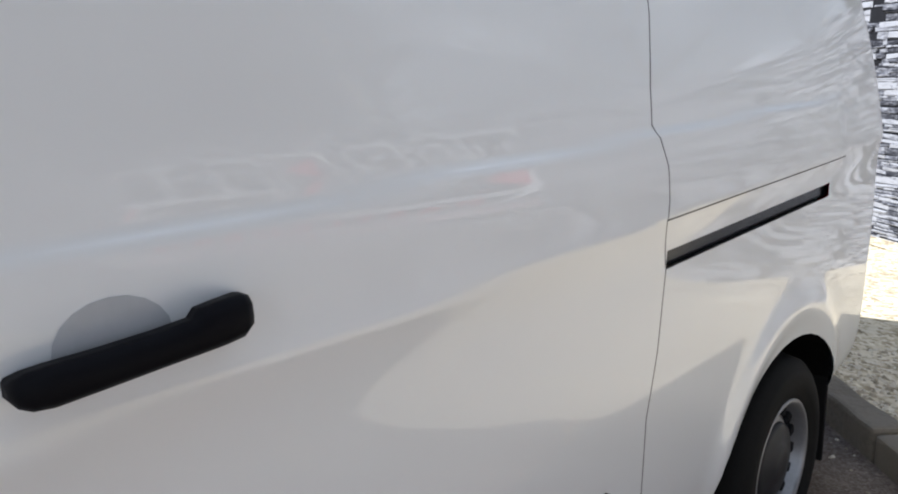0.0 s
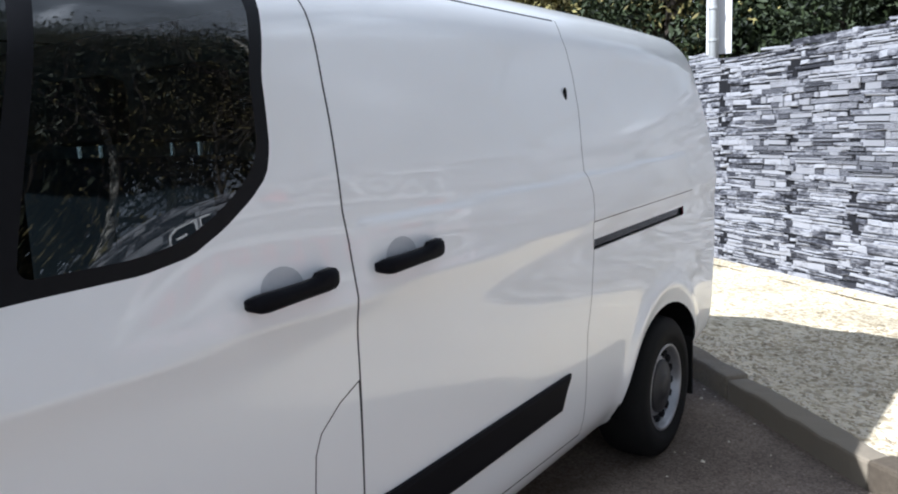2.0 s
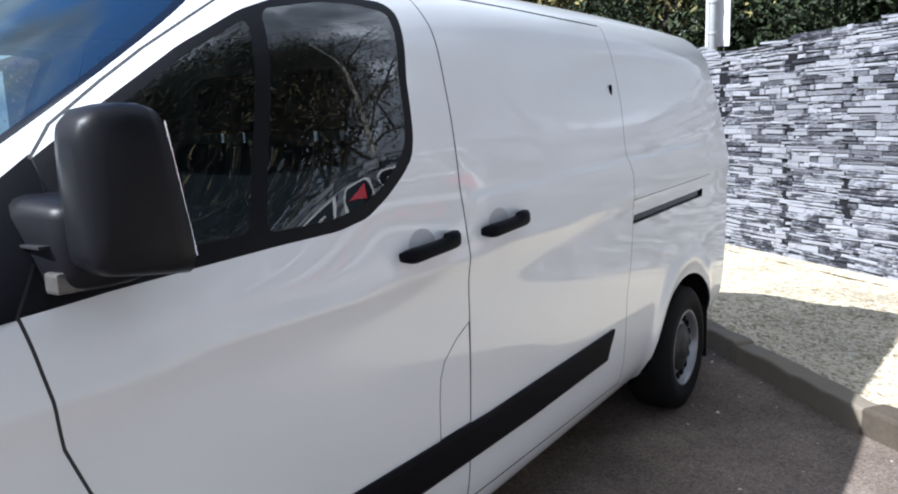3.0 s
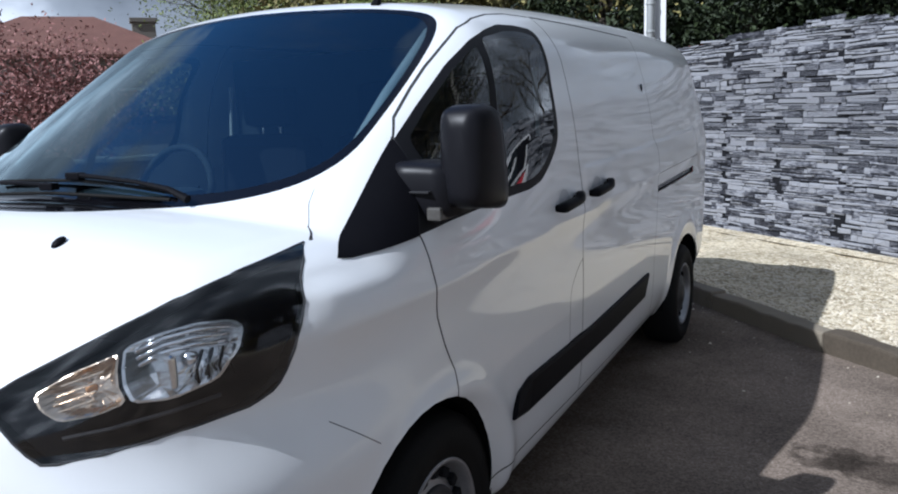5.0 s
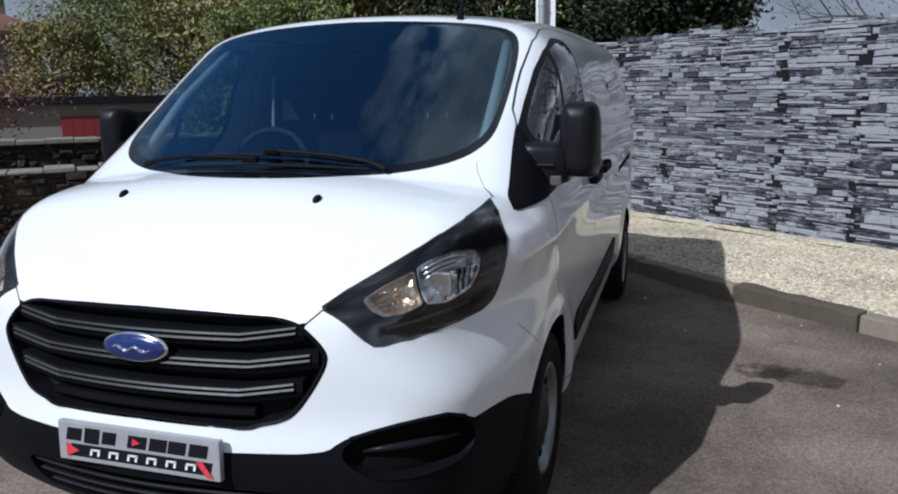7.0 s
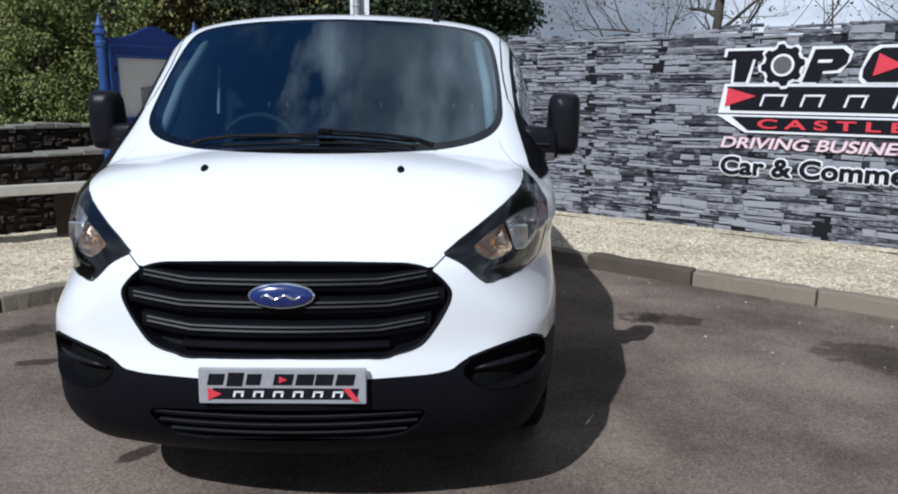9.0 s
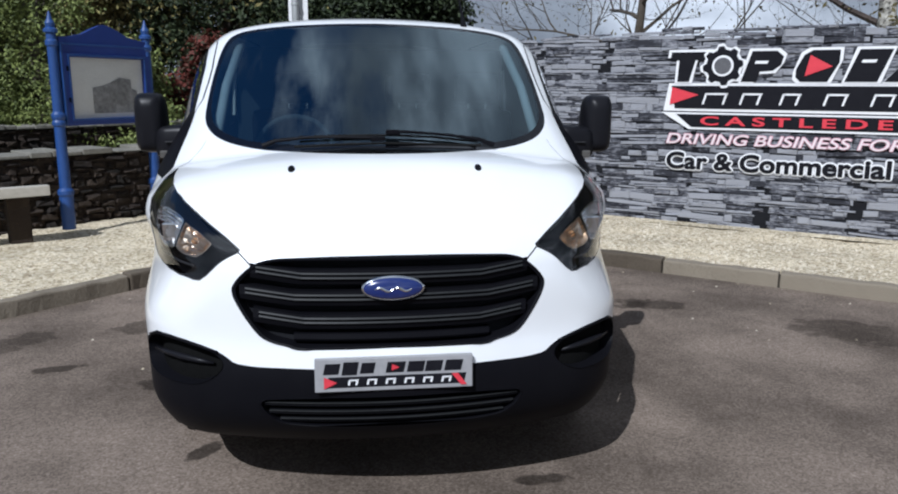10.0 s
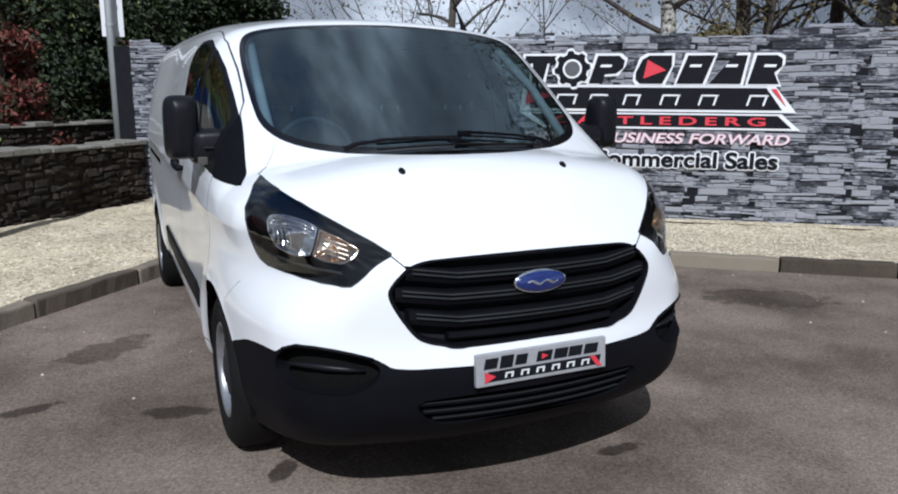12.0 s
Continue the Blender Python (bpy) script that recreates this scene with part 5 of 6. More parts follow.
PANE = rounded([(-0.02, 1.292), (0.25, 1.292), (0.42, 1.293), (0.54, 1.303), (0.632, 1.324), (0.692, 1.354), (0.724, 1.40), (0.731, 1.46), (0.729, 1.55), (0.721, 1.635), (0.708, 1.70), (0.680, 1.748), (0.61, 1.777), (0.44, 1.798), (0.20, 1.810), (-0.02, 1.813)], 2, ((-0.02, 1.292), (-0.02, 1.813),))
CHEEK = rounded([(0.772, 1.162), (1.138, 1.412), (1.128, 1.333), (1.024, 1.174), (0.82, 1.155)], 1, ((1.138, 1.412), (0.772, 1.162), (1.024, 1.174),))
SURROUND = rounded([(1.022, 1.176), (1.17, 1.188), (1.54, 1.208), (1.71, 1.214), (1.806, 1.231), (1.885, 1.272), (1.953, 1.318), (1.998, 1.359), (2.016, 1.41), (2.033, 1.55), (2.085, 1.70), (2.088, 1.73), (2.06, 1.750), (1.95, 1.755), (1.82, 1.750), (1.70, 1.724), (1.60, 1.690), (1.45, 1.610), (1.27, 1.495), (1.138, 1.407), (1.130, 1.333)], 1, ((1.022, 1.176), (1.138, 1.407),), 0.012)
PANE_FRONT = rounded([(1.190, 1.228), (1.475, 1.242), (1.604, 1.672), (1.46, 1.596), (1.29, 1.488), (1.172, 1.404)], 2, (), 0.014)
PANE_REAR = rounded([(1.515, 1.236), (1.70, 1.242), (1.79, 1.258), (1.870, 1.298), (1.935, 1.345), (1.970, 1.382), (1.986, 1.42), (2.002, 1.55), (2.048, 1.69), (2.046, 1.722), (1.94, 1.733), (1.82, 1.726), (1.645, 1.694)], 2, (), 0.016)
BUMPER = rounded([(-0.02, 0.20), (-0.02, 0.603), (0.252, 0.604), (0.36, 0.606), (0.459, 0.607), (0.53, 0.615), (0.557, 0.636), (0.598, 0.655), (0.69, 0.678), (0.76, 0.690), (0.80, 0.689), (0.835, 0.678), (0.861, 0.645), (0.894, 0.645), (0.921, 0.634), (0.94, 0.598), (0.955, 0.57), (1.05, 0.57), (1.05, 0.20)], 1, ((-0.02, 0.20), (-0.02, 0.603), (1.05, 0.57), (1.05, 0.20), (0.861, 0.645)), 0.012)
BONNET_EDGE = [(-0.02, 0.979), (0.20, 0.976), (0.402, 0.968), (0.468, 0.946), (0.512, 0.988), (0.55, 1.026), (0.616, 1.078), (0.689, 1.133), (0.758, 1.177), (0.810, 1.204), (0.773, 1.226), (0.735, 1.272), (0.722, 1.30), (0.714, 1.334), (0.655, 1.301), (0.55, 1.278), (0.434, 1.267), (-0.02, 1.267)]
DOOR_FRONT = [(1.024, 1.174), (1.036, 1.10), (1.046, 1.044), (1.058, 0.96), (1.09, 0.875), (1.130, 0.795), (1.122, 0.72)]
DOOR_TOP = [(1.138, 1.409), (1.190, 1.463), (1.30, 1.540), (1.395, 1.603), (1.50, 1.667), (1.60, 1.727), (1.70, 1.762), (1.84, 1.788), (2.0, 1.803), (2.19, 1.806)]
DOOR_BACK = [(2.206, 1.806), (2.214, 1.70), (2.198, 1.54), (2.193, 1.40), (2.190, 1.27), (2.198, 1.20), (2.203, 1.10), (2.205, 0.93), (2.202, 0.80), (2.199, 0.60), (2.195, 0.355)]
SLIDE_BACK = [(3.52, 1.808), (3.482, 1.744), (3.470, 1.61), (3.438, 1.49), (3.412, 1.426), (3.384, 1.354), (3.368, 1.285), (3.382, 1.262), (3.400, 1.208), (3.400, 1.144), (3.392, 1.108), (3.410, 1.005), (3.385, 0.85), (3.352, 0.72), (3.345, 0.355)]
SILL = [(1.33, 0.365), (2.195, 0.355), (3.345, 0.355)]
FLAP = [(2.200, 0.893), (2.136, 0.861), (2.076, 0.813), (2.057, 0.77), (2.051, 0.70), (2.053, 0.60), (2.198, 0.60)]
MOULDING = [(3.215, 0.622), (3.155, 0.512), (2.555, 0.493), (1.625, 0.488), (1.49, 0.511), (1.555, 0.580), (1.64, 0.602), (2.3, 0.597)]
RAIL = [(3.411, 1.045), (3.410, 1.009), (4.325, 1.034), (4.322, 1.071)]
FRONT_ARCH = [(1.0 + 0.372 * math.cos(a * math.pi / 20), 0.34 + 0.408 * math.sin(a * math.pi / 20)) for a in range(-4, 25)] + [(0.66, 0.15), (1.30, 0.15)]
REAR_ARCH = [(4.13 + 0.445 * math.cos(a * math.pi / 20), 0.295 + 0.375 * math.sin(a * math.pi / 20)) for a in range(-3, 24)] + [(3.72, 0.15), (4.54, 0.15)]
FOG = rounded([(0.861, 0.619), (0.845, 0.655), (0.815, 0.678), (0.760, 0.680), (0.703, 0.673), (0.588, 0.642), (0.560, 0.608), (0.594, 0.565), (0.659, 0.533), (0.760, 0.532), (0.835, 0.542), (0.859, 0.566)], 2, (), 0.02)
INTAKE = rounded([(-0.02, 0.505), (0.29, 0.505), (0.46, 0.492), (0.44, 0.440), (0.39, 0.397), (0.29, 0.385), (-0.02, 0.383)], 2, ((-0.02, 0.505), (-0.02, 0.383)), 0.02)

cut("front_bumper", BUMPER, "front", keep=lambda c: c.y < 0.75)
cut("fog_recess", FOG, "front", keep=lambda c: c.y < 0.6)
cut("gone", INTAKE, "front", keep=lambda c: c.y < 0.4)
cut("gone", GRILLE, "front", keep=lambda c: c.y < 0.4)
cut("bonnet", BONNET_EDGE, "front", keep=lambda c: c.y < 1.1)
cut("windscreen_border", SCREEN, "front", keep=lambda c: c.y > 0.55)
cut("windscreen", PANE, "front", keep=lambda c: c.y > 0.55)
cut("headlight", LAMP, "front", keep=lambda c: c.y < 0.82)
cut("body", LAMP_BACK, "side", over=["headlight"])
cut("front_door", [*DOOR_FRONT[::-1], *DOOR_TOP, *DOOR_BACK, (1.31, 0.365), (1.345, 0.45), (1.31, 0.56), (1.24, 0.66)], "side", over=["body"])
cut("sliding_door", [*DOOR_BACK, *SLIDE_BACK[::-1]], "side", over=["body"])
cut("cheek_panel", CHEEK, "side")
cut("window_surround", SURROUND, "side")
cut("quarter_pane", PANE_FRONT, "side")
cut("door_pane", PANE_REAR, "side")
cut("gone", FRONT_ARCH, "side")
cut("gone", REAR_ARCH, "side")
cut("fuel_flap", FLAP, "side")
cut("slide_channel", RAIL, "side")
PAINTED = ["body", "front_door", "sliding_door", "bonnet", "fuel_flap"]
for line, gap in ((DOOR_FRONT, 0.006), ([(1.02, 1.174), (1.128, 1.333), (1.138, 1.412)], 0.005), (DOOR_TOP, 0.0042), (DOOR_BACK, 0.0055), (SLIDE_BACK, 0.0035), (SILL, 0.006)):
    seam(line, "side", gap, over=PAINTED + ["cheek_panel", "window_surround"])
seam([*FLAP, FLAP[0]], "side", 0.0035, over=PAINTED)
seam([(3.392, 1.108), (4.42, 1.135)], "side", 0.0035)
seam([(2.206, 1.806), (2.80, 1.810), (3.50, 1.806)], "side", 0.007, over=PAINTED)
seam([(0.657, 0.825), (0.72, 0.778), (0.781, 0.731)], "side", 0.0022, over=PAINTED)
seam([(0.466, 0.943), (0.512, 0.985)], "front", 0.005, keep=lambda c: c.y < 0.4)
seam([(0.810, 1.203), (0.773, 1.224), (0.735, 1.270), (0.722, 1.30)], "front", 0.0014, keep=lambda c: c.y < 1.1, over=PAINTED)


def skin_normals(pts):
    p, e = np.array(pts), 0.004
    g = np.stack([van_field(*(p + d).T) - van_field(*(p - d).T) for d in np.eye(3) * e], 1)
    g[np.abs(p[:, 0]) < 1e-4, 0] = 0
    return g / np.linalg.norm(g, axis=1, keepdims=True)


van = tagged(new("van"), "white panel van with black bumper, grille and door mirrors", "van")
PANEL_FACES = {}
for f in half.faces:
    PANEL_FACES.setdefault(TAGS[f[tag_layer]], []).append([tuple(v.co) for v in f.verts])


def panel(name, faces, mat, parent, both=True, sign=1, lift=0.0, label="", flat=0.0):
    """Makes a part from skin faces, with the skin's own smooth normals. both: the two halves in one mesh; flat: how far a pane is flatter than the skin."""
    index, pts, quads = {}, [], []
    for s in ((1, -1) if both else (sign,)):
        for f in faces:
            ids = []
            for x, y, z in f:
                key = (round(s * x, 5) + 0.0, round(y, 5), round(z, 5))
                if key not in index:
                    index[key] = len(pts)
                    pts.append((s * x, y, z))
                ids.append(index[key])
            ids = ids if s > 0 else ids[::-1]
            if len(set(ids)) > 2:
                quads.append(ids)
    nor = skin_normals(pts)
    p = np.array(pts) + nor * lift
    if flat:
        plain = skin_normals([(0.93, 1.72, 1.47)])[0] * np.array([sign, 1, 1])
        nor = nor * (1 - flat) + plain * flat
        nor = nor / np.linalg.norm(nor, axis=1, keepdims=True)
    me = bpy.data.meshes.new(name)
    me.from_pydata(p.tolist(), [], quads)
    me.validate()
    me.update()
    if sum(abs(f.normal.dot(Vector(nor[f.vertices[0]]))) < 2 and f.normal.dot(Vector(nor[f.vertices[0]])) < 0 for f in me.polygons) > len(me.polygons) / 2:
        me.flip_normals()
    me.polygons.foreach_set("use_smooth", [True] * len(me.polygons))
    me.normals_split_custom_set_from_vertices(nor.tolist())
    me.materials.append(mat)
    ob = new(name, me)
    ob.parent = parent
    return tagged(ob, label)


panel("body", PANEL_FACES["body"], PAINT, van)
panel("bonnet", PANEL_FACES["bonnet"], PAINT, van)
panel("front_bumper", PANEL_FACES["front_bumper"], PLASTIC, van, label="black textured plastic bumper")
panel("windscreen_border", PANEL_FACES["windscreen_border"], FRIT, van)
ob = panel("windscreen", PANEL_FACES["windscreen"], GLASS, van, label="clear laminated glass")
panel("shut_line", PANEL_FACES["shut_line"], SEAM, van)
for s in (1, -1):
    door = panel("front_door", PANEL_FACES["front_door"], PAINT, van, False, s)
    panel("window_surround", PANEL_FACES["window_surround"], TRIM, door, False, s, label="black window surround")
    panel("quarter_pane", PANEL_FACES["quarter_pane"], SIDEGLASS, door, False, s, flat=0.55)
    panel("door_pane", PANEL_FACES["door_pane"], SIDEGLASS, door, False, s, flat=0.25)
    panel("cheek_panel", PANEL_FACES["cheek_panel"], PLASTIC, van, False, s, 0.004, "black plastic corner trim")
    # the recess takes a duller black than the bumper to deepen its shade
    panel("fog_recess", PANEL_FACES["fog_recess"], LINER, van, False, s, -0.045, "blank black fog lamp recess, its shade put into a duller black")
    panel("fuel_flap", PANEL_FACES["fuel_flap"], PAINT, van, False, s)
    slide = panel("sliding_door" if s > 0 else "side_panel", PANEL_FACES["sliding_door"], PAINT, van, False, s)
    panel("slide_channel", PANEL_FACES["slide_channel"], GLOSS, van, False, s, -0.012, "dark recessed slide channel")


def skin_x(y, z):
    """Half width of the skin at a height and length."""
    lo, hi = 0.3, 1.2
    for _ in range(30):
        mid = (lo + hi) / 2
        lo, hi = (mid, hi) if van_field(mid, y, z) < 0 else (lo, mid)
    return lo


def skin_y(x, z):
    ys = np.linspace(-0.2, 1.9, 2101)
    return float(ys[np.argmax(van_field(abs(x) + 0 * ys, ys, z + 0 * ys) < 0)])


def strip_on_side(outline, depth, s):
    """A raised moulding that follows the side."""
    bm = bmesh.new()
    pts = []
    for (a, b), (c, d) in zip(outline, outline[1:] + outline[:1]):
        n = max(1, round(math.hypot(c - a, d - b) / 0.12))
        pts += [(a + (c - a) * k / n, b + (d - b) * k / n) for k in range(n)]
    cy, cz = sum(p[0] for p in pts) / len(pts), sum(p[1] for p in pts) / len(pts)
    low = [bm.verts.new((s * (skin_x(y, z) - 0.004), y, z)) for y, z in pts]
    mid = [bm.verts.new((s * (skin_x(y, z) + depth * 0.7), y, z)) for y, z in pts]
    top = [bm.verts.new((s * (skin_x(y, z) + depth), y + (0.012 if y < cy else -0.012) * (abs(y - cy) > 0.7), z + (0.012 if z < cz else -0.012))) for y, z in pts]
    n = len(pts)
    for u, v in ((low, mid), (mid, top)):
        for i in range(n):
            bm.faces.new((u[i], u[(i + 1) % n], v[(i + 1) % n], v[i]))
    cap = bm.faces.new(top)
    bmesh.ops.triangulate(bm, faces=[cap])
    bmesh.ops.recalc_face_normals(bm, faces=bm.faces)
    return bm


def handle_at(y, z, s, parent):
    """A black pull handle on two feet over a flat patch, greyed like a shaded cup."""
    x = skin_x(y + 0.12, z)
    bm = bmesh.new()
    prof = [(y + 0.001, 0.014, 0.006), (y + 0.005, 0.027, 0.012), (y + 0.014, 0.034, 0.016), (y + 0.030, 0.038, 0.0175), (y + 0.07, 0.041, 0.0165), (y + 0.12, 0.042, 0.016), (y + 0.158, 0.0415, 0.0165), (y + 0.166, 0.041, 0.0168), (y + 0.190, 0.039, 0.0175), (y + 0.212, 0.036, 0.0172), (y + 0.223, 0.029, 0.013), (y + 0.228, 0.015, 0.006)]
    ring_pts = []
    for yy, o, h in prof:
        zz = z + 0.07 * (yy - y)
        up = 0.008 * ease(y + 0.157, y + 0.167, yy)
        ring_pts.append([bm.verts.new((s * (skin_x(yy, zz) + o + dx), yy, zz + dz)) for dx, dz in ((0.004, -h * 0.55), (0.005, 0), (0.004, h * 0.55 + up * 0.8), (-0.003, h + up), (-0.022, h + up), (-0.022, -h), (-0.003, -h))])
    for u, v in zip(ring_pts, ring_pts[1:]):
        for k in range(7):
            bm.faces.new((u[k], u[(k + 1) % 7], v[(k + 1) % 7], v[k]))
    bm.faces.new(ring_pts[0]), bm.faces.new(ring_pts[-1])
    for yy in (y + 0.028, y + 0.205):
        zz = z + 0.07 * (yy - y)
        box(bm, (min(s * (x - 0.005), s * (x + 0.02)), yy - 0.014, zz - 0.010), (max(s * (x - 0.005), s * (x + 0.02)), yy + 0.014, zz + 0.010), 0.003)
    bmesh.ops.recalc_face_normals(bm, faces=bm.faces)
    part("handle", bm, PLASTIC, parent, "black pull handle", smooth=True)
    # hand cup: not sunk, the hollow's shade is painted as grey on the skin
    bm = bmesh.new()
    n = 20
    rim = [(y + 0.098 + 0.056 * math.cos(k * 2 * math.pi / n), z + 0.014 + max(-0.008, 0.044 * math.sin(k * 2 * math.pi / n))) for k in range(n)]
    inner = [(y + 0.098 + (a - y - 0.098) * 0.7, z + 0.014 + (b - z - 0.014) * 0.7) for a, b in rim]
    edge = [bm.verts.new((s * (skin_x(a, b) + 0.0010), a, b)) for a, b in rim]
    dip = [bm.verts.new((s * (skin_x(a, b) + 0.0018), a, b)) for a, b in inner]
    for k in range(n):
        bm.faces.new((edge[k], edge[(k + 1) % n], dip[(k + 1) % n], dip[k]))
    bm.faces.new(dip)
    bmesh.ops.recalc_face_normals(bm, faces=bm.faces)
    part("cup_shade", bm, CUPSHADE, parent, "flat grey patch for the shade in the hand cup", smooth=True)


for s in (1, -1):
    pair = [o for o in van.children if o.name.split(".")[0] in ("front_door", "sliding_door", "side_panel") and o.data.vertices[0].co.x * s > 0]
    front = next(o for o in pair if o.name.startswith("front"))
    rear = next(o for o in pair if not o.name.startswith("front"))
    handle_at(1.900, 1.124, s, front)
    if s > 0:
        handle_at(2.266, 1.136, s, rear)
    part("side_moulding", strip_on_side(MOULDING, 0.014, s), PLASTIC, van, "black rubbing strip")
    if s > 0:
        bm = bmesh.new()
        x = skin_x(3.368, 1.537)
        bmesh.ops.create_uvsphere(bm, u_segments=12, v_segments=8, radius=1, matrix=Matrix.LocRotScale((x, 3.368, 1.537), None, (0.006, 0.011, 0.028)))
        part("door_stop", bm, PLASTIC, van, smooth=True)
        bm = bmesh.new()
        x = skin_x(2.0, 0.30)
        box(bm, (x - 0.10, 1.985, 0.262), (x - 0.03, 2.05, 0.30), 0.008)
        part("jack_point", bm, PLASTIC, van)


# grille, intake, badge and plate
def bar_across(z0, z1, reach, back, thick, mat, name, parent, bow=0.262, sag=0.0, ends=0.05):
    """A bar that follows the curve of the nose."""
    bm = bmesh.new()
    rows = []
    for k in range(-12, 13):
        x = reach * k / 12
        yy = NOSE((z0 + z1) / 2) + bow * x * x + back
        drop = -sag * max(0, (abs(k) - 8) / 4)
        rows.append([bm.verts.new((x, yy + dy, z + drop)) for dy, z in ((thick, z0), (0.006, z0), (0.0, z0 + (z1 - z0) * 0.35), (0.004, z1), (thick, z1))])
    for u, v in zip(rows, rows[1:]):
        for a in range(4):
            bm.faces.new((u[a], v[a], v[a + 1], u[a + 1]))
    bm.faces.new(rows[0]), bm.faces.new(rows[-1])
    bmesh.ops.recalc_face_normals(bm, faces=bm.faces)
    return part(name, bm, mat, parent)


def rim_frame(outline, inset, proud, deep, name, mat, parent, centre):
    """A rounded frame along a closed front outline given for the right half."""
    full = [p for p in outline if p[0] > 0.0]
    loop = full + [(-x, z) for x, z in full[::-1]]
    bm = bmesh.new()
    rings = [[] for _ in range(4)]
    cx, cz = centre
    for x, z in loop:
        y = NOSE(z) + 0.262 * x * x
        dx, dz = cx - x, cz - z
        n = math.hypot(dx * 0.6, dz)
        ux, uz = dx * 0.6 / n, dz / n
        for ring, (i, o) in zip(rings, ((-0.004, 0.004), (0.004, -proud), (inset * 0.7, -proud * 0.6), (inset, deep))):
            ring.append(bm.verts.new((x + ux * i, y + o, z + uz * i)))
    n = len(loop)
    for u, v in zip(rings, rings[1:]):
        for k in range(n):
            bm.faces.new((u[k], u[(k + 1) % n], v[(k + 1) % n], v[k]))
    bmesh.ops.recalc_face_normals(bm, faces=bm.faces)
    return part(name, bm, mat, parent)


def backing_for(outline, deep, name, parent):
    full = [p for p in outline if p[0] > 0.0]
    loop = full + [(-x, z) for x, z in full[::-1]]
    bm = bmesh.new()
    f = bm.faces.new([bm.verts.new((x, NOSE(z) + 0.262 * x * x + deep, z)) for x, z in loop])
    bmesh.ops.triangulate(bm, faces=[f])
    return part(name, bm, BACKING, parent)


def recess_wall(outline, deep, s, parent):
    """The lip between the skin and a sunken face."""
    bm = bmesh.new()
    pts = []
    for (a, b), (c, d) in zip(outline, outline[1:] + outline[:1]):
        pts += [(a + (c - a) * k / 6, b + (d - b) * k / 6) for k in range(6)]
    rows = []
    for x, z in pts:
        p = np.array([x, skin_y(x, z), z])
        n = skin_normals([p])[0]
        rows.append([bm.verts.new((s * q[0], q[1], q[2])) for q in (p + n * 0.003, p + n * 0.004 + np.array([0, 0, 0.0]), p - n * deep)])
    for u, v in zip(rows, rows[1:] + rows[:1]):
        for k in range(2):
            bm.faces.new((u[k], v[k], v[k + 1], u[k + 1]))
    bmesh.ops.recalc_face_normals(bm, faces=bm.faces)
    part("recess_lip", bm, PLASTIC, parent)


for s in (1, -1):
    recess_wall(FOG, 0.047, s, van)
    bm = bmesh.new()
    tube(bm, [(s * x, skin_y(x, z) - 0.002, z) for x, z in ((0.585, 0.646), (0.64, 0.663), (0.703, 0.678), (0.76, 0.685), (0.81, 0.684), (0.845, 0.662))], 0.006, 8)
    part("recess_brow", bm, PLASTIC, van, smooth=True)
for s in (1, -1):
    bm = bmesh.new()
    tube(bm, [(s * x, skin_y(x, z) + 0.034, z) for x, z in ((0.605, 0.600), (0.66, 0.606), (0.72, 0.611), (0.78, 0.613), (0.83, 0.608))], [0.005, 0.010, 0.012, 0.010, 0.005], 8)
    part("recess_fold", bm, SATIN, van, smooth=True)
grille = rim_frame(GRILLE, 0.018, 0.006, 0.05, "grille", PLASTIC, van, (0, 0.82))
tagged(grille, "wide black grille with three ribbed bars")
backing_for(GRILLE, 0.06, "grille_backing", grille)
for zc, reach in ((0.908, 0.468), (0.838, 0.505), (0.760, 0.462)):
    bar_across(zc - 0.026, zc + 0.022, reach, 0.006, 0.05, PLASTIC, "grille_bar", grille, sag=-0.020)
    for dz in (0.010, -0.004):
        bar_across(zc + dz - 0.003, zc + dz + 0.004, reach - 0.02, -0.002, 0.012, RIBGREY, "grille_rib", grille, sag=-0.020)
bar_across(0.690, 0.715, 0.33, 0.012, 0.04, PLASTIC, "grille_bar", grille)
intake = rim_frame(INTAKE, 0.012, 0.002, 0.05, "lower_intake", PLASTIC, van, (0, 0.445))
backing_for(INTAKE, 0.05, "intake_backing", intake)
for zc, reach in ((0.474, 0.435), (0.442, 0.42), (0.410, 0.385)):
    bar_across(zc - 0.010, zc + 0.008, reach, 0.012, 0.04, PLASTIC, "intake_bar", intake)
    bar_across(zc + 0.004, zc + 0.008, reach, 0.007, 0.01, RIBGREY, "intake_rib", intake)

bm = bmesh.new()
bmesh.ops.create_uvsphere(bm, u_segments=40, v_segments=16, radius=1, matrix=Matrix.LocRotScale((0, 0.050, 0.874), Euler((radians(-7), 0, 0)), (0.105, 0.016, 0.042)))
badge = part("badge", bm, CHROME, van, "blue oval badge with a chrome rim", smooth=True)
bm = bmesh.new()
bmesh.ops.create_uvsphere(bm, u_segments=40, v_segments=16, radius=1, matrix=Matrix.LocRotScale((0, 0.045, 0.874), Euler((radians(-7), 0, 0)), (0.098, 0.016, 0.0365)))
part("badge_face", bm, BADGE, badge, smooth=True)
bm = bmesh.new()
wave = [Vector((-0.06 + 0.12 * k / 16, 0.0285 + 0.9 * (-0.06 + 0.12 * k / 16) ** 2, 0.874 + 0.006 * math.sin(k * 0.8))) for k in range(17)]
tube(bm, wave, [0.002 + 0.003 * abs(math.sin(k * 0.4)) for k in range(17)], 6)
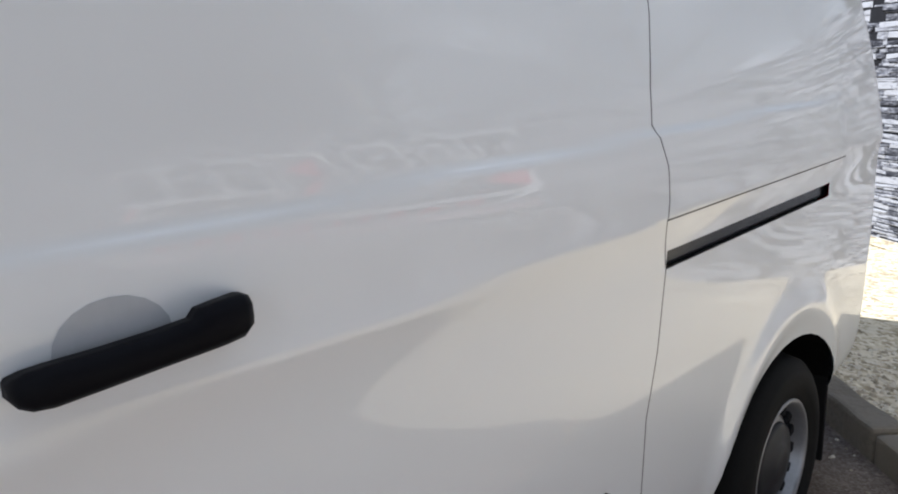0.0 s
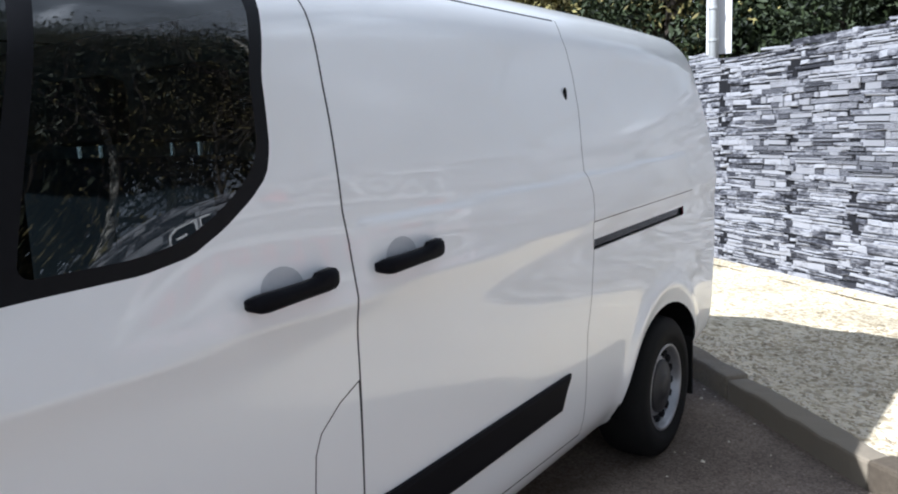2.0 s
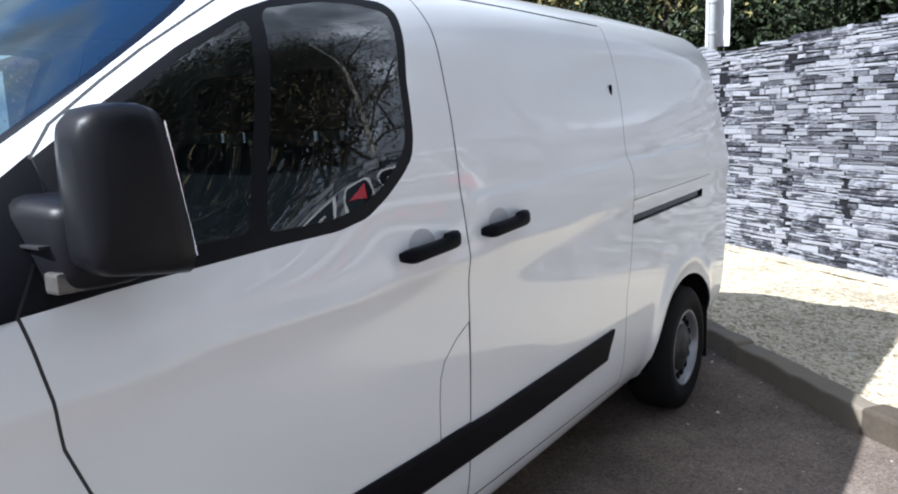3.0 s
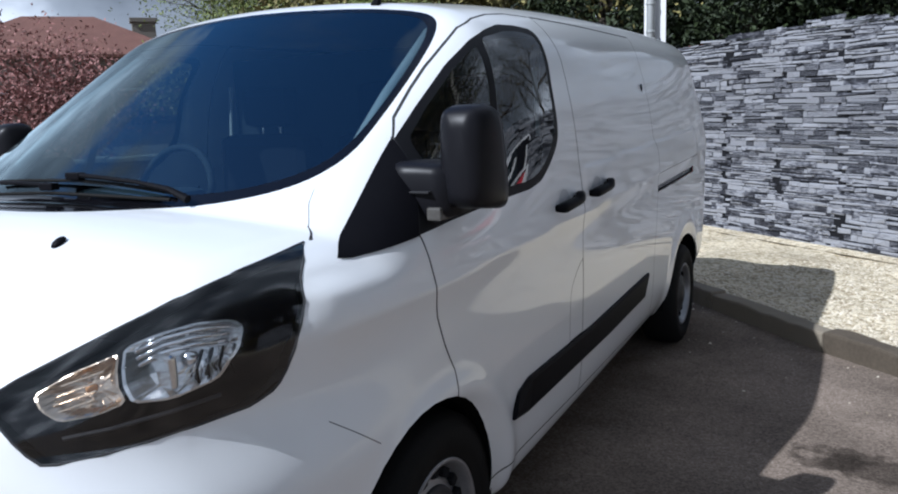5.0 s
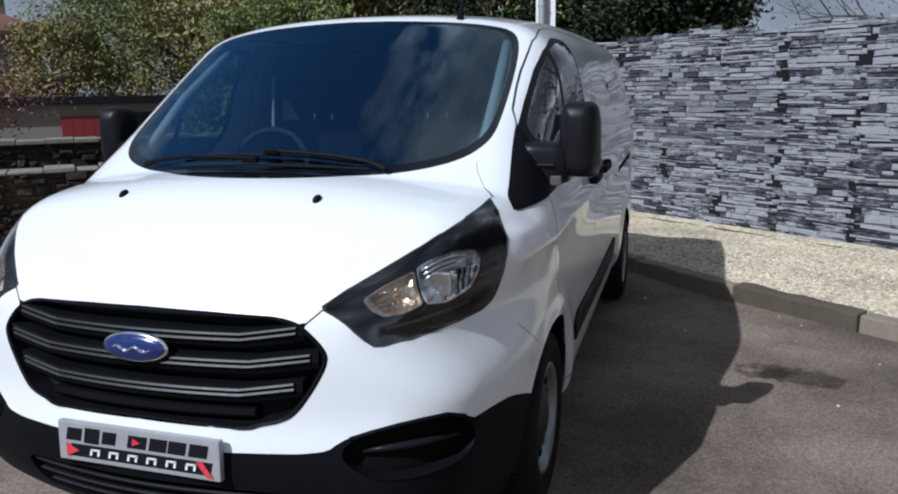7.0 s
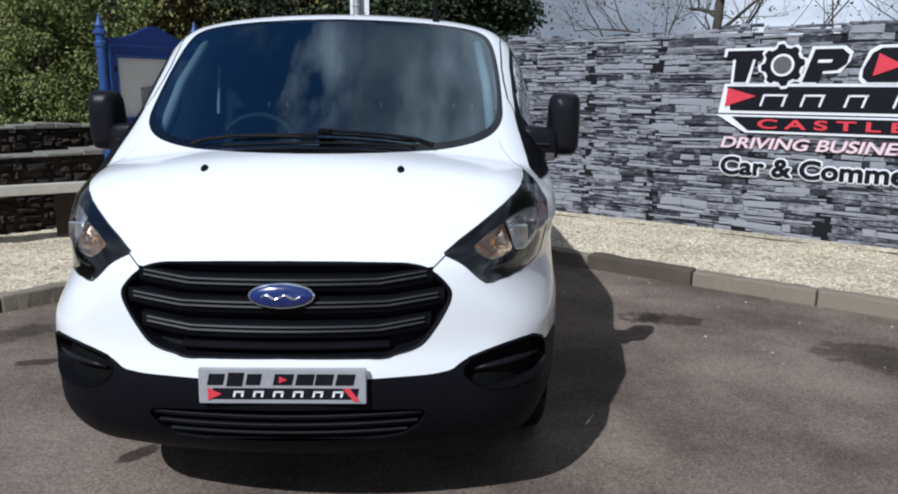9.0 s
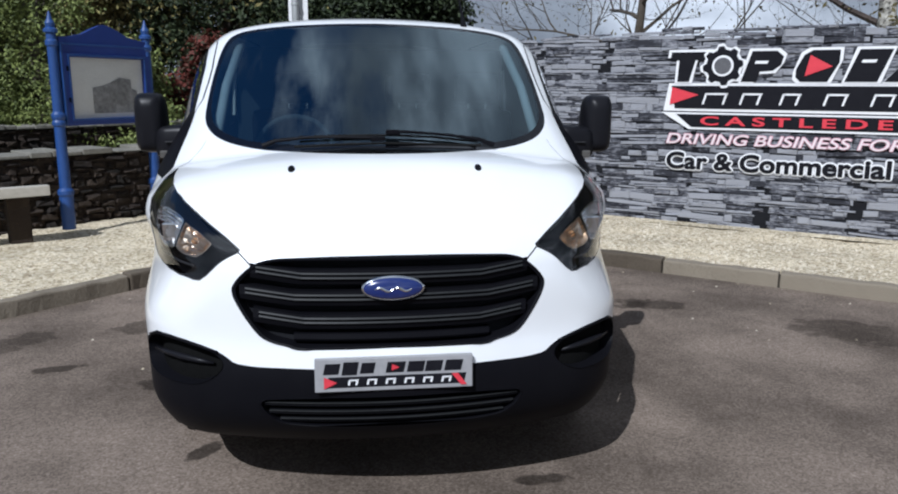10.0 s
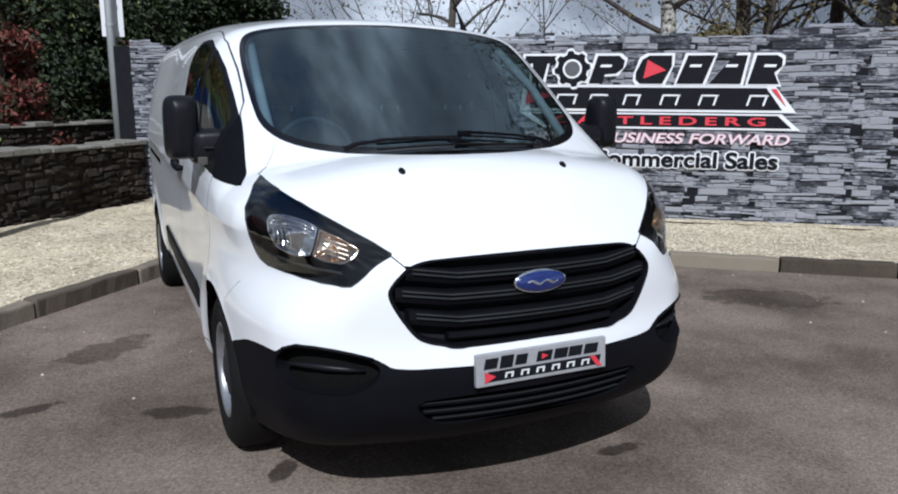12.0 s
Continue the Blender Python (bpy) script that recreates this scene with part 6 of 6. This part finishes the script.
part("badge_mark", bm, CHROME, badge)

plate = new("number_plate")
plate.parent = van
plate.matrix_local = Matrix.Translation((0, 0.012, 0.591)) @ pose(0, 0, 0, -3)
tagged(plate, "silver dealer plate with dark and red bars")
bm = bmesh.new()
box(bm, (-0.262, 0.0, -0.0565), (0.262, 0.02, 0.0565), 0.004)
part("plate_base", bm, PLATEGREY, plate)
for x0, x1, z0, z1, mat in ((-0.235, -0.185, 0.004, 0.040, BLACKPRINT), (-0.175, -0.125, 0.000, 0.044, BLACKPRINT), (-0.115, -0.070, 0.004, 0.040, BLACKPRINT), (-0.03, 0.03, 0.004, 0.040, BLACKPRINT), (0.04, 0.095, 0.004, 0.040, BLACKPRINT), (0.10, 0.155, 0.004, 0.040, BLACKPRINT), (0.165, 0.222, 0.004, 0.040, BLACKPRINT),
                           (-0.225, 0.232, -0.042, -0.006, BLACKPRINT)):
    bm = bmesh.new()
    prism(bm, [(x0, z0), (x1, z0), (x1 + 0.008, z1), (x0 + 0.008, z1)], 0.002, lambda u, v, w: (u, -0.0015 + w, v))
    part("dark_bar", bm, mat, plate)
for k in range(6):
    x0 = -0.155 + k * 0.062
    for q in ([(x0, -0.034), (x0 + 0.007, -0.034), (x0 + 0.011, -0.016), (x0 + 0.004, -0.016)], [(x0 + 0.025, -0.034), (x0 + 0.032, -0.034), (x0 + 0.036, -0.016), (x0 + 0.029, -0.016)], [(x0 + 0.004, -0.020), (x0 + 0.035, -0.020), (x0 + 0.036, -0.015), (x0 + 0.005, -0.015)]):
        bm = bmesh.new()
        prism(bm, q, 0.002, lambda u, v, w: (u, -0.0032 + w, v))
        part("pale_bar", bm, WHITE, plate)
for tri in ([(-0.232, -0.044), (-0.190, -0.024), (-0.232, -0.004)], [(0.19, -0.006), (0.212, -0.006), (0.242, -0.046), (0.222, -0.046)], [(-0.01, 0.012), (0.016, 0.022), (-0.008, 0.033)]):
    bm = bmesh.new()
    prism(bm, tri, 0.002, lambda u, v, w: (u, -0.0048 + w, v))
    part("red_mark", bm, REDPRINT, plate)


# headlights
BEAM = rounded([(0.707, 1.067), (0.740, 1.084), (0.786, 1.096), (0.825, 1.092), (0.839, 1.074), (0.842, 1.034), (0.832, 1.003), (0.822, 0.983), (0.783, 0.965), (0.743, 0.972)], 1, (), 0.006)
TURN = rounded([(0.598, 1.000), (0.648, 1.034), (0.684, 1.050), (0.704, 1.060), (0.737, 0.975), (0.705, 0.960), (0.655, 0.955), (0.622, 0.975)], 1, (), 0.006)


def bowl(poly, deep, sink, s, name, mat, parent, label=""):
    """A faceted reflector bowl behind the lens, within an outline."""
    bm = bmesh.new()
    n = len(poly)
    cx, cz = sum(p[0] for p in poly) / n, sum(p[1] for p in poly) / n
    ring = []
    for f, extra in ((1.0, 0.0), (0.94, 0.006), (0.75, 0.6), (0.5, 0.9), (0.25, 1.0)):
        row = []
        for k in range(n * 3):
            a, b, t = poly[k // 3], poly[(k // 3 + 1) % n], (k % 3) / 3
            x, z = a[0] + (b[0] - a[0]) * t, a[1] + (b[1] - a[1]) * t
            x, z = cx + (x - cx) * f, cz + (z - cz) * f
            y = skin_y(x, z) + sink + deep * (extra + (0.06 if k % 2 else -0.04) * (0.2 < extra < 0.95))
            row.append(bm.verts.new((s * x, y, z)))
        ring.append(row)
    for u, v in zip(ring, ring[1:]):
        for k in range(n * 3):
            bm.faces.new((u[k], u[(k + 1) % (n * 3)], v[(k + 1) % (n * 3)], v[k]))
    bm.faces.new(ring[-1])
    bmesh.ops.recalc_face_normals(bm, faces=bm.faces)
    return part(name, bm, mat, parent, label)


for s in (1, -1):
    lamp = panel("headlight", PANEL_FACES["headlight"], HOUSING, van, False, s, -0.035, "swept-back headlight with a dark housing and clear lens")
    lens = panel("lens", PANEL_FACES["headlight"], LENS, lamp, False, s, 0.001, "clear lens")
    bowl(BEAM, 0.05, 0.010, s, "beam_reflector", REFLECT, lamp, "bright main-beam reflector")
    bowl(TURN, 0.035, 0.010, s, "indicator_reflector", REFLECT_WARM, lamp, "warm-tinted indicator reflector")
    bm = bmesh.new()
    bmesh.ops.create_uvsphere(bm, u_segments=12, v_segments=8, radius=0.011, matrix=Matrix.Translation((s * 0.668, skin_y(0.668, 1.0) + 0.045, 1.0)))
    part("indicator_bulb", bm, AMBER, lamp, smooth=True)
    bm = bmesh.new()
    lathe(bm, [(0.004, -0.016), (0.014, -0.012), (0.016, 0.0), (0.012, 0.012)], 18, "y", (s * 0.782, skin_y(0.782, 1.03) + 0.05, 1.03))
    part("beam_bulb", bm, CHROME, lamp, smooth=True)
    bm = bmesh.new()
    tube(bm, [(s * x, skin_y(x, z) + 0.012, z) for x, z in ((0.66, 0.925), (0.72, 0.932), (0.78, 0.942), (0.82, 0.95))], 0.004, 6)
    part("light_strip", bm, CAPGREY, lamp, "dim daylight strip")
    for k in range(3):
        z = 1.080 - 0.013 * k
        bm = bmesh.new()
        tube(bm, [(s * x, skin_y(x, zz) + 0.020 + 0.006 * k, zz) for x, zz in ((0.722 + 0.004 * k, z - 0.022), (0.75, z - 0.006), (0.785, z + 0.002), (0.822, z - 0.002))], 0.0042, 6)
        part("reflector_step", bm, CHROME, lamp, "bright stepped reflector edge", smooth=True)
    for k in range(4):
        x = 0.800 + 0.010 * k
        bm = bmesh.new()
        tube(bm, [(s * x, skin_y(x, z) + 0.030, z) for z in (0.985, 1.01, 1.045)], 0.0028, 6)
        part("reflector_slot", bm, HOUSING, lamp)
    for k in range(4):
        z = 0.975 + 0.015 * k
        bm = bmesh.new()
        tube(bm, [(s * x, skin_y(x, z + 0.35 * (x - 0.66)) + 0.022, z + 0.35 * (x - 0.66)) for x in (0.632, 0.66, 0.69)], 0.0022, 6)
        part("lens_line", bm, REFLECT_WARM, lamp)
    bm = bmesh.new()
    box(bm, (min(s * 0.735, s * 0.792), skin_y(0.76, 1.02) + 0.030, 0.985), (max(s * 0.735, s * 0.792), skin_y(0.76, 1.02) + 0.046, 1.050), 0.006)
    part("beam_shield", bm, REFLECT, lamp, "bright squared reflector block")
    edge = bmesh.new()
    loop = [(x, skin_y(x, z), z) for x, z in LAMP[:7]] + [(skin_x(y, z), y, z) for y, z in LAMP_BACK[2:11]] + [(x, skin_y(x, z), z) for x, z in LAMP[10:]]
    tube(edge, [(s * x, y, z) for x, y, z in loop + loop[:1]], 0.0028, 6)
    part("lamp_gasket", edge, SEAM, lamp)


# wheels
def make_wheel(at, s, turn=0.0, size=1.0):
    wheel = new("wheel")
    wheel.parent = van
    wheel.matrix_local = Matrix.Translation(at) @ pose(0, 0, 0, turn) @ Matrix.Diagonal((1, size, size, 1))
    tagged(wheel, "black tyre on a silver steel wheel")
    o = s
    bm = bmesh.new()
    lathe(bm, [(0.200, -0.100 * o), (0.222, -0.110 * o), (0.275, -0.114 * o), (0.312, -0.100 * o), (0.328, -0.085 * o), (0.336, -0.04 * o), (0.336, 0.04 * o), (0.328, 0.085 * o), (0.312, 0.100 * o), (0.296, 0.108 * o), (0.294, 0.1095 * o), (0.275, 0.114 * o), (0.240, 0.114 * o), (0.238, 0.1125 * o), (0.222, 0.110 * o), (0.200, 0.098 * o)], 56, caps=False)
    part("tyre", bm, RUBBER, wheel, "black rubber tyre", smooth=True)
    bm = bmesh.new()
    lathe(bm, [(0.202, -0.10 * o), (0.207, 0.090 * o), (0.206, 0.102 * o), (0.200, 0.106 * o), (0.192, 0.103 * o), (0.187, 0.090 * o), (0.182, 0.062 * o), (0.170, 0.052 * o), (0.150, 0.060 * o), (0.126, 0.074 * o), (0.06, 0.076 * o), (0.01, 0.076 * o)], 56)
    part("rim", bm, STEEL, wheel, "silver painted steel rim", smooth=True)
    bm = bmesh.new()
    lathe(bm, [(0.128, 0.070 * o), (0.124, 0.082 * o), (0.112, 0.087 * o), (0.065, 0.092 * o), (0.055, 0.100 * o), (0.03, 0.104 * o), (0.004, 0.104 * o)], 40)
    part("hub_cap", bm, CAPGREY, wheel, "dark grey centre cap", smooth=True)
    slot = bmesh.new()
    box(slot, (-0.024, -0.016, -0.015), (0.024, 0.016, 0.015), 0.006)
    slot_mesh = mesh_of("vent_hole", slot, BACKING)
    for k in range(16):
        a = k * math.pi / 8
        ob = new("vent_hole", slot_mesh)
        ob.parent = wheel
        ob.matrix_local = Matrix.Rotation(a, 4, "X") @ Matrix.Translation((0.053 * o, 0, 0.160))
    return wheel


for s in (1, -1):
    make_wheel((s * 0.830, 1.085, 0.334), s, 12)
    make_wheel((s * 0.852, 4.14, 0.297), s, 40, 0.92)
    for cy, a, b, cz in ((1.0, 0.385, 0.42, 0.34), (4.13, 0.455, 0.385, 0.295)):
        bm = bmesh.new()
        rows = []
        for k in range(-1, 22):
            t = k * math.pi / 20
            y, z = cy + a * math.cos(t), cz + b * math.sin(t)
            rows.append([bm.verts.new((s * x, y, max(z, 0.30))) for x in (0.50, skin_x(y, max(z, 0.4)) - 0.012)])
        for u, v in zip(rows, rows[1:]):
            bm.faces.new((u[0], v[0], v[1], u[1]))
        bm.faces.new([r[0] for r in rows])
        part("arch_liner", bm, LINER, van, "dark wheel-arch liner")
    bm = bmesh.new()
    box(bm, (min(s * 0.72, s * 0.93), 4.56, 0.13), (max(s * 0.72, s * 0.93), 4.575, 0.45), 0.004)
    part("mud_flap", bm, RUBBER, van)
    bm = bmesh.new()
    box(bm, (min(s * 0.74, s * 0.90), 4.90, 0.62), (max(s * 0.74, s * 0.90), 4.985, 1.12), 0.03)
    part("tail_lamp", bm, REDPRINT, van, "red tail lamp")


# door mirrors
def make_mirror(s):
    head = bmesh.new()
    rings = []
    for y, x0, x1, z0, z1, fall in ((1.055, 1.012, 1.055, 1.27, 1.43, 0.0), (1.064, 0.986, 1.076, 1.250, 1.460, 0.0), (1.085, 0.971, 1.091, 1.238, 1.476, 0.0), (1.13, 0.965, 1.101, 1.232, 1.483, 0.01), (1.18, 0.963, 1.105, 1.226, 1.482, 0.03), (1.215, 0.966, 1.103, 1.222, 1.476, 0.045), (1.222, 0.974, 1.095, 1.230, 1.466, 0.045)):
        row = []
        for k in range(36):
            a = k * math.pi / 18
            c, q = math.cos(a), math.sin(a)
            c, q = math.copysign(abs(c) ** 0.42, c), math.copysign(abs(q) ** 0.42, q)
            row.append(head.verts.new((s * ((x0 + x1) / 2 + (x1 - x0) / 2 * c), y + 0.025 - fall * (0.5 + 0.5 * q), (z0 + z1) / 2 - 0.005 + (z1 - z0) / 2 * 1.05 * q)))
        rings.append(row)
    for u, v in zip(rings, rings[1:]):
        for k in range(36):
            head.faces.new((u[k], u[(k + 1) % 36], v[(k + 1) % 36], v[k]))
    head.faces.new(rings[0]), head.faces.new(rings[-1])
    bmesh.ops.recalc_face_normals(head, faces=head.faces)
    mirror = part("door_mirror", head, SATIN, van, "large black plastic door mirror", smooth=True)
    mirror.location = (-0.008 * s, 0 if s > 0 else 0.11, 0.006)
    bm = bmesh.new()
    prism(bm, [(0.98, 1.24), (1.088, 1.24), (1.088, 1.455), (0.98, 1.455)], 0.003, lambda u, v, w: (s * u, 1.249 + w - 0.045 * (v - 1.222) / 0.254, v))
    part("mirror_glass", bm, CHROME, mirror)
    bm = bmesh.new()
    rings = []
    for x, y0, y1, z0, z1 in ((0.825, 1.065, 1.26, 1.168, 1.350), (0.885, 1.068, 1.25, 1.172, 1.346), (0.92, 1.072, 1.245, 1.180, 1.344), (0.955, 1.078, 1.24, 1.190, 1.340), (1.0, 1.085, 1.235, 1.205, 1.335)):
        row = []
        for k in range(20):
            a = k * math.pi / 10
            c, q = math.cos(a), math.sin(a)
            c, q = math.copysign(abs(c) ** 0.4, c), math.copysign(abs(q) ** 0.4, q)
            row.append(bm.verts.new((s * x, (y0 + y1) / 2 + (y1 - y0) / 2 * c, (z0 + z1) / 2 + (z1 - z0) / 2 * q)))
        rings.append(row)
    for u, v in zip(rings, rings[1:]):
        for k in range(20):
            bm.faces.new((u[k], u[(k + 1) % 20], v[(k + 1) % 20], v[k]))
    bm.faces.new(rings[0]), bm.faces.new(rings[-1])
    bmesh.ops.recalc_face_normals(bm, faces=bm.faces)
    part("mirror_arm", bm, SATIN, mirror, smooth=True)
    bm = bmesh.new()
    box(bm, (min(s * 0.88, s * 0.958), 1.062, 1.268), (max(s * 0.88, s * 0.958), 1.08, 1.273), 0.001)
    part("arm_groove", bm, CAPGREY, mirror)
    bm = bmesh.new()
    box(bm, (min(s * 0.945, s * 0.985), 1.070, 1.198), (max(s * 0.945, s * 0.985), 1.12, 1.232), 0.006)
    part("indicator_lamp", bm, LENSGREY, mirror, "clear indicator lamp")
    return mirror


make_mirror(1), make_mirror(-1)

# wipers, washer jets, aerial
def on_screen(x, z, lift):
    y = skin_y(x, z)
    n = skin_normals([(abs(x), y, z)])[0]
    return Vector((x + lift * math.copysign(n[0], x), y + lift * n[1], z + lift * n[2]))


for arm, blade in (([(0.455, 1.272), (0.39, 1.288), (0.28, 1.304), (0.16, 1.314), (0.04, 1.321)], [(-0.335, 1.311), (-0.20, 1.317), (0.04, 1.320), (0.20, 1.312), (0.39, 1.292)]),
                   ([(-0.475, 1.272), (-0.42, 1.284), (-0.30, 1.297), (-0.16, 1.299), (-0.02, 1.296)], [(-0.35, 1.276), (-0.20, 1.284), (-0.01, 1.290), (0.20, 1.285), (0.40, 1.277)])):
    bm = bmesh.new()
    tube(bm, [on_screen(x, z, 0.030 - 0.010 * (k == 0)) for k, (x, z) in enumerate(arm)], [0.011, 0.008, 0.006, 0.006, 0.007], 8)
    wiper = part("wiper", bm, PLASTIC, van, "black windscreen wiper")
    bm = bmesh.new()
    tube(bm, [on_screen(x, z, 0.012) for x, z in blade], 0.005, 6)
    part("wiper_blade", bm, RUBBER, wiper)
    bm = bmesh.new()
    hub = on_screen(*arm[-1], 0.024)
    box(bm, (hub.x - 0.028, hub.y - 0.012, hub.z - 0.009), (hub.x + 0.028, hub.y + 0.012, hub.z + 0.011), 0.004)
    part("blade_clip", bm, PLASTIC, wiper)
for x in (-0.347, 0.347):
    bm = bmesh.new()
    y = 0.468
    z = float(BONNET(y)) - 0.12 * x * x
    bmesh.ops.create_uvsphere(bm, u_segments=12, v_segments=8, radius=1, matrix=Matrix.LocRotScale((x, y, z + 0.003), Euler((radians(30), 0, 0)), (0.013, 0.020, 0.009)))
    part("washer_jet", bm, PLASTIC, van, smooth=True)
bm = bmesh.new()
tube(bm, [(0.455, 1.625, 1.822), (0.455, 1.64, 1.850), (0.45, 1.69, 1.92), (0.435, 1.79, 2.06)], [0.018, 0.013, 0.005, 0.0032], 8)
part("aerial", bm, PLASTIC, van, "thin black roof aerial")

# cabin
def cabin_part(name, boxes, mat, label="", parent=van):
    bm = bmesh.new()
    for lo, hi, r in boxes:
        box(bm, lo, hi, r)
    return part(name, bm, mat, parent, label)


cabin_part("dashboard", [((-0.80, 1.02, 0.75), (0.80, 1.38, 1.16), 0.06), ((-0.62, 1.20, 1.10), (-0.16, 1.42, 1.24), 0.04), ((-0.80, 0.78, 1.05), (0.80, 1.10, 1.13), 0.02)], CABIN, "dark moulded dashboard")
for s in (1, -1):
    bm = bmesh.new()
    tube(bm, [(s * 0.79, 2.20, 1.36), (s * 0.785, 2.205, 1.50), (s * 0.775, 2.21, 1.62)], 0.010, 8)
    part("belt_rail", bm, WHITE, van, "pale seat-belt pillar trim")
    bm = bmesh.new()
    tube(bm, [(s * 0.70, 1.02, 1.30), (s * 0.69, 1.30, 1.52), (s * 0.66, 1.62, 1.72)], 0.022, 8)
    part("pillar_trim", bm, PALETRIM, van, "pale grey inner windscreen pillar", smooth=True)
# dashboard edges, the highlight along them put into a pale colour
for pts in ([(-0.62, 1.10, 1.135), (-0.1, 1.06, 1.137), (0.62, 1.10, 1.135)], [(-0.15, 1.37, 1.165), (0.3, 1.36, 1.165), (0.72, 1.38, 1.165)]):
    bm = bmesh.new()
    tube(bm, pts, 0.011, 6)
    part("dash_edge_glint", bm, DASHGLINT, van, "dashboard edge with its highlight painted pale")
cabin_part("bulkhead", [((-0.78, 2.24, 0.3), (0.78, 2.27, 1.74), 0.0)], CABIN, "dark steel bulkhead")
cabin_part("cabin_floor", [((-0.85, 0.8, 0.40), (0.85, 2.3, 0.45), 0.0)], CABIN)
for x, w in ((-0.42, 0.25), (0.20, 0.22), (0.60, 0.20)):
    seat = cabin_part("seat", [((x - w, 1.62, 0.75), (x + w, 2.05, 0.90), 0.05), ((x - w, 1.98, 0.85), (x + w, 2.12, 1.40), 0.05)], CLOTH, "dark cloth cab seat")
    cabin_part("headrest", [((x - 0.13, 2.02, 1.43), (x + 0.13, 2.12, 1.60), 0.04)], CLOTH, parent=seat)
    for dx in (-0.05, 0.05):
        bm = bmesh.new()
        tube(bm, [(x + dx, 2.07, 1.38), (x + dx, 2.07, 1.45)], 0.007, 8)
        part("headrest_post", bm, CHROME, seat, "bright steel post")
bm = bmesh.new()
ring = [Vector((-0.40 + 0.19 * math.cos(k * math.pi / 12), 1.47 + 0.06 * math.sin(k * math.pi / 12), 1.20 + 0.175 * math.sin(k * math.pi / 12))) for k in range(25)]
tube(bm, ring, 0.014, 8)
tube(bm, [ring[0], (-0.40, 1.45, 1.19), ring[12]], 0.02, 6)
part("steering_wheel", bm, CABIN, van, "black steering wheel", smooth=True)
half.free()
